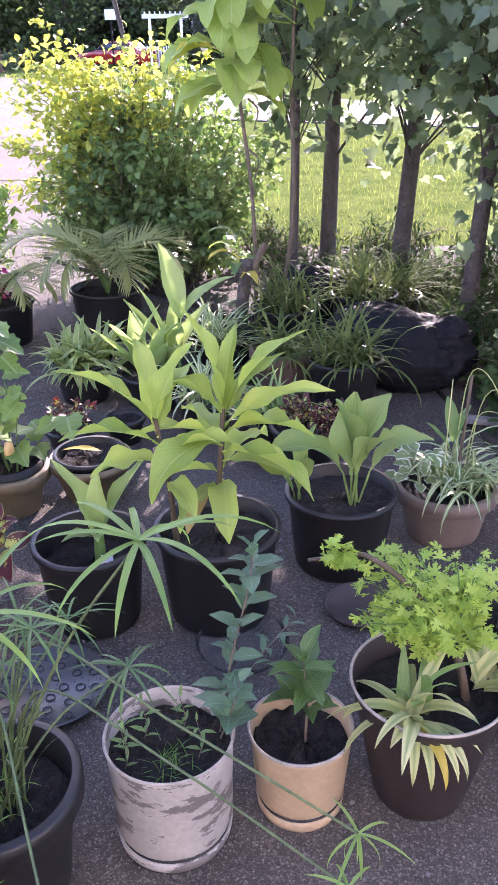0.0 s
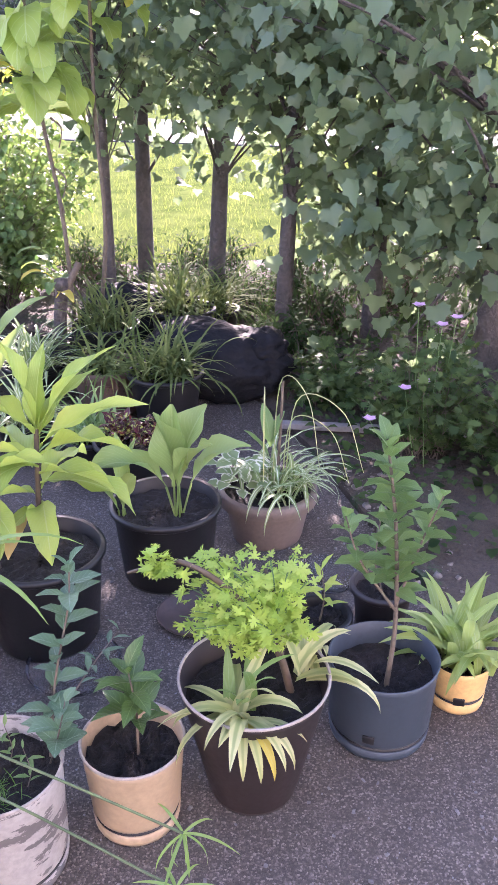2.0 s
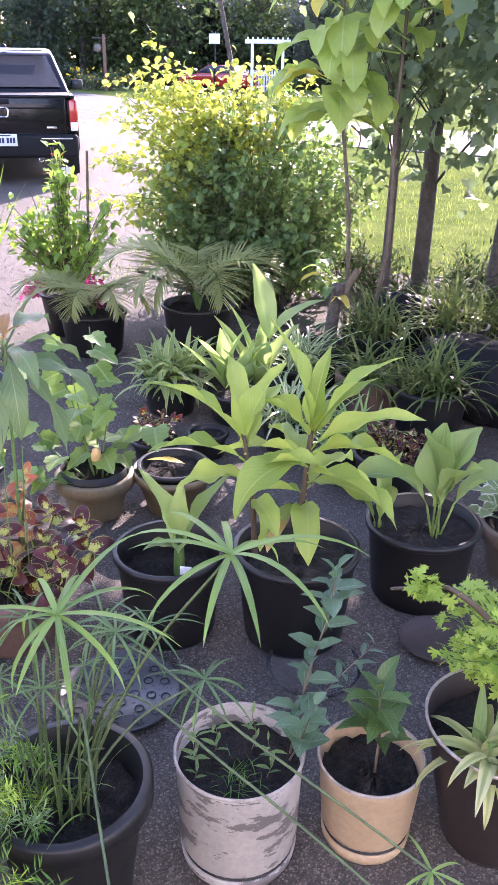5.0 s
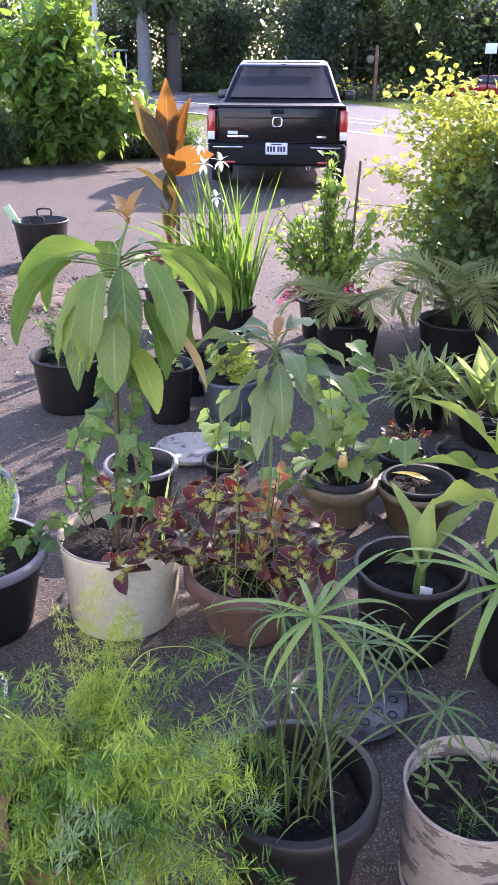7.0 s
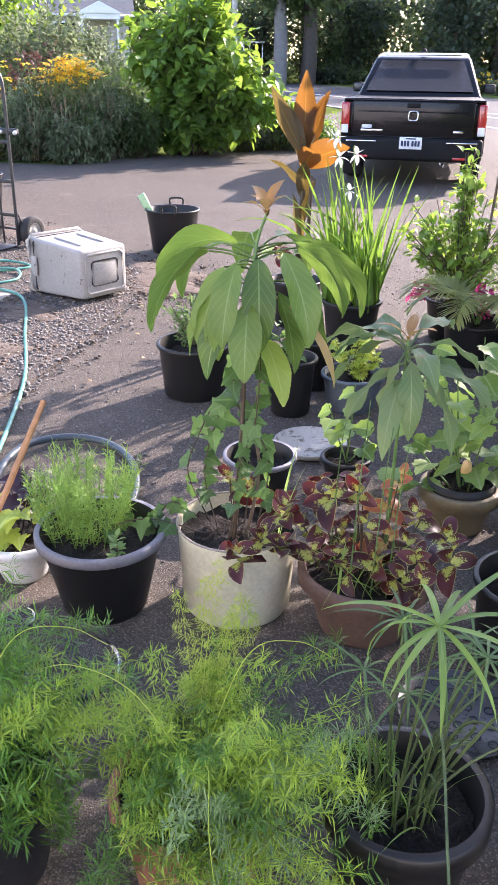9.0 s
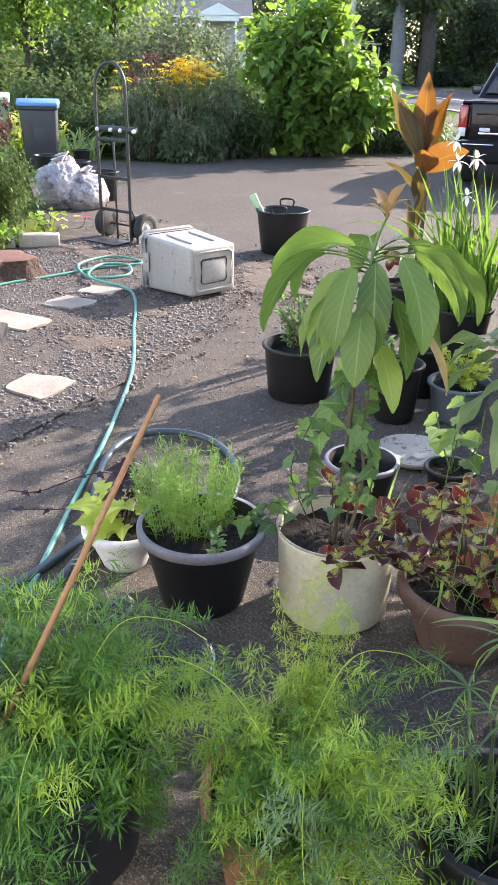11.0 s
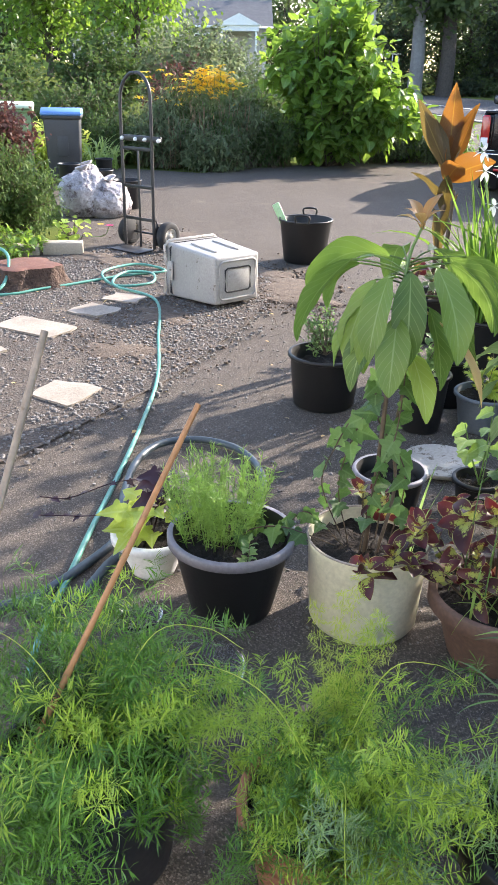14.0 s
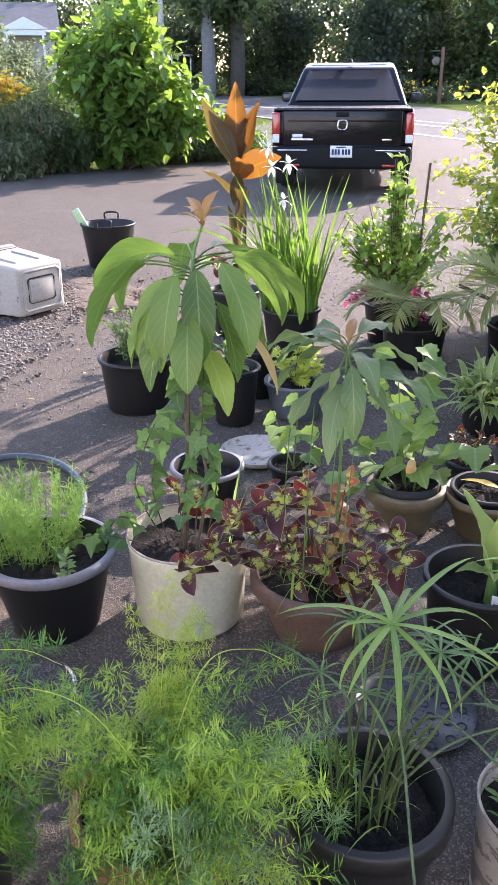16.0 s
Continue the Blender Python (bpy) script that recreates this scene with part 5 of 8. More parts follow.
ends = ball(64, (0.0, 0.06, 0.50), (0.17, 0.13, 0.12), 0.4)
tw = twigs((0.05, 0.02, 0.40), ends, 0.15, 6, 0.02)
stuff(part("stalkwork", tubes(tw, np.full(tw.shape[:2], 0.0016), 4), GREENSTEM, t))
stuff(part("lobed_foliage", leaves_on(tw, 11, CUTLEAF, 0.033, 0.4, 0.8, 0.1, 0.014, 0.6), GERAN, t))
tw = twigs((-0.2, 0.08, 0.59), ball(7, (-0.2, 0.07, 0.61), (0.07, 0.04, 0.03)), 0.1, 5, 0.01)
stuff(part("lobed_foliage", leaves_on(tw, 8, CUTLEAF, 0.032, 0.3, 0.8, 0.1, 0.008, 0.5), GERAN, t))
clump(t, (-0.045, -0.075, 0.27), 12, 0.22, 0.036, BROM, (25, 80), (60, 150), 0.012, single=True, segs=9)
clump(t, (0.115, 0.02, 0.29), 11, 0.24, 0.036, BROM, (20, 75), (50, 120), 0.015, single=True, segs=9, az=(-70, 110))
for az in (-62, -72, -84, -100, -50):
    leaf(t, (-0.045, -0.08, 0.275), az, R(30, 50), R(0.17, 0.22), 0.026, R(120, 145), BRUGY if az == -72 else BROM, "strap", name="leaf")
clump(t, (-0.03, -0.05, 0.27), 7, 0.22, 0.03, STRAP, (60, 85), (20, 60), 0.012, single=True, segs=8)


def sapling(t, path, n, size, tmpl, mat, r=0.004, z0=0.25, pairs=False, up_el=0.35, stem_mat=None):
    """A thin stem with separate leaves along it."""
    C = curve_pts(path, 30)
    part("stem", tubes(C, np.linspace(r, r * 0.45, 30), 6), stem_mat or WOOD, t)
    k = np.linspace(z0, 1, n)
    pos, ax = [], []
    for i, f in enumerate(k):
        q = C[min(29, int(f * 29))]
        a = radians(i // 2 * 90 + (180 if i % 2 else 0) + R(-15, 15)) if pairs else radians(i * 137.5 + R(-15, 15))
        e = up_el + 0.9 * (f > 0.93)
        pos.append(q)
        ax.append((math.cos(a), math.sin(a), e + R(-0.25, 0.25)))
    leaf_objs(t, tmpl, pos, ax, np.array([0, 0, 1.0]) + unit(n) * 0.2, size * R(0.7, 1.15, n) * np.where(k > 0.9, 0.75, 1), mat)


t = P["slate"]
sapling(t, [(0.0, -0.03, 0.16), (0.012, -0.02, 0.35), (0.0, 0.0, 0.6), (-0.03, 0.02, 0.82)], 54, 0.078, OVATE, CITRUS, 0.007, 0.46)
sapling(t, [(0.01, -0.02, 0.4), (0.08, 0.02, 0.55), (0.12, 0.02, 0.66)], 16, 0.065, OVATE, CITRUS, 0.004, 0.3)
sapling(t, [(0.01, -0.02, 0.38), (-0.08, 0.0, 0.52), (-0.12, 0.01, 0.64)], 16, 0.065, OVATE, CITRUS, 0.004, 0.3)
t = P["yellow"]
clump(t, (0, 0, 0.12), 56, 0.27, 0.034, LILY, (40, 88), (50, 110), 0.035, single=True, segs=8)
t = P["small"]
sapling(t, [(0, 0, 0.11), (0.01, 0.0, 0.2), (0.0, 0.01, 0.28)], 9, 0.075, LANCE, LIME, 0.003, 0.3)
t = P["purple"]
sapling(t, [(0, 0, 0.14), (-0.03, 0.0, 0.25), (-0.02, 0.01, 0.4)], 12, 0.06, OVATE, CITRUS, 0.003, 0.3)
t = P["peach"]
sapling(t, [(0.01, 0, 0.17), (0.012, 0.0, 0.3), (0.0, 0.0, 0.42)], 17, 0.098, leaf_template("lance", 0.42, 4, 0.5, 40), DARKLEAF, 0.0038, 0.35)
t = P["white"]
sapling(t, [(0.105, 0.05, 0.23), (0.13, 0.08, 0.40), (0.17, 0.13, 0.55), (0.18, 0.15, 0.64)], 30, 0.066, leaf_template("oval", 0.56, 3, 0.35, 30), GREYG, 0.0035, 0.12, True)
sapling(t, [(0.13, 0.09, 0.30), (0.2, 0.13, 0.38), (0.27, 0.15, 0.46)], 10, 0.055, leaf_template("lance", 0.3, 3, 0.4, 30), GREYG, 0.002, 0.35, True)
sapling(t, [(0.105, 0.03, 0.23), (0.13, 0.0, 0.33), (0.15, 0.02, 0.4)], 9, 0.065, leaf_template("oval", 0.6, 4, 0.35, 50), GREYG, 0.0025, 0.3)
for px_, py_ in ((-0.1, 0.0), (-0.06, 0.03), (0.06, -0.02), (0.02, 0.05), (-0.09, -0.05)):
    sapling(t, [(px_, py_, 0.225), (px_ + 0.01, py_, 0.27), (px_, py_ + 0.01, 0.32)], 8, 0.035, LANCE, CITRUS, 0.0015, 0.2, True)
clump(t, (0.0, -0.04, 0.23), 60, 0.05, 0.0025, FERN, (20, 80), (10, 60), 0.02, "weed_tuft", 2)

# umbrella sedge: many upright stems, some arching far out
SEDGESTEM = surface("sedge_stem", (0.035, 0.055, 0.018), (0.09, 0.13, 0.045), 20, 0.5, 90, 0.1, 0.001)
PAPYD = leaf_mat("dark_sedge_blade", (0.035, 0.085, 0.025), (0.1, 0.18, 0.05), vein=(0.14, 0.22, 0.08), trans=0.3, freq=1)
t = P["papy"]
clump(t, (0, 0, 0.22), 16, 0.24, 0.005, PAPY, (50, 88), (30, 110), 0.05, "sedge_foliage")
for i in range(14):
    a_ = R(0, 6.28)
    stem(t, [(0.05 * math.cos(a_), 0.05 * math.sin(a_), 0.22), (0.07 * math.cos(a_), 0.07 * math.sin(a_), 0.4), (0.11 * math.cos(a_), 0.11 * math.sin(a_), R(0.42, 0.55))], 0.0026, 0.0018, SEDGESTEM, 8)
heads = [((0.042, -0.07, 0.75), 12, 0.21, 0.0125), ((-0.05, 0.03, 0.66), 12, 0.14, 0.008), ((0.10, 0.06, 0.62), 14, 0.15, 0.008), ((0.06, 0.12, 0.6), 12, 0.13, 0.007), ((-0.1, -0.02, 0.56), 11, 0.12, 0.007), ((0.02, 0.1, 0.5), 11, 0.12, 0.007), ((0.0, -0.06, 0.58), 10, 0.12, 0.007), ((0.247, 0.17, 0.43), 13, 0.13, 0.009), ((0.33, -0.06, 0.885), 11, 0.22, 0.013), ((0.14, 0.16, 0.56), 12, 0.12, 0.007)]
for hub, n, L, W in heads:
    hub = np.array(hub)
    foot = np.array([R(-0.05, 0.05), R(-0.05, 0.05), 0.22])
    mid = foot * 0.5 + hub * 0.5 + [0, 0, 0.02 + 0.16 * np.linalg.norm(hub[:2])]
    stem(t, [foot, mid, hub], 0.0032, 0.0024, SEDGESTEM, 14)
    # narrow-bladed heads take the darker green
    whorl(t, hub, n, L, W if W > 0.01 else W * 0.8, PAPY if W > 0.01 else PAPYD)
for a, b, c in (((0.08, 0.1, 0.55), (0.38, -0.12, 0.56), (0.66, -0.28, 0.50)), ((0.1, 0.05, 0.48), (0.36, -0.14, 0.50), (0.64, -0.34, 0.46)), ((0.06, -0.05, 0.52), (0.16, -0.28, 0.50), (0.24, -0.46, 0.42))):
    stem(t, [(0.02, 0.0, 0.22), a, b, c], 0.0029, 0.0022, SEDGESTEM, 26)
whorl(t, (0.66, -0.28, 0.50), 9, 0.10, 0.006, PAPY, el=(-60, 60))
whorl(t, (0.64, -0.34, 0.46), 7, 0.09, 0.006, PAPY, el=(-70, 50))


def frond(t, base, az, el, L, bend, mat, nb=16, nodes_n=6, per=5, blen=0.075, nlen=0.022, bare=0.2, needle=None):
    """One arching feathery stem: side twigs with whorls of thin needles."""
    S = 12
    tt = np.linspace(0, 1, S)
    ang = np.radians(el - bend * tt ** 1.4)
    a = radians(az)
    D = np.column_stack([np.cos(ang) * math.cos(a), np.cos(ang) * math.sin(a), np.sin(ang)])
    C = np.array(base) + np.vstack([[0, 0, 0], np.cumsum((D[1:] + D[:-1]) / 2 * (L / (S - 1)), 0)])
    geos = [tubes(C, np.linspace(0.0012, 0.0005, S), 3)]
    k = np.clip(np.linspace(bare, 0.995, nb) + R(-0.02, 0.02, nb), 0, 0.999) * (S - 1)
    i = k.astype(int)
    p0 = C[i] * (1 - (k - i))[:, None] + C[np.minimum(i + 1, S - 1)] * (k - i)[:, None]
    sd = np.array([-math.sin(a), math.cos(a), 0.0])
    d = D[i] * 0.65 + sd * (np.where(np.arange(nb) % 2, 1, -1) * R(0.5, 1.0, nb))[:, None] + unit(nb) * 0.35
    d /= np.linalg.norm(d, axis=1, keepdims=True)
    e = p0 + d * (blen * R(0.6, 1.15, nb) * (1.1 - 0.75 * k / (S - 1)))[:, None]
    tw = twigs(p0, e, 0.05, 4, 0.004)
    geos.append(tubes(tw, np.full(tw.shape[:2], 0.0005), 3))
    N, S2, _ = tw.shape
    f = np.repeat((np.arange(nodes_n) + 0.7) / nodes_n, per)[None] * np.ones((N, 1))
    f = np.clip(f, 0, 0.999) * (S2 - 1)
    j = np.minimum(f.astype(int), S2 - 2)
    fr = (f - j)[..., None]
    r = np.arange(N)[:, None]
    q = (tw[r, j] * (1 - fr) + tw[r, j + 1] * fr).reshape(-1, 3)
    dd = (tw[r, j + 1] - tw[r, j]).reshape(-1, 3)
    dd /= np.linalg.norm(dd, axis=1, keepdims=True) + 1e-9
    w = np.cross(dd, unit(len(q)))
    w /= np.linalg.norm(w, axis=1, keepdims=True) + 1e-9
    ax = dd * R(0.0, 0.6, (len(q), 1)) + w
    geos.append(cloud(needle or NEEDLE, q, ax, np.array([0, 0, 1.0]) + unit(len(q)) * 0.5, nlen * R(0.7, 1.25, len(q))))
    return part("frond", join(geos), mat, t)


def asparagus(t, z, n, L, mats, r=0.09, away=0.0, cut=0.45, core=26, **kw):
    """A mound of fronds that arch up and fall over the rim over a dense core coloured dark for inner shade; those that
    head for the neighbour (azimuth away) stay short.
    """
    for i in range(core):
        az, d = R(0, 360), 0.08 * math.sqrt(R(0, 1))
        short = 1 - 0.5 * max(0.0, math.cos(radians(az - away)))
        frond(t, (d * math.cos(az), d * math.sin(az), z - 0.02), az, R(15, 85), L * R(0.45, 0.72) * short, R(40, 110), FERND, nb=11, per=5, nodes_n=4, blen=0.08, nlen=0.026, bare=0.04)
    for i in range(n // 2):
        az, d = R(0, 360), 0.08 * math.sqrt(R(0, 1))
        frond(t, (d * math.cos(az), d * math.sin(az), z - 0.02), az, R(55, 90), L * R(0.5, 0.85), R(30, 110), mats[rng.integers(0, len(mats))], **{**kw, "bare": 0.05})
    for i in range(n):
        az = (i * 137.5 + R(-20, 20)) % 360
        near = max(0.0, math.cos(radians(az - away))) ** 1.5
        a, d = radians(az + R(-40, 40)), r * math.sqrt(R(0, 1))
        el = 88 - 70 * R(0, 1) ** 0.8
        frond(t, (d * math.cos(a), d * math.sin(a), z), az, el, L * R(0.6, 1.12) * (1 - cut * near), R(50, 120) if el < 50 else R(35, 125), mats[rng.integers(0, len(mats))], **kw)


asparagus(P["fernr"], 0.26, 52, 0.38, (FERNL, FERNL, FERN, FERNL, FERNL, FERN), 0.09, 208, 0.85, nlen=0.028, nb=12, per=5, nodes_n=4, blen=0.075)
for az, el, L in ((112, 72, 0.5), (120, 66, 0.46), (100, 62, 0.42), (135, 68, 0.42), (90, 60, 0.38), (105, 55, 0.4)):
    frond(P["fernr"], (-0.05, 0.08, 0.27), az, el, L * 0.8, 45, FERNY, nb=18, blen=0.05, nlen=0.017)
for az in (-40, -25, -10, 5, 20, 35, 50, -55, -75, 12, -15, 28):
    frond(P["fernr"], (0.08, -0.02, 0.27), az, R(30, 72), R(0.3, 0.4), R(50, 95), (FERNB, FERNL)[int(R(0, 2))], nb=12, per=6, nodes_n=4, nlen=0.028)
asparagus(P["fernl"], 0.28, 46, 0.38, (FERN, FERN, FERN, FERNL), 0.12, 5, 0.5, nlen=0.036, nb=10, per=5, nodes_n=4, blen=0.09, needle=SPINE)
for az in (-62, -74, -86, -98, -110, -40, -50, -68, -30, -20, -55):
    frond(P["fernl"], (0.03, -0.1, 0.29), az, R(10, 40), 0.36, R(70, 100), FERN, nb=10, per=4, nodes_n=5, nlen=0.037, needle=SPINE)
    frond(P["fernr"], (0.05, -0.08, 0.27), az + 35, R(10, 40), 0.34, R(70, 100), FERNL, nb=12, per=6, nodes_n=4, nlen=0.023)
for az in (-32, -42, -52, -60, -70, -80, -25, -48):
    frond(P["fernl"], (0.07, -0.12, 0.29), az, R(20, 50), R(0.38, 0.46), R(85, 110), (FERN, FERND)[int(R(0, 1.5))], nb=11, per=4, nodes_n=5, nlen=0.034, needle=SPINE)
for az in (200, 180, 160, 220, 240, 260, 190, 65, 80, 100, 120, 140, 150, 128):
    frond(P["fernl"], (-0.04, -0.02, 0.29), az, R(30, 65), 0.44, 70, FERN, nb=11, per=4, nodes_n=5, nlen=0.037, needle=SPINE)
for az in (30, 45, 20, 60):
    frond(P["fernl"], (0.1, 0.08, 0.29), az, R(35, 60), 0.34, 75, FERNL, nb=12, per=5, nodes_n=6, nlen=0.024)
for pts in (((0, 0, 0.3), (-0.1, -0.05, 0.5), (-0.25, -0.05, 0.5), (-0.4, -0.02, 0.4)), ((0, 0, 0.3), (0.1, -0.1, 0.47), (0.17, -0.2, 0.46), (0.22, -0.25, 0.36)), ((0, 0, 0.3), (0.02, 0.15, 0.5), (0.08, 0.25, 0.5), (0.15, 0.3, 0.45))):
    stem(P["fernl"], pts, 0.0013, 0.0007, LIME, 20, "bare_runner", 5)
    stem(P["fernr"], pts, 0.0013, 0.0007, LIME, 20, "bare_runner", 5)

# avocado with ivy and coleus in the cream pot
t = P["cream"]
part("stem", rope([(0.0, -0.02, 0.23), (0.01, 0.0, 0.55), (-0.005, 0.05, 0.9), (-0.02, 0.1, 1.02)], 0.008, 22, 8, 0.006), BROWNSTEM, t)
part("green_shoot", rope([(-0.02, 0.1, 1.02), (-0.03, 0.14, 1.12), (-0.01, 0.16, 1.2)], 0.006, 10, 8, 0.004), GREENSTEM, t)
stem(t, [(0.03, 0.0, 0.23), (0.05, 0.04, 0.45), (0.02, 0.06, 0.62), (0.03, 0.1, 0.85)], 0.006, 0.004, WOOD, 18, "woody_vine")
for az, z, pt, el, L, W, b in ((235, 1.03, 0.1, -50, 0.22, 0.09, 25), (-100, 1.0, 0.09, -50, 0.22, 0.09, 25), (-60, 0.99, 0.1, -45, 0.22, 0.1, 30), (10, 1.03, 0.1, -40, 0.22, 0.09, 30), (150, 1.02, 0.1, -40, 0.22, 0.09, 30), (212, 1.13, 0.05, 22, 0.29, 0.11, 105), (205, 1.09, 0.12, -15, 0.27, 0.085, 65), (228, 1.10, 0.15, -30, 0.28, 0.085, 48), (248, 1.07, 0.10, -48, 0.25, 0.09, 30), (268, 1.09, 0.09, -42, 0.25, 0.09, 40), (-80, 1.08, 0.12, -45, 0.24, 0.095, 35), (-50, 1.10, 0.08, -42, 0.25, 0.1, 42), (-25, 1.11, 0.12, -30, 0.26, 0.1, 52), (-5, 1.13, 0.11, -10, 0.27, 0.1, 75), (18, 1.12, 0.14, -18, 0.27, 0.095, 65), (45, 1.10, 0.11, -20, 0.26, 0.09, 60), (90, 1.12, 0.1, 5, 0.25, 0.09, 75), (130, 1.12, 0.11, 0, 0.26, 0.09, 75), (170, 1.10, 0.11, -10, 0.26, 0.09, 70), (-15, 1.01, 0.10, -50, 0.23, 0.095, 30)):
    f = np.clip((z - 0.9) / 0.22, 0, 1)
    z, el = z - 0.03, el - 8
    b0 = np.array([-0.005 - 0.025 * f, 0.05 + 0.09 * f, z])
    a = radians(az + R(-6, 6))
    pt, L, W = pt * 1.1, L * 1.06 * R(0.9, 1.08), W * 1.06
    b1 = b0 + pt * np.array([math.cos(a), math.sin(a), 0.25])
    lf = part("leaf", join([blades(b1, math.degrees(a), el, L, W * 0.88, b, "oblong", 16, 0.35, 0.14, 4, (40 if 190 < az < 235 else -40 if -12 < az < 60 else 0) + R(-14, 14)), tubes(twigs(b0, [b1], 0.12, 5, 0.004), np.full((1, 5), 0.0028), 5)]), AVO, t)
leaf(t, (0.03, 0.05, 0.9), -20, -50, 0.2, 0.085, 30, BRUG, "oval", petiole=0.04, lab="pale drying leaf")
leaf(t, (0.05, 0.08, 1.0), -5, -40, 0.22, 0.04, 40, DRYLEAF, petiole=0.12, lab="dry brown leaf")
for az, el in ((30, 60), (150, 55), (-80, 50), (80, 70), (-150, 40), (200, 60)):
    leaf(t, (-0.01, 0.16, 1.19), az, el, R(0.06, 0.11), 0.034, 60, AVORED, "lance", petiole=0.02)
for k, (p0, p1, p2, p3) in enumerate((((0.06, 0.0, 0.24), (0.07, 0.06, 0.5), (-0.03, 0.02, 0.7), (0.0, 0.07, 0.88)), ((-0.06, -0.02, 0.25), (-0.12, 0.0, 0.45), (-0.06, 0.06, 0.7), (0.05, 0.05, 0.8)), ((-0.05, -0.05, 0.25), (-0.17, -0.08, 0.34), (-0.22, -0.1, 0.30), (-0.24, -0.12, 0.24)), ((-0.1, 0.0, 0.25), (-0.17, -0.02, 0.42), (-0.14, 0.0, 0.55), (-0.12, 0.03, 0.62)), ((0.0, -0.05, 0.25), (0.03, -0.04, 0.5), (0.06, 0.0, 0.65), (0.04, 0.06, 0.92)), ((-0.08, -0.06, 0.25), (-0.2, -0.16, 0.31), (-0.28, -0.22, 0.3), (-0.31, -0.26, 0.26)))):
    C = curve_pts((p0, p1, p2, p3), 20)
    part("ivy_vine", tubes(C, np.full(20, 0.0022), 5), BROWNSTEM, t)
    idx = np.arange(3, 20) if k in (0, 1, 4) else np.arange(4, 20, 2)
    az = R(0, 6.28, len(idx))
    leaf_objs(t, IVY, C[idx], np.column_stack([np.cos(az) * 0.8, np.sin(az) * 0.8, R(-0.9, 0.1, len(idx))]), np.array([0.35, -0.7, 0.6]) + unit(len(idx)) * 0.45, R(0.045, 0.082, len(idx)), IVYMAT, "ivy_leaf")


def coleus(t, c, n, size, mat, lean=(0, -0.4, 0.5)):
    """A whorled coleus tip: pairs of ovate leaves."""
    az = np.arange(n) * 1.57 + np.arange(n) // 2 * 0.7 + R(0, 6)
    e = np.linspace(-0.35, 0.9, n)
    ax = np.column_stack([np.cos(az), np.sin(az), e])
    leaf_objs(t, leaf_template("oval", 0.62, 5, 0.25, 55, 4), np.repeat([c], n, 0) + np.column_stack([np.zeros(n), np.zeros(n), np.linspace(-0.03, 0.02, n)]), ax + unit(n) * 0.3, np.repeat([lean], n, 0) + unit(n) * 0.35, size * np.linspace(1.1, 0.55, n) * R(0.75, 1.1, n), mat)


for c in ((0.15, -0.10, 0.33), (0.18, -0.02, 0.39), (0.1, -0.16, 0.29), (-0.08, 0.08, 0.38), (-0.02, 0.1, 0.36), (0.2, -0.08, 0.31), (0.13, 0.06, 0.35)):
    stem(t, [(c[0] * 0.6, c[1] * 0.6, 0.24), c], 0.003, 0.002, BROWNSTEM, 5)
    coleus(t, c, 7, 0.09, COLEUS)
leaf(t, (0.12, 0.05, 0.26), 60, 85, 0.3, 0.014, 15, STRAP, "strap")
leaf(t, (0.13, 0.04, 0.26), 30, 80, 0.26, 0.014, 15, STRAP, "strap")

# coleus bowl with a second young avocado and grass stalks
t = P["coleus"]
for i, (x, y, z) in enumerate(((-0.12, -0.06, 0.36), (-0.16, 0.04, 0.39), (-0.05, 0.05, 0.42), (0.04, 0.1, 0.47), (-0.06, -0.1, 0.31), (0.1, 0.0, 0.33), (0.16, -0.04, 0.31), (0.2, 0.05, 0.35), (0.02, 0.1, 0.38), (-0.1, 0.12, 0.44), (0.24, 0.0, 0.33), (0.12, 0.1, 0.36), (-0.19, -0.05, 0.31), (0.2, -0.12, 0.29), (-0.13, -0.02, 0.43), (-0.02, -0.02, 0.37), (0.05, -0.08, 0.28), (-0.2, 0.1, 0.37), (-0.14, -0.12, 0.27), (0.0, -0.13, 0.27), (0.13, -0.1, 0.27), (-0.08, 0.0, 0.3), (0.06, 0.03, 0.3))):
    stem(t, [(x * 0.5, y * 0.5, 0.18), (x, y, z)], 0.0035, 0.002, BROWNSTEM, 5)
    coleus(t, (x + R(-0.02, 0.02), y, z), int(R(4, 7)), R(0.07, 0.12), COLEUSB if i in (3, 8, 22) else COLEUS, (R(-0.3, 0.4), -0.4, 0.5))
stem(t, [(0.03, 0.06, 0.18), (0.03, 0.07, 0.5), (0.03, 0.09, 0.90)], 0.006, 0.004, GREENSTEM, 16)
for az, el, L, W, b in ((180, 15, 0.30, 0.07, 55), (205, -5, 0.3, 0.075, 55), (-100, -45, 0.26, 0.075, 35), (-60, -20, 0.28, 0.08, 60), (-5, 22, 0.32, 0.07, 65), (20, 5, 0.28, 0.075, 60), (80, 20, 0.26, 0.075, 60), (140, 25, 0.26, 0.07, 50), (-140, -30, 0.27, 0.08, 45), (-30, -15, 0.3, 0.08, 60), (160, 0, 0.28, 0.08, 60), (-80, 0, 0.28, 0.08, 60), (40, 10, 0.28, 0.075, 70), (-160, 10, 0.26, 0.075, 60), (-45, 15, 0.24, 0.07, 70)):
    leaf(t, (0.03, 0.09, R(0.80, 0.9)), az, el - 8 + R(-10, 10), L * R(0.72, 1.0), W * 0.85, b + 10, AVODRY, "lance", petiole=R(0.03, 0.08), wave=0.4, fold=0.1, roll=R(-30, 30))
for az in (100, 220, -20):
    leaf(t, (0.03, 0.09, 0.9), az, 45, 0.1, 0.03, 50, AVORED, "lance", petiole=0.01)
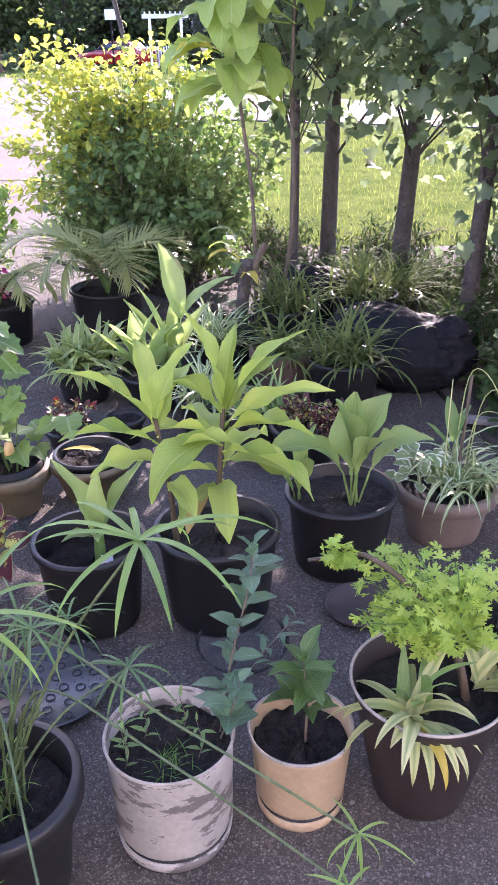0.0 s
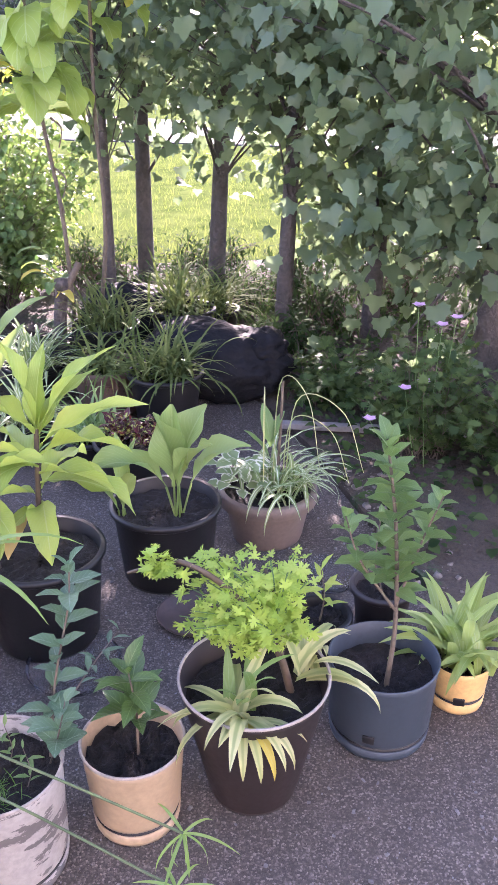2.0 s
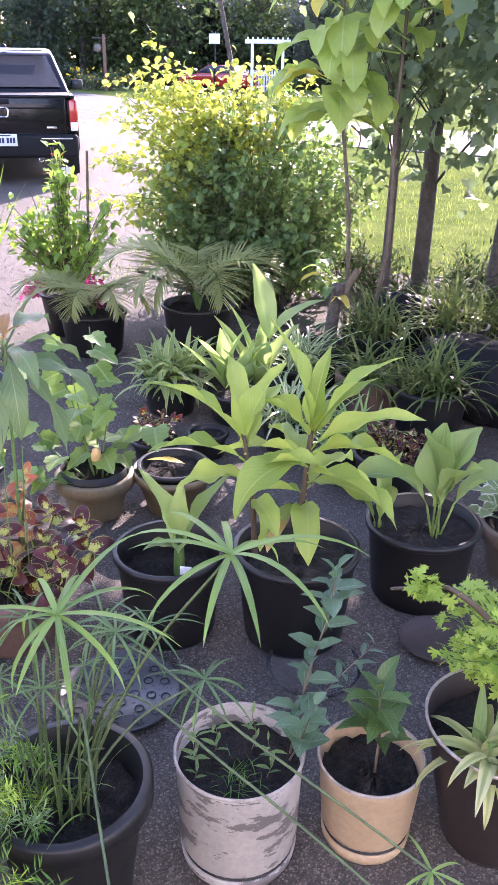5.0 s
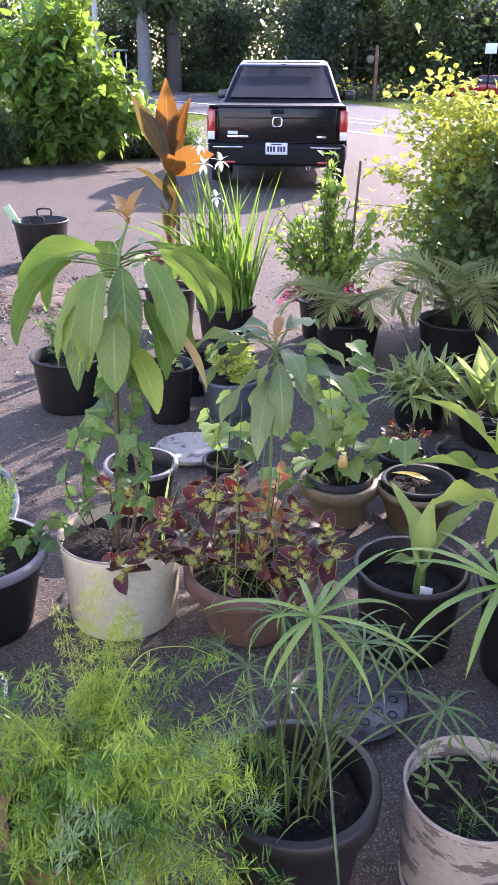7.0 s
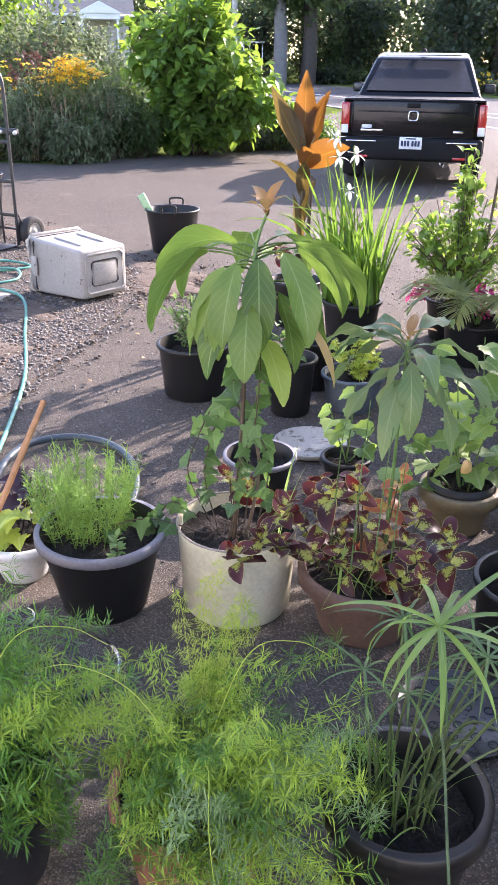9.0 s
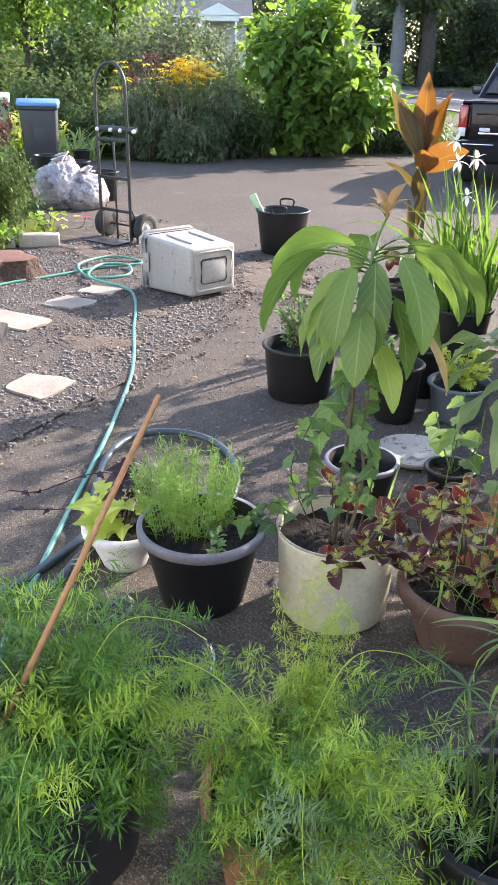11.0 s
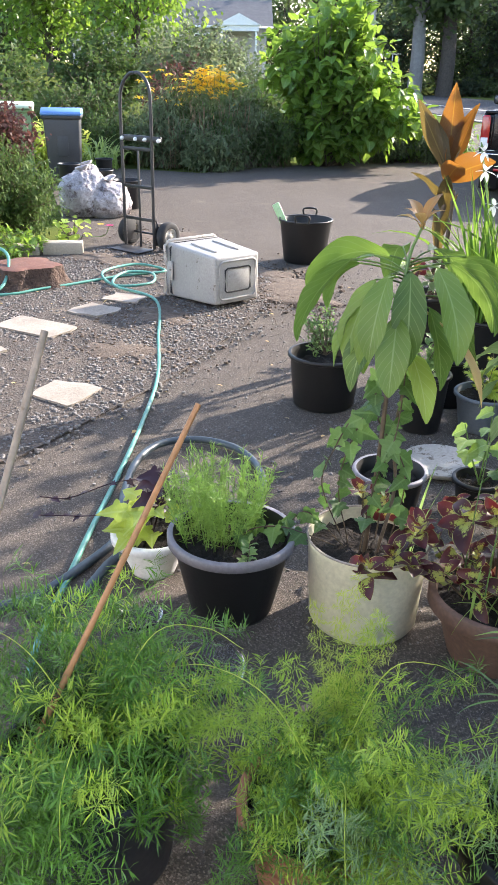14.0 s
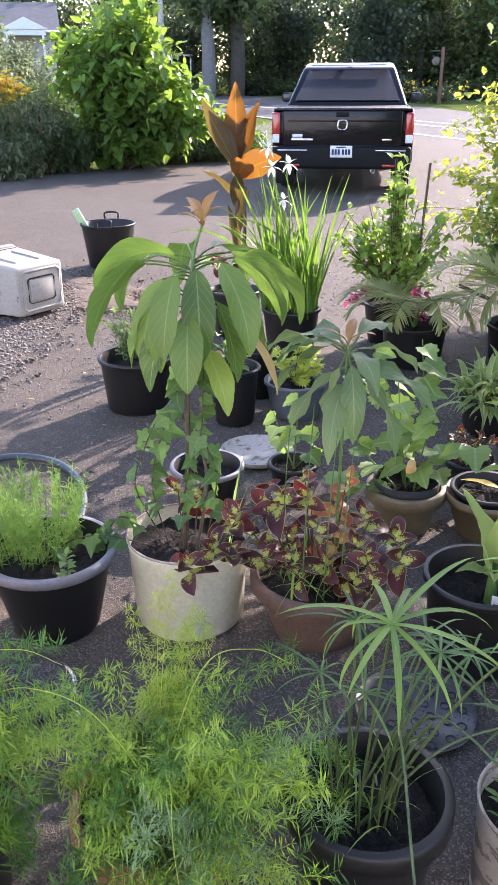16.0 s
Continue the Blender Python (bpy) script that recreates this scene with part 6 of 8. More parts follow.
for x, y, h in ((-0.1, -0.05, 0.5), (0.06, -0.1, 0.55), (0.0, -0.12, 0.62), (0.1, -0.08, 0.5)):
    stem(t, [(x, y, 0.18), (x + 0.01, y, 0.18 + h * 0.6), (x + 0.03, y - 0.02, 0.18 + h)], 0.0022, 0.0012, GREENSTEM, 8, "grass_stalk")
clump(t, (0.02, -0.06, 0.18), 22, 0.22, 0.008, PAPY, (40, 85), (20, 90), 0.08, "grass_foliage")

# herb, vine bowl, shrub
t = P["rosem"]
sprigs = []
for i in range(84):
    a, d = R(0, 6.28), 0.125 * math.sqrt(R(0, 1))
    x, y = -0.07 + d * math.cos(a), 0.01 + d * math.sin(a)
    h = R(0.15, 0.27)
    ex = np.array([[x + (x + 0.07) * 0.5 + R(-.02, .02), y + (y - 0.01) * 0.5 + R(-.02, .02), 0.23 + h]])
    tw = twigs((x, y, 0.22), ex, 0.05, 8, 0.01)
    nn = 70
    k = R(0.1, 1, nn) * 6.99
    q = tw[0][k.astype(int)] * (1 - (k % 1))[:, None] + tw[0][k.astype(int) + 1 - (k > 6.99)] * (k % 1)[:, None]
    sprigs.append(join([tubes(tw, np.full((1, 8), 0.0014), 3), cloud(NEEDLE, q, unit(nn) * 0.7 + [0, 0, 0.6], unit(nn), 0.03 * R(0.7, 1.3, nn))]))
stuff(part("herb_foliage", join(sprigs), ROSEM, t))
sapling(t, [(0.12, -0.08, 0.23), (0.16, -0.11, 0.3), (0.17, -0.12, 0.36)], 16, 0.04, OVATE, CITRUS, 0.002, 0.1, True)
t = P["bowl"]
for i in range(30):
    a, d = R(0, 6.28) if i % 2 else R(2.4, 5.4), R(0.02, 0.1)
    leaf_objs(t, IVY, [(d * math.cos(a), d * math.sin(a), 0.16 + R(0.0, 0.1))], [(math.cos(a), math.sin(a), R(-0.5, 0.4))], [(0.2, -0.5, 1)], R(0.06, 0.1), LIME)
for i in range(12):
    a, d = R(0, 6.28), R(0.0, 0.06)
    leaf_objs(t, IVY, [(0.03 + d * math.cos(a), 0.05 + d * math.sin(a), 0.26 + R(0.0, 0.12))], [(math.cos(a), math.sin(a), R(-0.5, 0.4))], [(0.2, -0.5, 1)], R(0.06, 0.09), PURPLE)
for pts in (((0, 0, 0.14), (-0.05, 0.02, 0.3), (-0.14, -0.03, 0.3), (-0.26, -0.14, 0.24), (-0.34, -0.2, 0.24)), ((0, 0, 0.14), (-0.1, -0.08, 0.2), (-0.2, -0.16, 0.2), (-0.3, -0.24, 0.2)), ((0.0, 0.0, 0.14), (0.01, 0.04, 0.28), (0.02, 0.06, 0.36)), ((0, 0, 0.14), (0.05, 0.0, 0.28), (0.06, 0.02, 0.33))):
    C = curve_pts(pts, 18)
    part("vine", tubes(C, np.full(18, 0.002), 5), PURPLE, t)
    idx = np.arange(5, 18, 2)
    az = R(0, 6.28, len(idx))
    leaf_objs(t, IVY, C[idx], np.column_stack([np.cos(az), np.sin(az), R(-0.8, 0.4, len(idx))]), np.array([0, -0.3, 1]) + unit(len(idx)) * 0.4, R(0.025, 0.05, len(idx)), PURPLE)
for key, c, r, n, tm, sz, mt in (("shrub", (-0.02, 0, 0.42), (0.15, 0.13, 0.13), 40, OVATE, 0.035, CITRUS), ("bluegrey", (0.02, 0, 0.30), (0.15, 0.1, 0.12), 22, GERLEAF, 0.05, LIME), ("tall", (0, 0, 0.4), (0.1, 0.1, 0.12), 16, OVATE, 0.05, CITRUS), ("red", (0, 0, 0.18), (0.1, 0.1, 0.06), 18, OVATE, 0.045, COLEUS)):
    t = P[key]
    ends = ball(n, c, r, 0.4)
    tw = twigs((0, 0, c[2] - r[2] - 0.03), ends, 0.1, 6, 0.02)
    stuff(part("twig_mass", tubes(tw, np.full(tw.shape[:2], 0.0018), 4), WOOD, t))
    stuff(part("foliage", leaves_on(tw, 9, tm, sz, 0.4, 0.8, 0.1, 0.012, 0.5), mt, t))

# leggy plant in the ochre pot
HIBLEAF = leaf_mat("soft_green_leaf", (0.07, 0.15, 0.035), (0.2, 0.31, 0.07), vein=(0.28, 0.38, 0.16), trans=0.42, freq=5, tcol=(0.42, 0.62, 0.1))
t = P["ochre"]
for pts in (((0, 0, 0.15), (-0.03, 0.0, 0.35), (-0.06, 0.0, 0.58)), ((0.03, 0, 0.15), (0.06, -0.02, 0.35), (0.10, -0.03, 0.5)), ((-0.04, 0, 0.15), (-0.18, -0.02, 0.3), (-0.25, 0.0, 0.42)), ((0, 0.03, 0.15), (0.02, 0.05, 0.5), (0.0, 0.06, 0.72)), ((-0.05, -0.04, 0.15), (-0.16, -0.12, 0.2), (-0.22, -0.14, 0.24)), ((0.0, 0.0, 0.15), (-0.1, 0.08, 0.45), (-0.2, 0.12, 0.66)), ((0.04, 0.02, 0.15), (0.15, 0.05, 0.3), (0.24, 0.04, 0.36)), ((-0.02, 0.04, 0.15), (-0.12, 0.14, 0.4), (-0.3, 0.2, 0.5))):
    C = curve_pts(pts, 16)
    part("stem", tubes(C, np.linspace(0.004, 0.002, 16), 6), GREENSTEM, t)
    idx = np.arange(4, 16, 2)
    az = R(0, 6.28, len(idx))
    leaf_objs(t, SHALLOW, C[idx], np.column_stack([np.cos(az), np.sin(az) - 0.3, R(-0.5, 0.3, len(idx))]), np.array([0, -0.5, 1]) + unit(len(idx)) * 0.4, R(0.07, 0.115, len(idx)), HIBLEAF)
t = P["smallA"]
for pts in (((0, 0, 0.1), (0.02, -0.02, 0.28), (0.03, -0.03, 0.47)), ((0.01, 0, 0.1), (-0.04, -0.02, 0.24), (-0.07, -0.04, 0.36)), ((0.0, 0.02, 0.1), (0.08, 0.0, 0.22), (0.11, -0.02, 0.3))):
    C = curve_pts(pts, 12)
    part("stem", tubes(C, np.linspace(0.004, 0.002, 12), 6), GREENSTEM, t)
    idx = np.arange(4, 12, 2)
    az = R(0, 6.28, len(idx))
    leaf_objs(t, SHALLOW, C[idx], np.column_stack([np.cos(az), np.sin(az) - 0.3, R(-0.5, 0.2, len(idx))]), np.array([0, -0.6, 0.9]) + unit(len(idx)) * 0.4, R(0.06, 0.1, len(idx)), HIBLEAF)
t = P["ochre"]
part("seed_pod", move(lathe([(0.001, 0), (0.016, 0.01), (0.02, 0.035), (0.015, 0.065), (0.002, 0.075)], 14), pose(0.02, -0.03, 0.22, 8, 5, 0)), YELLOWP, t, "ripe yellow seed pod")
part("inner_pot", lathe([(0.118, 0.16), (0.121, 0.20), (0.124, 0.2), (0.121, 0.15)], 40), BLACK, t)
t = P["tan"]
part("outer_pot", lathe([(0.10, 0.0), (0.143, 0.135), (0.158, 0.14), (0.158, 0.165), (0.148, 0.168), (0.138, 0.14)], 40), OCHRE, t, "tan outer pot")
part("plant_tag", box(0.022, 0.003, 0.035, (0.0, -0.118, 0.165), 0.001), WHITE, t, "white label")
leaf(t, (0.05, -0.03, 0.2), 170, 10, 0.16, 0.035, 30, BRUGY)

# green shoots and grassy pots farther back
t = P["hosta"]
for cx, cy, ph, L in ((-0.1, 0, 0, 0.36), (0.06, 0.02, 60, 0.42), (-0.02, -0.06, 200, 0.3)):
    for i in range(6):
        leaf(t, (cx, cy, 0.14), ph + i * 115, 84 - i * 6, L * R(0.75, 1.1), 0.09, R(8, 45), CANNAG, "lance", fold=0.45)
stem(t, [(0.09, 0.02, 0.14), (0.1, 0.02, 0.4)], 0.01, 0.006)
leaf(t, (0.1, 0.02, 0.4), 130, 75, 0.36, 0.12, 18, CANNAG, "lance", fold=0.45)
leaf(t, (0.1, 0.02, 0.38), 10, 55, 0.34, 0.13, 40, CANNAG, "lance", fold=0.35)


def grassy(name, x, y, Rr, H, n, L, W, mat, label, pm=None, el=(25, 85), bend=(40, 120)):
    t = potted(name, x, y, Rr, H, label, soil=0.03, mat=pm or BLACK)
    clump(t, (0, 0, H - 0.03), n, L, W, mat, el, bend, Rr * 0.4, "grassy_foliage")
    return t


PALESTRAP = leaf_mat("pale_striped_leaf", (0.13, 0.21, 0.05), (0.28, 0.35, 0.11), edge=(0.46, 0.48, 0.22), trans=0.4)
clump(P["terr"], (0, 0, 0.21), 120, 0.38, 0.014, LIRI, (10, 85), (60, 150), 0.06, "grassy_foliage")
grassy("potted_dracaena", -0.82, 3.72, 0.14, 0.2, 190, 0.26, 0.032, PALESTRAP, "black pot of narrow striped leaves", el=(10, 85))
grassy("potted_spider_plant", -0.22, 3.35, 0.12, 0.16, 70, 0.32, 0.018, SPIDER, "black pot of white-striped spider plant")
grassy("potted_spider_plant", -0.2, 3.95, 0.14, 0.2, 80, 0.36, 0.02, SPIDER, "black pot of white-striped spider plant")
grassy("potted_liriope", 0.42, 3.55, 0.17, 0.26, 150, 0.36, 0.015, LIRI, "black pot crowded with dark grassy leaves")
grassy("potted_liriope", 0.62, 4.45, 0.18, 0.3, 130, 0.45, 0.015, LIRI, "black pot crowded with dark grassy leaves")
grassy("potted_liriope", 0.18, 4.3, 0.18, 0.28, 110, 0.38, 0.014, LIRI, "black pot crowded with dark grassy leaves")
grassy("potted_liriope", 0.05, 3.1, 0.13, 0.18, 70, 0.28, 0.016, STRAP, "small black pot of grassy leaves")
grassy("potted_grass", 0.85, 4.75, 0.15, 0.2, 110, 0.5, 0.012, LIRI, "black pot of long grassy leaves")
t = potted("potted_begonia", 0.2, 2.95, 0.13, 0.2, "black pot of small dark red leaves", soil=0.02)
tw = twigs((0, 0, 0.18), ball(30, (0, 0, 0.26), (0.16, 0.14, 0.08), 0.4), 0.1, 6, 0.02)
stuff(part("foliage", leaves_on(tw, 8, OVATE, 0.045, 0.4, 0.8, 0.1, 0.012, 0.5), COLEUS, t))

# pruned stump with side shoot, leafy shoots round it
t = potted("pruned_stump", -0.06, 4.25, 0.17, 0.2, "thick pruned stump with a cut side branch in a black pot", soil=0.02)
part("trunk", rope([(0, 0, 0.16), (0.01, 0, 0.33), (0.03, 0, 0.47), (0.035, 0.0, 0.53)], 0.036, 14, 10, 0.034), BARK, t)
part("knot", move(lathe([(0.001, -0.04), (0.03, -0.03), (0.04, 0.0), (0.034, 0.03), (0.001, 0.04)], 12), pose(0.032, -0.005, 0.51)), BARK, t)
part("branch", rope([(0.03, 0, 0.44), (0.08, 0, 0.53), (0.13, 0, 0.62)], 0.02, 8, 8, 0.017), WOOD, t)
for az, z, m in ((200, 0.55, BRUGY), (160, 0.58, BRUG), (-60, 0.45, BRUGY), (-100, 0.5, IVYMAT), (30, 0.5, IVYMAT), (180, 0.66, IVYMAT), (120, 0.6, IVYMAT)):
    leaf(t, (0.0, -0.02, z), az, 25, 0.15, 0.055, 80, m, "oval", petiole=0.05)

# tall pale-leaved shrub leaning over the pots
t = thing("tall_shrub", 0.02, 4.45, 0.0, "tall thin shrub with large pale green and yellow leaves", "shrub")
for pts in (((0, 0, 0), (-0.0, 0, 0.5), (-0.02, 0, 0.9), (-0.07, 0.0, 1.3), (-0.10, 0, 1.75), (-0.1, 0, 2.2)), ((0.1, 0.05, 0), (0.2, 0, 0.7), (0.19, 0, 1.3), (0.2, 0, 1.8), (0.2, 0, 2.2))):
    stem(t, pts, 0.013, 0.007, WOOD, 22)
for i in range(42):
    x, z0, z1 = (-0.10, 1.32, 2.1) if i % 3 else (0.2, 1.62, 2.1)
    z = z0 + (z1 - z0) * R(0, 1)
    L = R(0.24, 0.35)
    leaf(t, (x + R(-0.03, 0.03), R(-0.03, 0.03), z), R(-175, -5) if i % 5 else R(0, 360), R(-10, 20), L, L * R(0.5, 0.62), R(75, 105), BRUGY if i in (7, 20, 33) else BRUG, "oval", petiole=R(0.05, 0.14), wave=0.22, roll=R(-25, 25), segs=8)
for z, s_ in ((1.06, 0.05), (0.98, -0.05), (1.3, 0.05)):
    stem(t, [(-0.03, 0, z), (0.02 * s_ * 20, -0.02, z - 0.05), (0.0, -0.03, z - 0.14)], 0.006, 0.003, WOOD, 8, "twig")


def palm(t, base, az, el, L, bend, mat, n=34, ll=0.22):
    S = 14
    tt = np.linspace(0, 1, S)
    ang = np.radians(el - bend * tt ** 1.5)
    a = radians(az)
    D = np.column_stack([np.cos(ang) * math.cos(a), np.cos(ang) * math.sin(a), np.sin(ang)])
    C = np.array(base) + np.vstack([[0, 0, 0], np.cumsum((D[1:] + D[:-1]) / 2 * (L / (S - 1)), 0)])
    f = part("frond", rope(C, 0.006, 16, 6, 0.0015), GREENSTEM, t)
    k = np.linspace(0.2, 0.99, n) * (S - 1)
    i = k.astype(int)
    p = C[i] + (C[np.minimum(i + 1, S - 1)] - C[i]) * (k - i)[:, None]
    ln = ll * np.sin(np.pi * np.linspace(0.2, 0.96, n) ** 0.8) ** 0.6
    side = np.array([-math.sin(a), math.cos(a), 0.0])
    for s in (-1, 1):
        fw = np.radians(np.linspace(82, 30, n) + R(-4, 4, n))[:, None]
        d = D[i] * np.cos(fw) + s * side * np.sin(fw) + np.cross(D[i], side) * 0.12
        part("leaflet_fan", blades(p, np.degrees(np.arctan2(d[:, 1], d[:, 0])), np.degrees(np.arcsin(np.clip(d[:, 2] / np.linalg.norm(d, axis=1), -1, 1))), ln, 0.0125, R(6, 28, n), "strap", 5, 0.3), mat, f)


for az, el, L, b in ((200, 80, 0.8, 130), (172, 74, 0.76, 120), (-118, 87, 0.68, 178), (-62, 86, 0.7, 168), (-25, 82, 0.76, 150), (232, 82, 0.72, 155), (100, 80, 0.6, 125), (20, 78, 0.66, 130)):
    palm(P["palmA"], (0, 0, 0.22), az, el, L, b, PALM, 36, 0.3)
for az, el, L, b in ((-50, 80, 0.56, 165), (-95, 82, 0.5, 168), (182, 66, 0.58, 125), (150, 58, 0.5, 100), (215, 68, 0.54, 135), (-20, 74, 0.56, 150)):
    palm(P["palmB"], (0, 0, 0.2), az, el, L, b, PALM, 38, 0.21)
t = potted("potted_bougainvillea", -1.70, 4.92, 0.18, 0.26, "black pot with a lime-leaved shrub and magenta flowers", soil=0.03)
tw = twigs((0, 0, 0.24), np.vstack([ball(50, (0.0, 0, 0.62), (0.33, 0.22, 0.36), 0.35), ball(16, (0.0, 0, 1.0), (0.1, 0.1, 0.18), 0.2), ball(12, (-0.3, -0.05, 0.7), (0.14, 0.1, 0.16), 0.2)]), 0.15, 7, 0.04)
stuff(part("twig_mass", tubes(tw, np.full(tw.shape[:2], 0.0025), 4), WOOD, t))
stuff(part("foliage", leaves_on(tw, 12, OVATE, 0.08, 0.4, 0.95, 0.35, 0.02, 0.4), leaf_mat("bright_shrub_leaf", (0.07, 0.16, 0.03), (0.26, 0.4, 0.075), vein=(0.36, 0.46, 0.16), trans=0.45, freq=6, tcol=(0.5, 0.72, 0.1)), t))
for x, y, z in ((0.22, -0.2, 0.36), (0.26, -0.12, 0.30), (-0.1, -0.25, 0.34), (0.24, -0.2, 0.26), (-0.2, -0.2, 0.3)):
    tw = twigs((x * 0.8, y * 0.8, z), ball(6, (x, y, z), (0.05, 0.05, 0.07)), 0.1, 5, 0.01)
    stuff(part("bract_spray", leaves_on(tw, 7, OVATE, 0.045, 0.2, 0.8, 0.3, 0.012, 0.7), MAGENTA, t))
stem(t, [(0.13, 0.0, 0.2), (0.15, 0, 0.7), (0.17, 0, 1.1)], 0.008, 0.008, WOOD, 6, "cane_stake")

# gladiolus-like swords with white flowers, bronze canna
t = P["crinum"]
for i in range(110):
    x, y = R(-.16, .15), R(-.1, .1)
    a = R(0, 360) if i % 3 else R(150, 260)
    part("leaf", blades((x, y, 0.26), a, R(76, 90), R(0.4, 0.9), R(0.014, 0.027), R(4, 30) if i % 6 else R(60, 110), "strap", 8, 0.4, 0.0, 2, R(-60, 60)), GLAD, t)
for x, y, z in ((-0.15, -0.02, 1.2), (-0.12, -0.03, 1.1), (-0.02, -0.02, 1.12), (-0.06, 0.0, 0.92)):
    hub = np.array([x, y, z])
    stem(t, [(x * 0.3, y, 0.26), (x * 0.55, y, z * 0.75), hub + [-0.02, 0, 0.03], hub], 0.004, 0.003)
    ph = np.arange(6) * 1.047 + R(0, 1)
    part("flower", blades(np.repeat([hub], 6, 0), -62 + 75 * np.cos(ph), 62 * np.sin(ph), 0.062, 0.026, 25, "lance", 4, 0.2), WHITEPETAL, t, "white star-shaped flower")
t = P["copper"]
part("stem", rope([(0, 0, 0.26), (0.02, 0, 0.7), (0.03, 0, 1.1)], 0.024, 12, 8, 0.014), BROWNSTEM, t)
part("stem", rope([(0.06, -0.03, 0.26), (0.09, -0.04, 0.6), (0.1, -0.04, 0.95)], 0.018, 12, 8, 0.01), BROWNSTEM, t)
for z, az, el, L, W, b, ro, m in ((1.08, -66, 87, 0.46, 0.145, 4, 8, BRONZE), (1.06, 212, 60, 0.44, 0.13, -4, 62, BRONZED), (1.02, 206, 70, 0.4, 0.13, 4, 48, BRONZED), (1.06, 120, 80, 0.4, 0.14, 8, 0, BRONZED), (1.06, 42, 74, 0.4, 0.13, 14, -62, BRONZE), (1.04, 26, 66, 0.4, 0.1, -14, -55, BRONZE), (1.0, 22, 34, 0.3, 0.18, 26, -72, BRONZE), (0.98, -40, 50, 0.24, 0.15, 45, -30, BRONZE), (0.84, 216, 60, 0.3, 0.08, 40, 30, BRONZED), (0.8, -60, 74, 0.3, 0.09, 40, 0, BRONZED), (0.62, -20, 76, 0.34, 0.08, 15, 0, BRONZED), (0.5, -100, 80, 0.36, 0.08, 12, 0, BRONZED)):
    leaf(t, (0.02, 0.0, z), az, el, L, W, b, m, "lance", fold=0.3, wave=0.12, segs=12, roll=ro)
for i in range(8):
    coleus(t, (R(-.14, .14), R(-.16, .05), 0.46 + R(-.1, .08)), 7, 0.09, COLEUS if i % 2 else VARIEG)

# ---- trays and saucers on the ground ----
CLEAR, _nt2, _b2 = nodes("clear_plastic")
_b2.inputs["Base Color"].default_value, _b2.inputs["Roughness"].default_value = (0.86, 0.85, 0.83, 1), 0.12
_b2.inputs["Transmission Weight"].default_value, _b2.inputs["IOR"].default_value = 0.97, 1.12
PALEGREY = surface("dirty_pale_plastic", (0.36, 0.33, 0.29), (0.48, 0.44, 0.38), 7, 0.6, 70, 0.1, 0.002, spot=(0.16, 0.13, 0.1), spot_at=0.55, spot_scale=14)
BROWNDISH = surface("brown_saucer_plastic", (0.045, 0.03, 0.024), (0.08, 0.055, 0.045), 6, 0.5, 70, 0.1, 0.002, spot=(0.14, 0.11, 0.09), spot_at=0.6)


def saucer(x, y, r, h, mat, label, z=0.001):
    ob = part("plant_saucer", lathe([(0.001, 0.004), (r * 0.55, 0.004), (r * 0.6, 0.007), (r * 0.86, 0.005), (r * 0.9, 0.008), (r, h), (r - 0.004, h + 0.001), (r * 0.88, 0.012), (0.001, 0.009)], 48), mat)
    ob.location = (x, y, z)
    return tagged(ob, label, "saucer", "saucers on the driveway")


saucer(-1.68, 2.97, 0.166, 0.035, PALEGREY, "dirty pale grey plant saucer lying on the asphalt")
saucer(-0.04, 1.86, 0.135, 0.03, CLEAR, "clear plastic plant saucer on the asphalt")
saucer(0.32, 2.03, 0.11, 0.025, BROWNDISH, "brown plant saucer on the asphalt")
saucer(0.79, 2.15, 0.105, 0.03, CLEAR, "clear plastic plant saucer on the asphalt")
saucer(-1.86, 1.33, 0.085, 0.025, CLEAR, "clear plastic plant saucer on the asphalt")
saucer(-1.54, 1.27, 0.14, 0.03, CLEAR, "clear plastic plant saucer under the fern")
saucer(-1.12, 1.22, 0.13, 0.03, CLEAR, "clear plastic plant saucer under the fern")

# cut-off pot bottom with drain holes
t = thing("perforated_tray", -0.56, 1.69, 0.0, "round grey tray with rows of drain holes", "tray")
hole = []
for rr, k in ((0.04, 5), (0.085, 9), (0.125, 13)):
    for i in range(k):
        hole.append((rr * math.cos(i * 6.283 / k), rr * math.sin(i * 6.283 / k)))
part("plate", lathe([(0.001, 0.012), (0.15, 0.012), (0.158, 0.02), (0.164, 0.03), (0.16, 0.031), (0.15, 0.018), (0.001, 0.017)], 48), surface("grey_tray", (0.03, 0.029, 0.028), (0.055, 0.052, 0.05), 6, 0.3, 70, 0.1, 0.002), t)
me = mesh_of(*lathe([(0.001, 0.0), (0.009, 0.0), (0.0125, 0.004), (0.0135, 0.002)], 14))
me.materials.append(BLACK)
for hx, hy in hole:
    o = part("drain_hole", me, None, t)
    o.location = (hx, hy, 0.0165)

for key, a, z in (("slate", -122, 0.075), ("yellow", -112, 0.05)):
    pt = [c for c in P[key].children if c.name.startswith("pot")][0]
    rr = {"slate": 0.1325, "yellow": 0.0765}[key]
    part("overflow_slot", move(box(0.03, 0.006, 0.022, (0, 0, 0), 0.002), pose(rr * math.cos(radians(a)), rr * math.sin(radians(a)), z, 0, 0, a + 90)), BLACK, pt, "dark overflow slot")

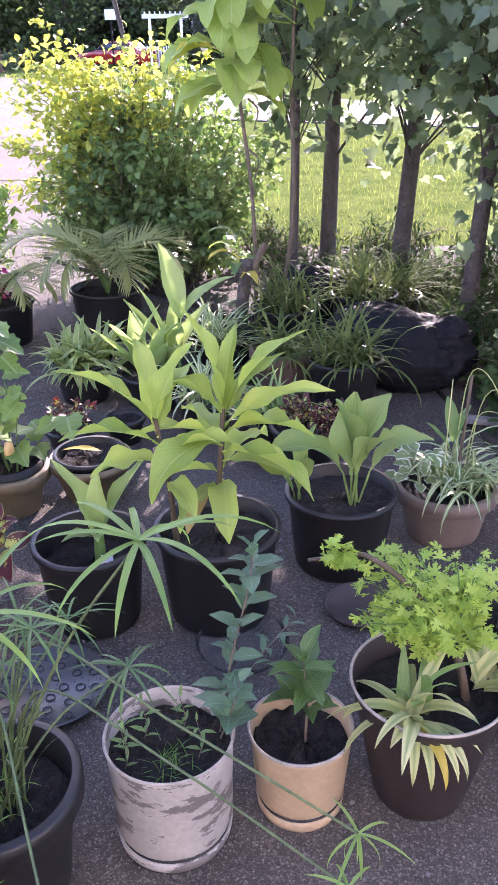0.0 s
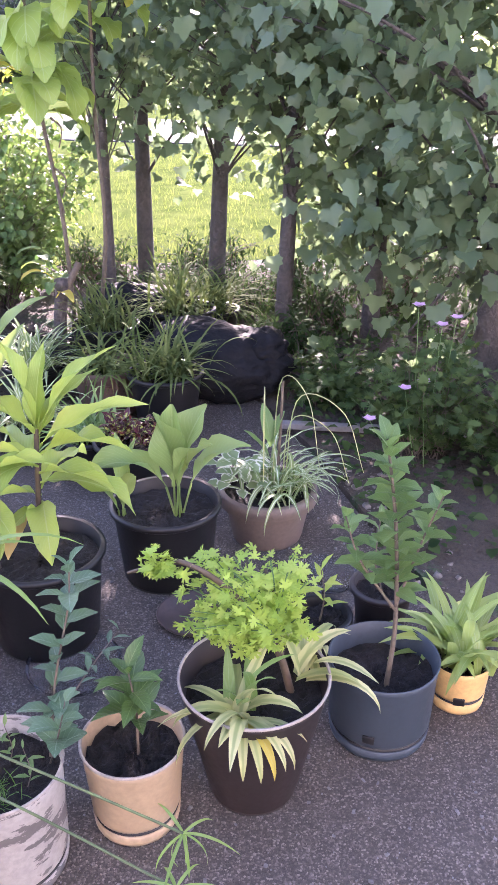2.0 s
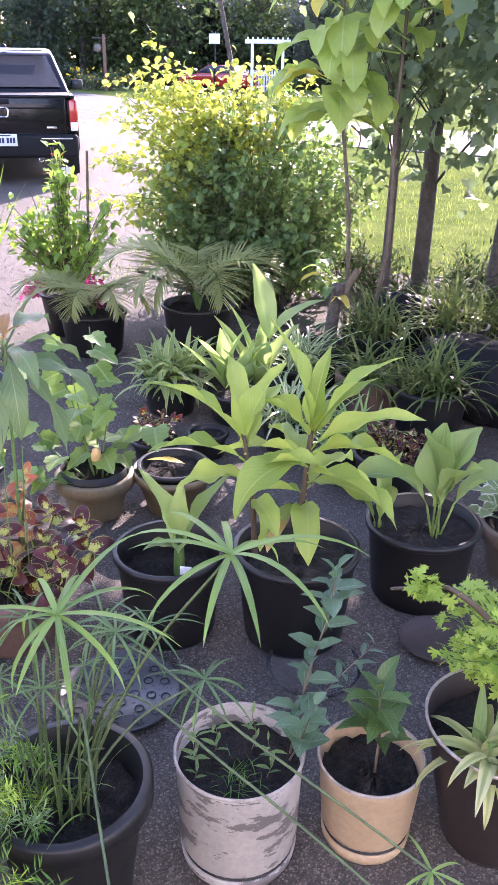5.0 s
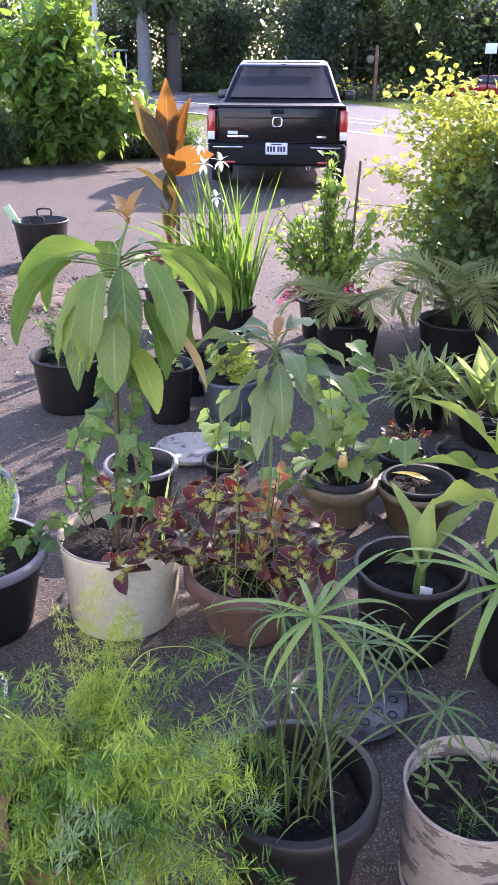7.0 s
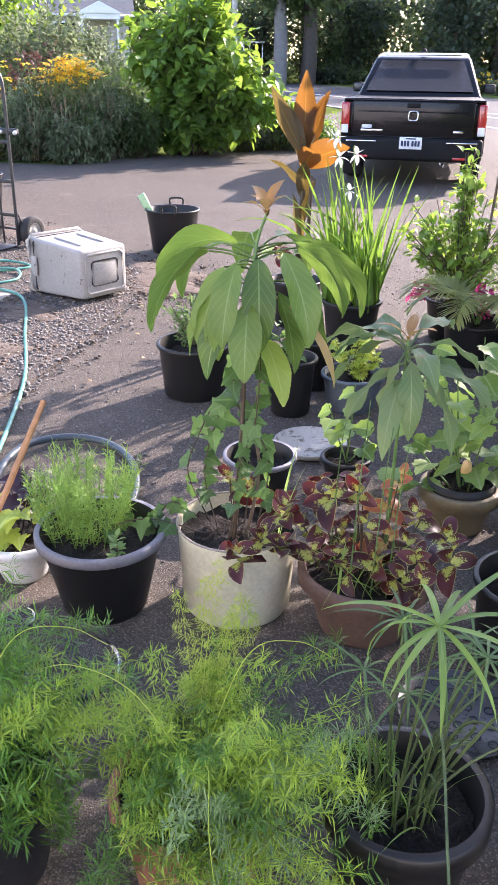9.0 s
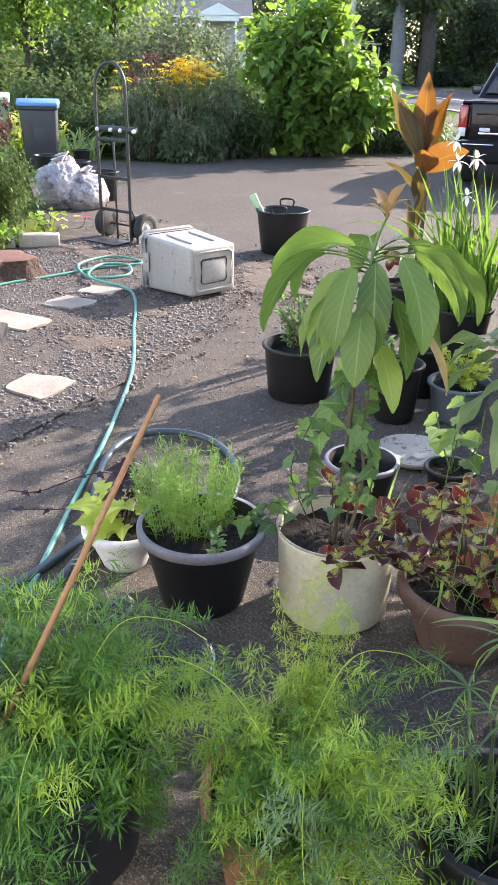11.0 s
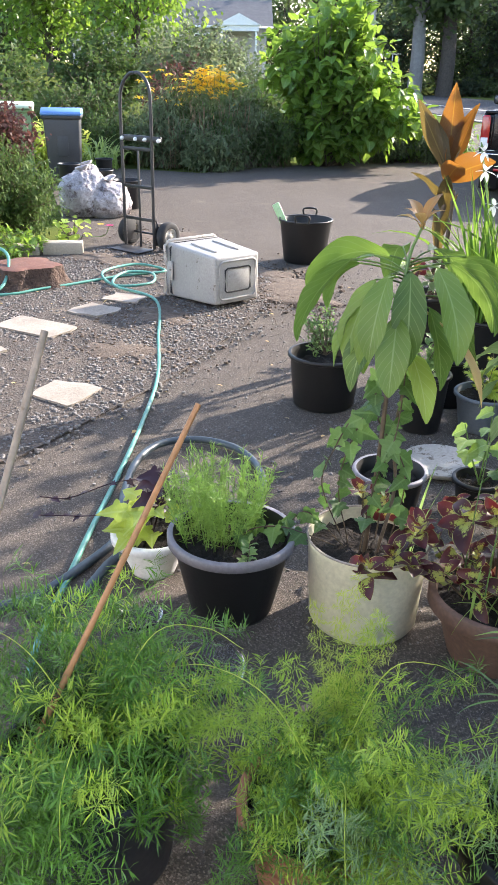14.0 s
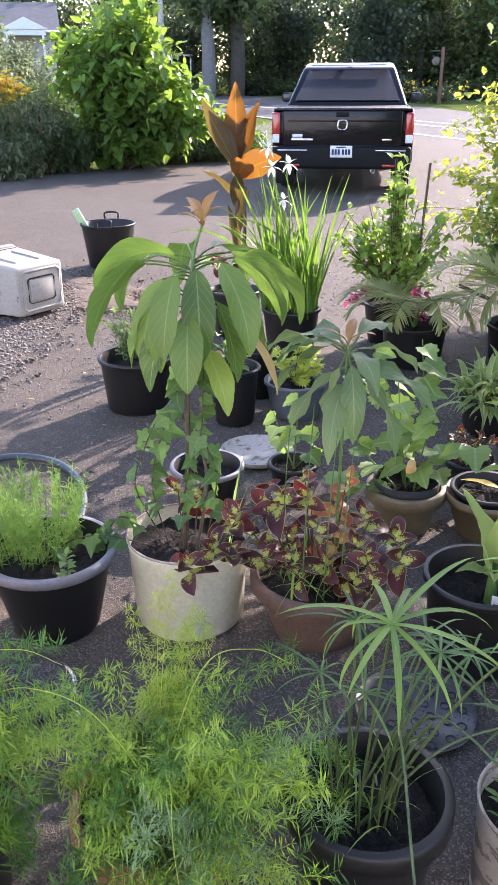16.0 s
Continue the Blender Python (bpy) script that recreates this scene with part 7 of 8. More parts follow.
# ---- hoses and stakes ----
HOSEG = surface("green_hose", (0.06, 0.24, 0.19), (0.11, 0.32, 0.25), 5, 0.4, 70, 0.1, 0.001, spot=(0.3, 0.42, 0.36), spot_at=0.6)
HOSEB = surface("black_hose", (0.03, 0.045, 0.055), (0.06, 0.08, 0.09), 8, 0.4, 70, 0.1, 0.001)
zz = 0.022
hose = part("garden_hose", rope([(-7.2, 1.9, zz), (-5.9, 2.9, zz), (-5.52, 3.36, zz), (-5.47, 3.64, zz), (-5.42, 3.92, zz), (-5.36, 4.4, zz), (-5.23, 4.77, zz), (-5.5, 4.7, 0.05), (-5.48, 4.3, 0.05), (-5.15, 4.14, zz), (-5.01, 4.39, zz), (-5.2, 4.58, 0.04), (-5.34, 4.40, 0.05), (-5.07, 4.06, 0.05), (-4.6, 4.05, zz), (-3.9, 3.4, 0.014), (-3.39, 2.9, 0.014), (-2.98, 2.4, 0.014), (-2.65, 1.96, 0.014), (-2.37, 1.57, 0.014), (-2.17, 1.3, 0.014), (-2.04, 1.12, 0.014), (-1.85, 0.92, 0.014), (-1.6, 0.85, 0.014)], 0.0112, 170, 8), HOSEG)
tagged(hose, "long green garden hose snaking over gravel and asphalt", "hose")
tagged(part("garden_hose", rope([(-5.8, 3.2, 0.03), (-6.0, 3.45, 0.16), (-6.1, 3.7, 0.24), (-5.85, 3.66, 0.22), (-5.6, 3.45, 0.1), (-5.55, 3.3, 0.03)], 0.0125, 40, 8), HOSEG), "loop of green garden hose over the stump", "hose")
tagged(part("black_hose", rope([(-2.3, 0.95, 0.02), (-2.18, 1.15, 0.02), (-2.2, 1.4, 0.02), (-2.25, 1.6, 0.03), (-2.42, 1.78, 0.05), (-2.62, 2.03, 0.05), (-2.70, 2.25, 0.04), (-2.62, 2.42, 0.03), (-2.45, 2.48, 0.02), (-2.25, 2.40, 0.02), (-2.06, 2.2, 0.02), (-1.95, 1.95, 0.02), (-2.0, 1.78, 0.02)], 0.0165, 70, 9), HOSEB), "coiled black rubber hose lying behind the pots", "hose")
tagged(part("black_hose", rope([(-2.1, 1.1, 0.02), (-2.07, 1.27, 0.02), (-2.14, 1.48, 0.03), (-2.16, 1.65, 0.02)], 0.017, 24, 9), HOSEB), "end of a black rubber hose", "hose")
def stake(a, b, r, mat, label):
    a, b = np.array(a), np.array(b)
    n = 40
    P_ = np.linspace(a, b, n)
    rad = np.full(n, r) * np.linspace(1.05, 0.9, n)
    rad[[9, 22, 34]] *= 1.14
    ob = part("bamboo_stake", tubes(P_, rad, 9), mat)
    part("cut_end", (np.vstack([tubes(P_[-2:], rad[-2:], 9)[0][9:], [b]]), [(i, (i + 1) % 9, 9) for i in range(9)]), BAMBOO, ob, smooth=False)
    return tagged(ob, label, "stake", "bamboo stakes")


OLDBAMBOO = surface("weathered_bamboo", (0.22, 0.175, 0.135), (0.31, 0.255, 0.2), 14, 0.65, 60, 0.3, 0.002, spot=(0.16, 0.12, 0.09), spot_at=0.62, spot_scale=8)
stake((-1.385, 0.605, 0.29), (-1.344, 1.08, 0.943), 0.007, surface("orange_bamboo", (0.26, 0.125, 0.05), (0.38, 0.19, 0.08), 14, 0.5, 60, 0.2, 0.002), "orange-brown bamboo stake leaning in the fern pot")
stake((-1.55, 0.37, 0.0), (-1.704, 0.97, 1.051), 0.0095, OLDBAMBOO, "weathered grey bamboo stake leaning beside the fern pot")

# ---- yard things ----
CRATE = surface("off_white_tote_plastic", (0.3, 0.285, 0.265), (0.4, 0.38, 0.35), 3, 0.45, 70, 0.1, 0.002, spot=(0.12, 0.1, 0.08), spot_at=0.62, spot_scale=18)
STEELB = surface("black_enamelled_steel", (0.018, 0.018, 0.02), (0.035, 0.034, 0.034), 8, 0.45, 90, 0.1, 0.001, spot=(0.12, 0.06, 0.03), spot_at=0.7)
SLAB = surface("pale_paving_slab", (0.2, 0.17, 0.135), (0.35, 0.305, 0.25), 4, 0.85, 60, 0.5, 0.006, spot=(0.25, 0.2, 0.15), spot_at=0.6, spot_scale=7)
RUST = surface("red_brown_cut_wood", (0.09, 0.04, 0.028), (0.18, 0.075, 0.05), 6, 0.8, 60, 0.6, 0.006, spot=(0.05, 0.035, 0.03), spot_at=0.6)
CONCRETE = surface("pale_sleeper", (0.3, 0.26, 0.2), (0.42, 0.37, 0.29), 5, 0.85, 60, 0.5, 0.005)


def taper_box(w0, h0, w1, h1, d, bev=0.025):
    """Box along y: size w0 x h0 at y=0, w1 x h1 at y=d, resting on z=0."""
    bm = bmesh.new()
    vs = []
    for w, h_, y in ((w0, h0, 0), (w1, h1, d)):
        zc = h1 / 2
        vs.append([bm.verts.new((sx * w / 2, y, zc + sz * h_ / 2)) for sx, sz in ((-1, -1), (1, -1), (1, 1), (-1, 1))])
    bm.faces.new(vs[0][::-1])
    for i in range(4):
        bm.faces.new((vs[0][i], vs[0][(i + 1) % 4], vs[1][(i + 1) % 4], vs[1][i]))
    bmesh.ops.recalc_face_normals(bm, faces=bm.faces)
    e = [e for e in bm.edges if len(e.link_faces) == 2]
    bmesh.ops.bevel(bm, geom=e, offset=bev, segments=3, affect="EDGES", profile=0.6)
    bmesh.ops.solidify(bm, geom=bm.faces[:], thickness=0.004)
    return bm


t = thing("storage_tote", -4.07, 4.36, 0.014, "off-white plastic storage tote lying on its side, muddy base", "storage tote", rz=80)
part("shell", taper_box(0.40, 0.34, 0.46, 0.40, 0.56), CRATE, t)
zc = 0.20
def ring_rect(w, h_, y, r):
    p = [(-w, y, zc - h_), (w, y, zc - h_), (w, y, zc + h_), (-w, y, zc + h_), (-w, y, zc - h_)]
    q = []
    for a, b in zip(p[:-1], p[1:]):
        q += [np.array(a) * (1 - f) + np.array(b) * f for f in (0.08, 0.5, 0.92)]
    q.append(q[0])
    return tubes(np.array(q), np.full(len(q), r), 6)


part("base_rib", ring_rect(0.165, 0.135, -0.002, 0.009), CRATE, t)
part("base_rib", ring_rect(0.115, 0.085, -0.004, 0.006), RUBBER, t)
part("base_panel", box(0.2, 0.008, 0.14, (0, -0.002, zc), 0.003), CRATE, t, "dirt-smeared base panel")
part("lip", ring_rect(0.245, 0.205, 0.555, 0.014), PALEGREY, t, "rolled grey rim")
part("lip", ring_rect(0.236, 0.196, 0.50, 0.006), RUBBER, t, "dark ring under the rim")
for sx in (-0.1, 0.1):
    part("wall_rib", move(box(0.02, 0.30, 0.014, (0, 0, 0), 0.005), pose(sx, 0.27, 0.389, 3.1, 0, 0)), CRATE, t)
part("handle", box(0.012, 0.06, 0.14, (-0.238, 0.50, zc), 0.005), CRATE, t)

t = thing("hand_truck", -6.10, 5.29, 0.014, "black steel hand truck with two rubber wheels standing upright", "hand truck", rz=2)
part("frame_tube", rope([(-0.19, 0, 0.02), (-0.19, 0, 0.6), (-0.19, 0.0, 1.25), (-0.165, 0.005, 1.42), (-0.085, 0.01, 1.51), (0, 0.01, 1.53), (0.085, 0.01, 1.51), (0.165, 0.005, 1.42), (0.19, 0, 1.25), (0.19, 0, 0.6), (0.19, 0, 0.02)], 0.0155, 60, 10), STEELB, t)
for z, w in ((0.28, 0.018), (0.57, 0.018), (0.90, 0.02)):
    part("crossbar", box(0.37, 0.012, w * 1.6, (0, 0, z), 0.004), STEELB, t)
part("centre_bar", box(0.022, 0.012, 0.88, (0.01, 0.004, 0.46), 0.004), STEELB, t)
part("toe_plate", box(0.38, 0.22, 0.01, (0, -0.11, 0.012), 0.003), STEELB, t)
part("axle", move(lathe([(0.001, -0.25), (0.01, -0.25), (0.01, 0.25), (0.001, 0.25)], 10), pose(0, 0.12, 0.13, 0, 90, 0)), STEELB, t)
for s in (-1, 1):
    part("axle_bracket", box(0.012, 0.16, 0.20, (s * 0.195, 0.06, 0.15), 0.004), STEELB, t)
    part("brace", tubes(np.array([(s * 0.19, 0.0, 0.33), (s * 0.2, 0.06, 0.2), (s * 0.215, 0.12, 0.13)]), np.full(3, 0.008), 6), STEELB, t)
    w = part("wheel", move(lathe([(0.075, -0.035), (0.11, -0.042), (0.128, -0.03), (0.132, 0), (0.128, 0.03), (0.11, 0.042), (0.075, 0.035)], 30), pose(s * 0.255, 0.12, 0.132, 0, 90, 0)), RUBBER, t, "black rubber tyre")
    part("hub", move(lathe([(0.001, 0.035), (0.02, 0.037), (0.03, 0.02), (0.06, 0.022), (0.076, 0.034), (0.076, -0.034)], 22), pose(s * 0.255, 0.12, 0.132, 0, 90 * s, 0)), PALEGREY, w, "pale steel wheel hub")
h_ = part("cross_handle", box(0.50, 0.035, 0.05, (0.05, 0.01, 0.99), 0.012), STEELB, t)
for x in (-0.17, 0.0, 0.12, 0.29):
    part("tape_wrap", move(lathe([(0.001, -0.02), (0.014, -0.018), (0.019, 0.0), (0.012, 0.015), (0.001, 0.02)], 12), pose(x, -0.012, 0.985, 0, 70, 0)), WHITE, h_, "white tape")

for pts in (((-3.68, 2.26), (-3.39, 2.29), (-3.48, 2.57), (-3.77, 2.49)), ((-4.89, 2.86), (-4.4, 2.95), (-4.47, 3.23), (-4.96, 3.12)), ((-4.83, 3.4), (-4.56, 3.46), (-4.59, 3.73), (-4.88, 3.67)), ((-4.91, 3.78), (-4.66, 3.89), (-4.72, 4.08), (-4.96, 4.01)), ((-4.75, 2.34), (-4.38, 2.34), (-4.39, 2.63), (-4.70, 2.63))):
    bm = bmesh.new()
    c = np.mean(pts, 0)
    loop = []
    for i in range(4):
        a, b = np.array(pts[i]), np.array(pts[(i + 1) % 4])
        for f in (0.06, 0.35, 0.65, 0.94):
            q = a + (b - a) * f + rng.normal(0, 0.008, 2)
            loop.append(bm.verts.new((*q, 0.024)))
    f = bm.faces.new(loop)
    f.normal_update()
    if f.normal.z < 0:
        f.normal_flip()
    ex = bmesh.ops.extrude_face_region(bm, geom=[f])
    for v in ex["geom"]:
        if isinstance(v, bmesh.types.BMVert):
            v.co.z -= 0.022
    bmesh.ops.recalc_face_normals(bm, faces=bm.faces)
    tagged(part("stepping_stone", bm, SLAB, smooth=False), "pale broken paving slab half sunk in gravel", "paving slab", "stepping stones")

BARKY = surface("rough_stump_bark", (0.05, 0.03, 0.022), (0.11, 0.07, 0.05), 14, 0.95, 45, 1.0, 0.03)
t = thing("tree_stump", -5.74, 3.72, 0.0, "low cut tree stump with a red-stained flat top on the gravel", "tree stump", rz=38)
a = np.linspace(0, 2 * np.pi, 56, endpoint=False)
lob = 1 + 0.12 * np.cos(4 * a + 0.4) + 0.05 * np.sin(7 * a) + 0.03 * np.sin(13 * a + 1)
rings = [(1.32, 0.0), (1.12, 0.05), (1.02, 0.11), (1.0, 0.165)]
V = np.vstack([np.column_stack([0.27 * f * lob * np.cos(a) * (1 + 0.035 * np.cos(19 * a + 3 * k)), 0.235 * f * lob * np.sin(a) * (1 + 0.035 * np.cos(19 * a + 3 * k)), np.full(56, z)]) for k, (f, z) in enumerate(rings)])
part("bark", (V, [(k * 56 + i, k * 56 + (i + 1) % 56, (k + 1) * 56 + (i + 1) % 56, (k + 1) * 56 + i) for k in range(3) for i in range(56)]), BARKY, t, "dark ridged bark")
V = np.vstack([[0, 0, 0.172]] + [np.column_stack([0.27 * f * lob * np.cos(a), 0.235 * f * lob * np.sin(a), np.full(56, z) + R(-0.002, 0.002, 56)]) for f, z in ((0.5, 0.172), (0.92, 0.17), (0.995, 0.163))])
part("cut_top", (V, [(0, 1 + i, 1 + (i + 1) % 56) for i in range(56)] + [(1 + m * 56 + i, 57 + m * 56 + i, 57 + m * 56 + (i + 1) % 56, 1 + m * 56 + (i + 1) % 56) for m in (0, 1) for i in range(56)]), RUST, t, "flat red-brown cut face")
t = thing("bed_edging", -6.45, 4.66, 0.0, "weathered pale timber edging of the flower bed", "edging", rz=48)
part("block", box(0.36, 0.14, 0.12, (0.0, 0, 0.06), 0.012), CONCRETE, t)
part("block", box(0.42, 0.14, 0.10, (-0.42, -0.02, 0.05), 0.012), CONCRETE, t)
part("block", box(0.5, 0.14, 0.10, (-0.92, -0.04, 0.05), 0.012), CONCRETE, t)


def wheelie_bin(x, y, h, w, body, lid, label, rz):
    t = thing("wheelie_bin", x, y, 0.0, label, "wheelie bin", "bins by the hedge", rz)
    k = lambda z: 0.82 + 0.18 * z / h
    part("body", prism([(-w * 0.42, 0.1), (w * 0.42, 0.1), (w * 0.55, h - 0.08), (-w * 0.55, h - 0.08)], -w / 2, w / 2, k, 0.025), body, t)
    part("rim", box(w * 1.08, w * 1.2, 0.06, (0, 0, h - 0.07), 0.02), body, t)
    part("lid", prism([(-w * 0.66, h - 0.05), (w * 0.6, h - 0.05), (w * 0.5, h + 0.03), (-w * 0.3, h + 0.05), (-w * 0.66, h)], -w * 0.55, w * 0.55, None, 0.02), lid, t)
    part("handle", box(w * 0.8, 0.03, 0.03, (0, w * 0.68, h - 0.06), 0.01), body, t)
    part("front_panel", box(w * 0.3, 0.012, h * 0.3, (0, -w * 0.5, h * 0.55), 0.005), body, t)
    for s in (-1, 1):
        part("wheel", move(lathe([(0.001, -0.025), (0.1, -0.025), (0.1, 0.025), (0.001, 0.025)], 20), pose(s * w * 0.42, w * 0.42, 0.1, 0, 90, 0)), RUBBER, t)


GREENBIN = surface("green_bin_plastic", (0.12, 0.2, 0.09), (0.17, 0.26, 0.12), 4, 0.5, 70, 0.1, 0.002)
PALELID = surface("pale_green_lid", (0.4, 0.5, 0.36), (0.5, 0.58, 0.44), 4, 0.5, 70, 0.1, 0.002)
BLUELID = surface("blue_lid", (0.08, 0.2, 0.5), (0.12, 0.27, 0.58), 4, 0.5, 70, 0.1, 0.002)
GREYBIN = surface("charcoal_bin_plastic", (0.03, 0.032, 0.036), (0.05, 0.052, 0.056), 4, 0.45, 70, 0.1, 0.002)
wheelie_bin(-10.9, 7.36, 1.08, 0.52, GREENBIN, PALELID, "green wheeled rubbish bin with a pale green lid", 52)
wheelie_bin(-10.52, 7.92, 1.0, 0.52, GREYBIN, BLUELID, "charcoal wheeled recycling bin with a bright blue lid", 48)
BAGW = surface("translucent_white_bag", (0.3, 0.26, 0.25), (0.56, 0.51, 0.5), 9, 0.3, 34, 0.7, 0.02, spot=(0.16, 0.12, 0.11), spot_at=0.55, spot_scale=6)
BAGB = surface("black_plastic_sheet", (0.008, 0.008, 0.009), (0.014, 0.014, 0.015), 4, 0.7, 14, 0.7, 0.02, spec=0.14)


def sack(name, x, y, r, h, mat, label, rz=0, cat="bag"):
    bm = bmesh.new()
    bmesh.ops.create_icosphere(bm, subdivisions=5, radius=1)
    off = Vector((x * 3.1, y * 2.3, 0.7))
    for v in bm.verts:
        p = v.co.normalized()
        k = 1 + 0.2 * noise.noise(p * 1.5 + off) + 0.07 * abs(noise.noise(Vector((p.x, p.y, p.z * 0.35)) * 6 + off)) + 0.13 * (0.5 - abs(noise.noise(p * 4.3 + off * 2))) + 0.09 * (0.5 - abs(noise.noise(p * 9 + off))) + 0.05 * (0.5 - abs(noise.noise(p * 19 + off)))
        z = p.z * k
        v.co = Vector((p.x * k * r[0], p.y * k * r[1], max(-0.75, z) * h * 0.57 + h * 0.43))
    ob = part(name, bm, mat)
    ob.matrix_basis = pose(x, y, 0.0, 0, 0, rz)
    return tagged(ob, label, cat)


sack("rubbish_bag", -8.08, 6.25, (0.28, 0.26), 0.47, BAGW, "full translucent white rubbish bag with garden waste", 20, "rubbish bag")
sack("rubbish_bag", -7.84, 6.42, (0.25, 0.23), 0.36, BAGW, "full translucent white rubbish bag with garden waste", 70, "rubbish bag")
sack("rubbish_bag", -8.36, 6.55, (0.23, 0.2), 0.48, BAGW, "crumpled clear bag standing behind the others", 0, "rubbish bag")
for bag, zt in ((bpy.data.objects["rubbish_bag"], 0.44), (bpy.data.objects["rubbish_bag.001"], 0.33), (bpy.data.objects["rubbish_bag.002"], 0.45)):
    part("tied_neck", move(lathe([(0.09, -0.05), (0.04, 0.0), (0.022, 0.03), (0.03, 0.06), (0.07, 0.11), (0.05, 0.1), (0.01, 0.05)], 16, 0.3), pose(0.03, 0.0, zt, 12, -10, 0)), BAGW, bag, "tied neck of the bag")
for x, y, r, h in ((-8.75, 6.6, 0.14, 0.5), (-8.55, 6.95, 0.13, 0.42), (-8.1, 6.95, 0.17, 0.34), (-10.56, 8.69, 0.13, 0.3)):
    potted("stacked_pots", x, y, r, h, "stack of empty black nursery pots", "nursery pot", "empty pots by the bags", base=0.8, soil=0)
soil_a = sack("soil_bag", 0.70, 3.98, (0.40, 0.25), 0.34, BAGB, "crumpled black plastic soil bag between the pots", -38, "soil bag")
soil_b = sack("soil_bag", 0.42, 4.75, (0.33, 0.2), 0.36, BAGB, "crumpled black plastic soil bag between the pots", -20, "soil bag")
for sb, fx, fy in ((soil_a, 0.3, 0.02), (soil_b, 0.22, -0.05)):
    bm = bmesh.new()
    bmesh.ops.create_icosphere(bm, subdivisions=4, radius=1)
    for v in bm.verts:
        k = 0.8 + 0.5 * (0.5 - abs(noise.noise(v.co * 2.6 + Vector((fx * 9, 3, 1)))))
        v.co = Vector((v.co.x * k * 0.12 + fx, v.co.y * k * 0.13 + fy, v.co.z * k * 0.10 + 0.26))
    part("folded_end", bm, BAGB, sb, "crumpled folded end of the bag")
b = P["bucket"]
for s, az in ((1, 118), (-1, 118)):
    a = radians(az)
    c = np.array([0.235 * math.cos(a) * s, 0.235 * math.sin(a) * s])
    d = np.array([-math.sin(a), math.cos(a)]) * 0.055
    part("handle", rope([(c[0] - d[0], c[1] - d[1], 0.365), (c[0] - d[0], c[1] - d[1], 0.43), (c[0] + d[0], c[1] + d[1], 0.43), (c[0] + d[0], c[1] + d[1], 0.365)], 0.009, 24, 7), BLACK, b)
tagged(part("trowel", move(box(0.07, 0.02, 0.30, (0, 0, 0), 0.01, 2), pose(-4.9, 5.93, 0.36, 0, -28, 20)), surface("pale_green_handle", (0.3, 0.5, 0.25), (0.4, 0.6, 0.33), 8, 0.4, 70)), "pale green tool handle leaning in the tub", "garden tool")

# ---- flower beds ----
shrub("yellow_coneflowers", -11.2, 11.5, (1.0, 0.6, 0.55), 0.95, 130, 16, LANCE, 0.1, GREYLEAF, "tall clump of yellow coneflowers in bloom", "flowers", base_r=0.5)
fl = bpy.data.objects["yellow_coneflowers"]
pts = np.vstack([ball(110, (0.3, 0.1, 1.4), (0.62, 0.4, 0.24), 0.1), np.column_stack([R(-1.3, 0.6, 40), R(-0.5, 0.4, 40), 1.3 + R(-0.3, 0.3, 40)])])
a = np.tile(np.arange(7) * 0.8976, 150)
fp = np.repeat(pts, 7, 0)
tagged(part("petal_mass", cloud(leaf_template("oval", 0.45, 2, 0.1, 40), fp, np.column_stack([np.cos(a), np.sin(a), R(-0.5, 0.1, len(a))]), np.tile([0, 0, 1.0], (len(a), 1)) + unit(len(a)) * 0.3, 0.105 * R(0.8, 1.2, len(a))), PETAL, fl, "yellow drooping petals"), kind="stuff")
tagged(part("stalkwork", tubes(np.stack([pts * [1, 1, 0.3], pts * [1, 1, 0.7], pts], 1), np.full((150, 3), 0.004), 3), GREENSTEM, fl), kind="stuff")
for x, y, r, zc, n, tm, s, m, lab in ((-8.6, 15.6, (0.9, 0.8, 0.42), 0.36, 150, LANCE, 0.16, GLAD, "sunlit yellow-green weeds on the verge"), (-8.9, 14.9, (0.5, 0.4, 0.6), 0.6, 60, HEART, 0.14, CATALPA, "leafy green weeds by the driveway"), (-12.6, 9.2, (0.8, 0.7, 0.4), 0.38, 150, LANCE, 0.2, LIME, "yellow-green arching daylily leaves"), (-14.0, 11.2, (1.4, 1.0, 0.8), 0.8, 220, OVATE, 0.1, HEDGE, "dark bush behind the bins"), (-15.2, 9.6, (1.5, 1.2, 0.9), 0.85, 220, OVATE, 0.12, HEDGE, "dark bush behind the bins"), (-12.6, 12.4, (0.9, 0.8, 0.9), 1.0, 170, OVATE, 0.09, BARBERRY, "reddish bush behind the flowers"), (-15.5, 15.6, (1.6, 1.4, 1.25), 1.6, 300, OVATE, 0.14, GREYLEAF, "large grey-green bush behind the flowers"), (-18.5, 15.5, (1.8, 1.5, 1.0), 1.0, 220, OVATE, 0.16, HEDGE, "dark bush on the slope"), (-17.5, 11.2, (1.6, 1.4, 1.0), 1.0, 220, OVATE, 0.16, HEDGE, "dark bush on the slope"), (-12.8, 15.2, (1.4, 1.2, 0.9), 0.8, 220, OVATE, 0.12, HEDGE, "dark bush behind the catalpa"), (-19.9, 22.5, (1.7, 1.5, 1.2), 0.95, 200, OVATE, 0.16, GREYLEAF, "grey-green bush before the house"), (-21.5, 21.5, (2.4, 1.8, 1.2), 1.1, 220, OVATE, 0.2, HEDGE, "dark bush before the house")):
    shrub("garden_bush", x, y, r, zc, n, 22, {id(OVATE): TUFT, id(LANCE): SLIM}.get(id(tm), tm), s, m, lab, "bush", z=max(0.0, float(hill(np.array(x), np.array(y)))), base_r=0.35, wood=0.01)
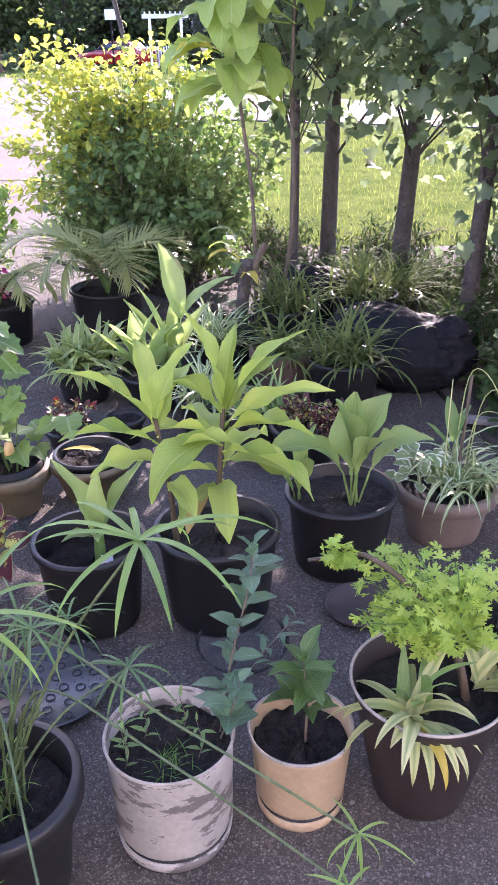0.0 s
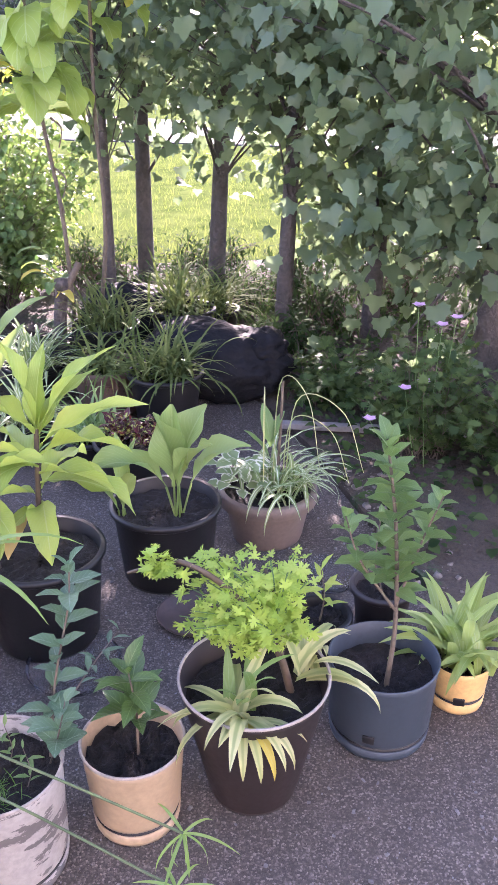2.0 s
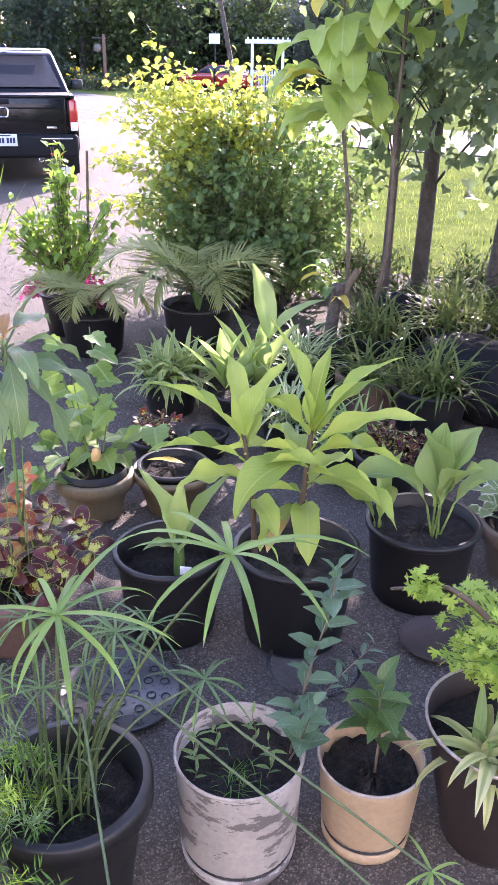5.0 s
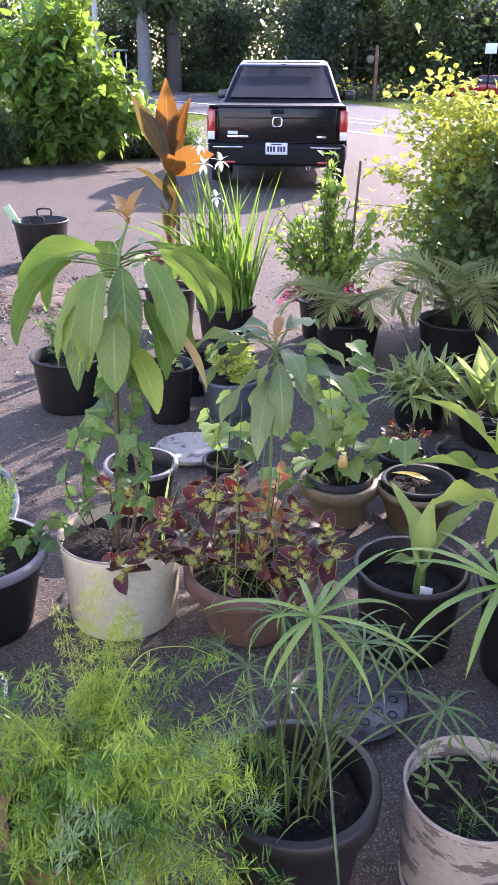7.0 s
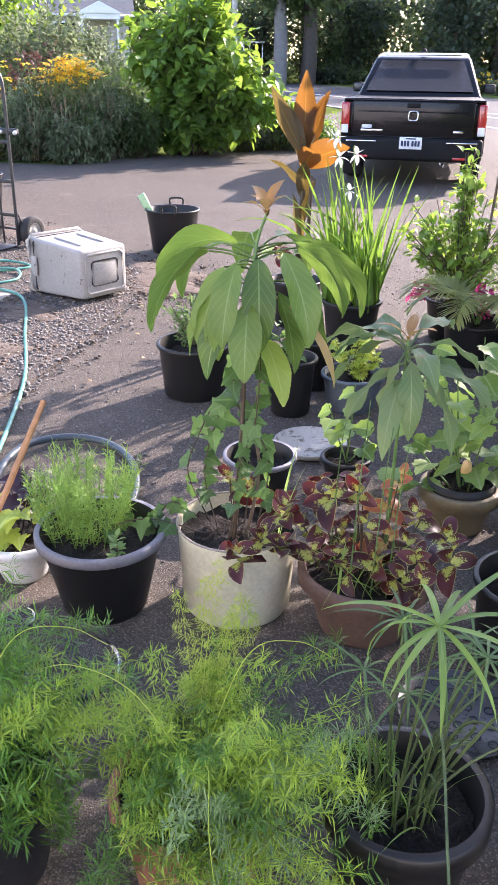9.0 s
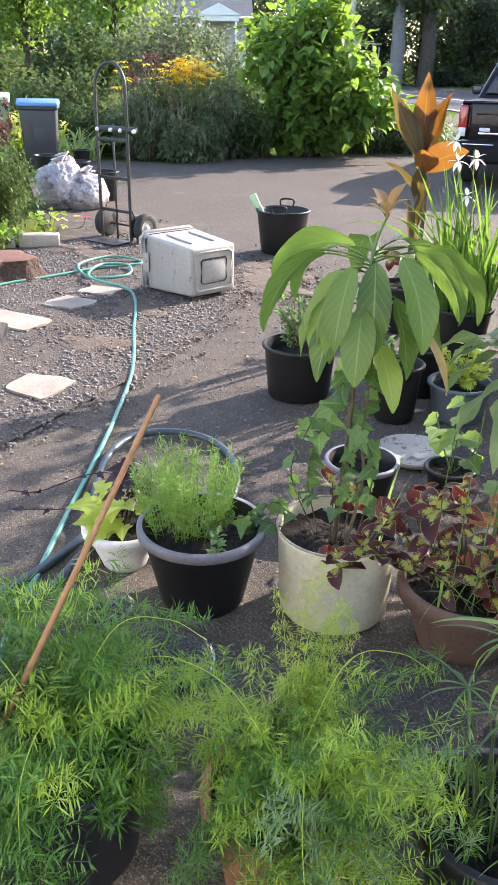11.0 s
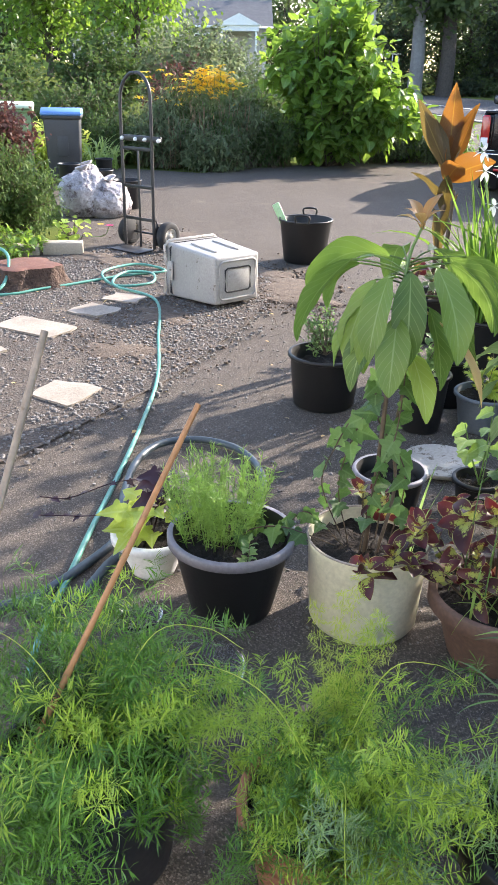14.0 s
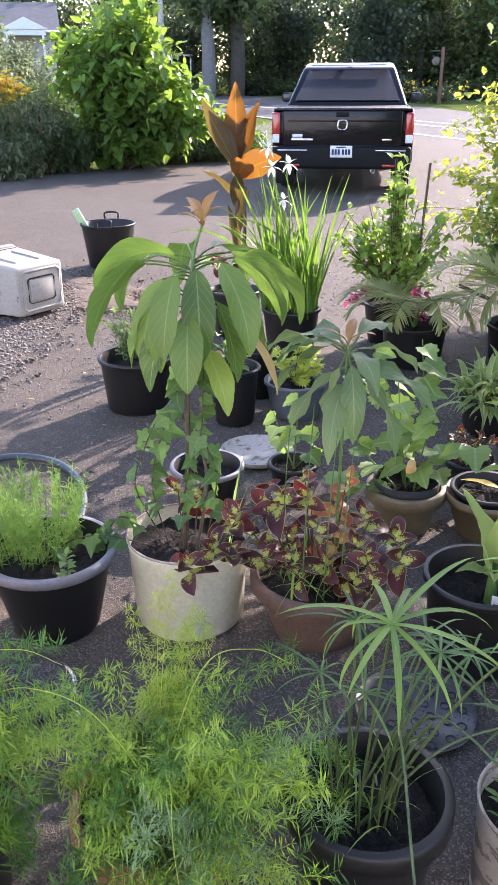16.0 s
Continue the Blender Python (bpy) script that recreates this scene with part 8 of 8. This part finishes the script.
for x, y, z, h, r, s, m in ((-19.5, 17.8, 0.5, 5.0, 2.1, 0.26, CATALPA), (-24.5, 20.5, 1.2, 6.5, 2.2, 0.3, FOREST[1]), (-27, 17.0, 1.8, 7.5, 2.6, 0.32, FOREST[0]), (-30, 24.5, 1.6, 7.0, 2.4, 0.32, FOREST[0]), (-22.6, 17.0, 0.9, 5.6, 1.9, 0.28, CATALPA)):
    tree("garden_tree", x, y, h, r, 0.11, 4200, s * 0.72, m, "leafy green tree on the slope behind the flower bed", z=z, tmpl=TUFT, crown_from=0.22, limbs=14, group="trees before the houses")
# straw-coloured dead stalks in the hedge, arching yellow-green leaves by the bins
STRAW = surface("dry_stalk", (0.16, 0.11, 0.07), (0.28, 0.2, 0.12), 15, 0.9, 60, 0.2, 0.003)
for x, y, n, h in ((-10.5, 10.9, 26, 1.0), (-10.2, 11.4, 20, 1.05), (-11.0, 10.6, 18, 0.8)):
    t = thing("dry_stalks", x, y, 0.0, "upright clump of dry brown flower stalks in the hedge", "dead stalks", "dry stalks in the hedge")
    b = np.column_stack([R(-.18, .18, n), R(-.18, .18, n), np.zeros(n)])
    tagged(part("stalkwork", tubes(twigs(b, b * 1.5 + np.column_stack([R(-.06, .06, n), R(-.06, .06, n), h * R(0.7, 1.1, n)]), 0.02, 6, 0.03), np.full((n, 6), 0.006), 4), STRAW, t), kind="stuff")
t = thing("daylily", -11.69, 9.58, 0.0, "clump of arching yellow-green daylily leaves by the bins", "plant")
n = 90
tagged(part("leaf_clump", blades(np.column_stack([R(-.3, .3, n), R(-.3, .3, n), np.zeros(n)]), R(0, 360, n), R(55, 88, n), R(0.45, 0.85, n), 0.035, R(60, 130, n), "strap", 7, 0.3), LILY, t), kind="stuff")
# low plants at the yew's foot
shrub("ground_cover", -6.9, 4.25, (0.6, 0.4, 0.14), 0.12, 120, 16, OVATE, 0.06, CATALPA, "bright low leaves at the foot of the yew", "plant", base_r=0.4, lift=0.05)
shrub("nasturtium", -6.85, 5.1, (0.2, 0.2, 0.14), 0.18, 12, 3, ROUND, 0.1, GERAN, "nasturtium with round lime leaves", "plant", base_r=0.06)
t = thing("pansy", -6.6, 5.35, 0.0, "dark red and yellow pansy on a bent stalk", "flower")
stem(t, [(-0.35, -0.1, 0.02), (-0.1, 0, 0.05), (0, 0, 0.16)], 0.004, 0.003)
part("flower", blades(np.repeat([(0, 0, 0.16)], 6, 0), np.arange(6) * 60, 20, 0.05, 0.05, 30, "oval", 3, 0.1), MAGENTA, t)
part("flower", blades(np.repeat([(-0.07, -0.05, 0.17)], 5, 0), np.arange(5) * 72, 20, 0.04, 0.04, 30, "oval", 3, 0.1), PETAL, t)

# bed under the maples: creeping green, mallow flowers
n = 5200
gp = np.vstack([np.column_stack([R(1.02, 3.4, n // 2), R(2.15, 5.0, n // 2), R(0.03, 0.13, n // 2)]), np.column_stack([R(0.1, 3.4, n // 2), R(4.9, 6.4, n // 2), R(0.03, 0.15, n // 2)])])
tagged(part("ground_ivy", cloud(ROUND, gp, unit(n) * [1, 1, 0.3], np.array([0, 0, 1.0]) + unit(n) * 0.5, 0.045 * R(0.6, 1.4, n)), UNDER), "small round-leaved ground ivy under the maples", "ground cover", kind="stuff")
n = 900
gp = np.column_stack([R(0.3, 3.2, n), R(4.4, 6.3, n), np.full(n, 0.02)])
tagged(part("tall_grass", blades(gp, R(0, 360, n), R(50, 88, n), R(0.1, 0.28, n), 0.012, R(20, 100, n), segs=4, fold=0.2), SHADEGRASS), "long grass between the trunks, coloured dark for the tree shade", "grass", kind="stuff")
for x, y, r, zc, n in ((1.45, 3.0, (0.3, 0.3, 0.25), 0.3, 80), (1.8, 2.7, (0.35, 0.35, 0.22), 0.24, 90), (1.25, 3.6, (0.25, 0.3, 0.16), 0.16, 60), (2.3, 3.0, (0.45, 0.45, 0.3), 0.28, 110)):
    shrub("mallow_bush", x, y, r, zc, n, 14, GERLEAF, 0.05, HEDGE, "loose green mallow with pink flowers under the maples", "shrub", z=0.02, base_r=0.12, wood=0.003)
t = thing("mallow_flowers", 1.45, 2.95, 0.02, "pink mallow flowers on thin stalks", "flower")
for x, y, z in ((-0.07, 0.0, 0.66), (0.03, -0.02, 0.58), (0.1, 0.0, 0.6), (-0.07, -0.12, 0.38), (-0.14, -0.1, 0.35), (-0.3, -0.15, 0.25)):
    stem(t, [(x * 0.5, y, 0.0), (x * 0.8, y, z * 0.6), (x, y, z)], 0.002, 0.0015)
    part("flower", blades(np.repeat([(x, y, z)], 5, 0), np.arange(5) * 72 + 20, 35, 0.032, 0.03, 20, "oval", 3, 0.1), PINK, t)
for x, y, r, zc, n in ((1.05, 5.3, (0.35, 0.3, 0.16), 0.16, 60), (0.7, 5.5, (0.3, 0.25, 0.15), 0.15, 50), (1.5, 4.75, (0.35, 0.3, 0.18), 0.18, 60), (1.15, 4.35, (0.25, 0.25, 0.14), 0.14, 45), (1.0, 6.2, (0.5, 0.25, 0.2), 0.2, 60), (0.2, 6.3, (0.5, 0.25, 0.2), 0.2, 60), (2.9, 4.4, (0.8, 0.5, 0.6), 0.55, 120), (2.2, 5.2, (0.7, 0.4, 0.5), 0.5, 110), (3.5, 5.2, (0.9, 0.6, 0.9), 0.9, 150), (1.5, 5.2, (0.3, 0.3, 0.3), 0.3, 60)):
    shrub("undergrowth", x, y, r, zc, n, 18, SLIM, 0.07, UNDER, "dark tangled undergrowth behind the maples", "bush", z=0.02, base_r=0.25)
tagged(part("plank", move(box(0.9, 0.045, 0.03, (0, 0, 0), 0.005), pose(1.3, 3.2, 0.045, 0, 0, -18)), surface("weathered_plank", (0.14, 0.125, 0.11), (0.22, 0.2, 0.18), 14, 0.85, 60, 0.4, 0.003)), "pale weathered plank lying in the bed", "plank")
n = 90
gp = np.column_stack([R(-6, -2.2, n), R(0.9, 5.5, n), np.full(n, 0.012)])
tagged(part("fallen_leaves", cloud(OVATE, gp, unit(n) * [1, 1, 0.15], np.array([0, 0, 1.0]) + unit(n) * 0.3, 0.04 * R(0.4, 1.2, n)), DRYLEAF), "dry fallen leaves on the asphalt", "leaf litter", kind="stuff")

# ---- houses, street furniture ----
SIDING = surface("white_siding", (0.62, 0.62, 0.6), (0.7, 0.7, 0.68), 3, 0.6, 40, 0.1, 0.002)
BRICKY = surface("pale_brick", (0.36, 0.35, 0.33), (0.46, 0.44, 0.42), 5, 0.8, 30, 0.3, 0.005)
ROOFM = surface("grey_shingle", (0.08, 0.08, 0.085), (0.13, 0.13, 0.135), 3, 0.85, 25, 0.5, 0.01)
GREYWALL = surface("grey_siding", (0.2, 0.2, 0.195), (0.28, 0.28, 0.27), 3, 0.7, 30, 0.2, 0.004)
DARKWALL = surface("dim_siding", (0.12, 0.12, 0.115), (0.17, 0.17, 0.16), 3, 0.7, 30, 0.2, 0.004)
WINGLASS, _n3, _b3 = nodes("window_glass")
_b3.inputs["Base Color"].default_value, _b3.inputs["Roughness"].default_value = (0.03, 0.035, 0.04, 1), 0.08


def house(x, y, z, rz, w, d, h, rise, wall, label, windows=(), porch=False, foot=2.5):
    """Gabled house; its front faces local -y. windows: (x, z, width, height)."""
    t = thing("house", x, y, z, label, "house", rz=rz)
    part("wall", box(w, d, h + foot, (0, d / 2, (h - foot) / 2), 0.0), wall, t, smooth=False)
    o = 0.45
    part("roof", prism([(-o, h), (d / 2, h + rise), (d + o, h), (d + o, h + 0.12), (d / 2, h + rise + 0.14), (-o, h + 0.12)], -w / 2 - o, w / 2 + o), ROOFM, t, smooth=False)
    part("fascia", box(w + 2 * o + 0.04, 0.05, 0.16, (0, -o - 0.02, h + 0.04), 0.0), WHITE, t)
    for s in (-1, 1):
        part("gable", prism([(0, h), (d, h), (d / 2, h + rise)], s * w / 2 - 0.06, s * w / 2 + 0.06), wall, t, smooth=False)
    for wx, wz, ww, wh in windows:
        f = part("window", box(ww + 0.16, 0.1, wh + 0.16, (wx, -0.03, wz), 0.01), WHITE, t)
        part("pane", box(ww / 2 - 0.04, 0.04, wh, (wx - ww / 4, -0.075, wz), 0.0), WINGLASS, f)
        part("pane", box(ww / 2 - 0.04, 0.04, wh, (wx + ww / 4, -0.075, wz), 0.0), WINGLASS, f)
    if porch:
        part("porch_roof", prism([(-2.1, h - 0.25), (0.4, h - 0.25), (0.4, h + 0.1), (-2.1, h + 0.1)], w / 2 - 3.4, w / 2 - 0.6), WHITE, t, smooth=False)
        bm = bmesh.new()
        v = [bm.verts.new(q) for q in ((w / 2 - 3.6, -2.2, h + 0.1), (w / 2 - 0.4, -2.2, h + 0.1), (w / 2 - 2.0, -2.2, h + 0.85), (w / 2 - 3.6, 0.6, h + 0.1), (w / 2 - 0.4, 0.6, h + 0.1), (w / 2 - 2.0, 0.6, h + 0.85))]
        for f in ((0, 1, 2), (5, 4, 3), (0, 2, 5, 3), (2, 1, 4, 5), (0, 3, 4, 1)):
            bm.faces.new([v[i] for i in f])
        part("porch_gable", bm, WHITE, t, smooth=False)
        for px_ in (w / 2 - 3.2, w / 2 - 0.8):
            part("porch_post", box(0.14, 0.14, h + 1.0, (px_, -2.0, (h - 1.0) / 2), 0.01), WHITE, t)
        part("door", box(0.95, 0.08, 2.05, (w / 2 - 2.0, -0.03, 1.1), 0.01), PALEGREY, t)
    return t


house(-47.2, 46.5, 1.75, 41, 14.0, 8.0, 2.55, 2.0, BRICKY, "white bungalow with a grey shingle roof and small porch", ((2.6, 1.6, 1.5, 1.0), (-2.2, 1.6, 1.5, 1.0)), True)
house(-38.6, 18.2, 2.9, 60, 11.0, 8.0, 3.4, 2.0, GREYWALL, "grey house with large windows behind the trees", ((-3, 1.7, 1.6, 1.3), (0, 1.7, 1.6, 1.3), (3, 1.7, 1.6, 1.3)), False)
house(-9.0, 66.0, -0.2, 6, 22.0, 9.0, 4.2, 3.0, DARKWALL, "dim grey house behind the trees across the street", ((-5, 2.0, 1.4, 1.2), (4.2, 2.2, 1.4, 1.4), (8, 2.0, 1.4, 1.2)), False)

t = thing("garden_arbour", -4.55, 50.3, -0.03, "white wooden garden arbour with slatted top", "arbour", rz=5)
for sx in (-0.85, 0.85):
    for sy in (-0.5, 0.5):
        part("post", box(0.14, 0.14, 2.6, (sx, sy, 1.3), 0.01), WHITE, t)
    for z in np.arange(0.4, 2.3, 0.35):
        part("rung", box(0.05, 1.0, 0.06, (sx, 0, z), 0.005), WHITE, t)
for sy in (-0.5, 0.5):
    part("beam", box(2.5, 0.09, 0.2, (0, sy, 2.65), 0.01), WHITE, t)
for x in np.linspace(-1.1, 1.1, 9):
    part("slat", box(0.06, 1.5, 0.12, (x, 0, 2.8), 0.01), WHITE, t)
REDPAINT = surface("red_car_paint", (0.3, 0.01, 0.015), (0.36, 0.015, 0.02), 2, 0.25, 90, 0.02, 0.001, coat=1.0)
t = thing("red_car", -7.6, 52.4, -0.03, "red saloon car parked across the street", "car", rz=70)
prof = [(-2.2, 0.3), (-1.75, 0.28)] + arch(-1.35, 0.36, 0.3) + arch(1.35, 0.36, 0.3) + [(2.15, 0.3), (2.25, 0.6), (2.1, 0.85), (1.1, 0.95), (-1.5, 0.98), (-2.2, 0.95)]
part("body", prism(prof, -0.88, 0.88, None, 0.05), REDPAINT, t)
part("cabin", prism([(-1.7, 0.95), (-1.1, 1.42), (0.3, 1.45), (1.15, 0.93)], -0.82, 0.82, lambda z: 1 - 0.3 * max(0, z - 0.95), 0.05), REDPAINT, t)
part("windscreen", prism([(-1.55, 1.0), (-1.05, 1.38), (0.25, 1.4), (0.98, 1.0)], -0.83, 0.83, lambda z: 1 - 0.3 * max(0, z - 0.95)), CARGLASS, t)
for s in (-1, 1):
    for y in (-1.35, 1.35):
        part("wheel", move(lathe([(0.001, -0.1), (0.2, -0.11), (0.31, -0.1), (0.32, 0.1), (0.2, 0.11), (0.001, 0.1)], 24), pose(s * 0.8, y, 0.32, 0, 90, 0)), RUBBER, t)
t = thing("hanging_sign", -13.5, 49.1, -0.03, "brown post with a small oval hanging sign", "sign")
part("post", box(0.16, 0.16, 2.9, (0, 0, 1.45), 0.01), surface("brown_post", (0.12, 0.06, 0.04), (0.18, 0.09, 0.06), 6, 0.7, 40), t)
part("arm", box(0.7, 0.08, 0.08, (-0.3, 0, 2.7), 0.01), BROWNP, t)
part("board", move(lathe([(0.001, -0.03), (0.2, -0.03), (0.22, 0), (0.2, 0.03), (0.001, 0.03)], 20), pose(-0.35, -0.05, 2.2, 90, 0, 0)), TAUPE, t, "pale oval sign board")
tagged(part("notice_board", box(0.6, 0.08, 0.5, (-7.45, 49.8, 2.72), 0.01), WHITE), "pale square panel on the dim house", "sign").parent = None
t = thing("notice_post", -7.45, 49.9, -0.03, "thin dark post carrying a pale panel", "post")
part("pole", box(0.08, 0.06, 3.1, (0, 0, 1.55), 0.0), PLASTIC, t)
t = thing("white_fence", -6.0, 53.8, -0.03, "white picket fence beside the arbour", "fence")
for i in range(12):
    part("picket", box(0.09, 0.03, 1.15, (i * 0.16, 0, 0.6), 0.005), WHITE, t)
part("rail", box(1.9, 0.04, 0.08, (0.88, 0.035, 0.9), 0.005), WHITE, t)
part("rail", box(1.9, 0.04, 0.08, (0.88, 0.035, 0.3), 0.005), WHITE, t)
t = thing("bus_shelter", -38.5, 62.0, 0.3, "white railed shelter beside the street", "shelter", rz=30)
for i in range(5):
    part("post", box(0.1, 0.1, 2.6, (-1.0 + i * 0.5, 0, 1.3), 0.0), WHITE, t)
part("roof", box(2.3, 1.4, 0.12, (0, 0.6, 2.65), 0.02), WHITE, t)
part("rail", box(2.1, 0.06, 0.08, (0, 0, 1.2), 0.0), WHITE, t)
t = thing("utility_pole", -35.8, 55.5, -0.03, "grey utility pole beside the street", "utility pole")
part("pole", lathe([(0.001, 0), (0.22, 0), (0.18, 8.5), (0.001, 8.5)], 12), PALEGREY, t)
for x, y, r, m in ((-34.5, 59.8, 0.58, surface("grey_bark", (0.16, 0.155, 0.15), (0.25, 0.24, 0.23), 4, 0.9, 25, 0.8, 0.03)), (-33.0, 61.7, 0.62, BARK), (-19.0, 63.0, 0.3, BARK), (-12.5, 60.0, 0.22, BARK)):
    t = thing("street_tree", x, y, -0.1, "tall bare-trunked tree beside the street", "tree", "street trees")
    part("trunk", rope([(0, 0, 0), (0.1, 0, 3.0), (-0.1, 0, 7.0), (0.1, 0, 11)], r, 14, 12, r * 0.6), m, t)
    tw = twigs((0, 0, 5.5), ball(40, (0, 0, 9.0), (4, 3, 3.5), 0.4), 0.1, 6, 0.3)
    for w in tw[:8]:
        part("limb", tubes(w, np.linspace(0.14, 0.03, 6), 5), m, t)
    tagged(part("crown", leaves_on(tw, 40, TUFT, 0.6, 0.3, 1.0, 0.3, 0.7, 0.8), FOREST[0], t), kind="stuff")
for i in range(22):
    a = radians(-62 + 66 * (i + R(0, 1)) / 22)
    d = R(54, 60) if a > -0.38 else R(70, 74)
    if -0.30 < a < -0.03 or a > 0:
        d = R(56, 60)
    shrub("roadside_bush", d * math.sin(a), d * math.cos(a), (R(1.4, 2.4), 1.2, R(0.5, 0.9)), 0.6, 60, 22, DAB, 0.3, FOREST[i % 3], "dark roadside bush below the woods", "bush", base_r=0.5, wood=0.02, group="bushes below the woods")
shrub("yellow_flower_bed", -14.2, 50.5, (2.2, 1.0, 0.5), 0.5, 60, 20, TUFT, 0.2, GREYLEAF, "flower bed with yellow blooms by the sign", "flowers", base_r=0.8)
tagged(part("petal_mass", cloud(TUFT, np.column_stack([R(-2, 2, 90), R(-0.9, 0, 90), R(0.5, 1.15, 90)]), unit(90), unit(90), 0.14 * R(0.7, 1.2, 90)), PETAL, bpy.data.objects["yellow_flower_bed"]), kind="stuff")

# unseen wall added behind the camera to bounce sunlight onto the pots
t = tagged(part("wall_south", box(16, 0.2, 3.2, (0.0, -2.4, 1.6), 0.0), SIDING, smooth=False), "unseen white clapboard wall added to bounce sunlight onto the pots", "wall", kind="structure")
for i in range(16):
    part("clapboard", box(16, 0.02, 0.185, (0.0, -2.292, 0.11 + i * 0.2), 0.004), SIDING, t, smooth=False)
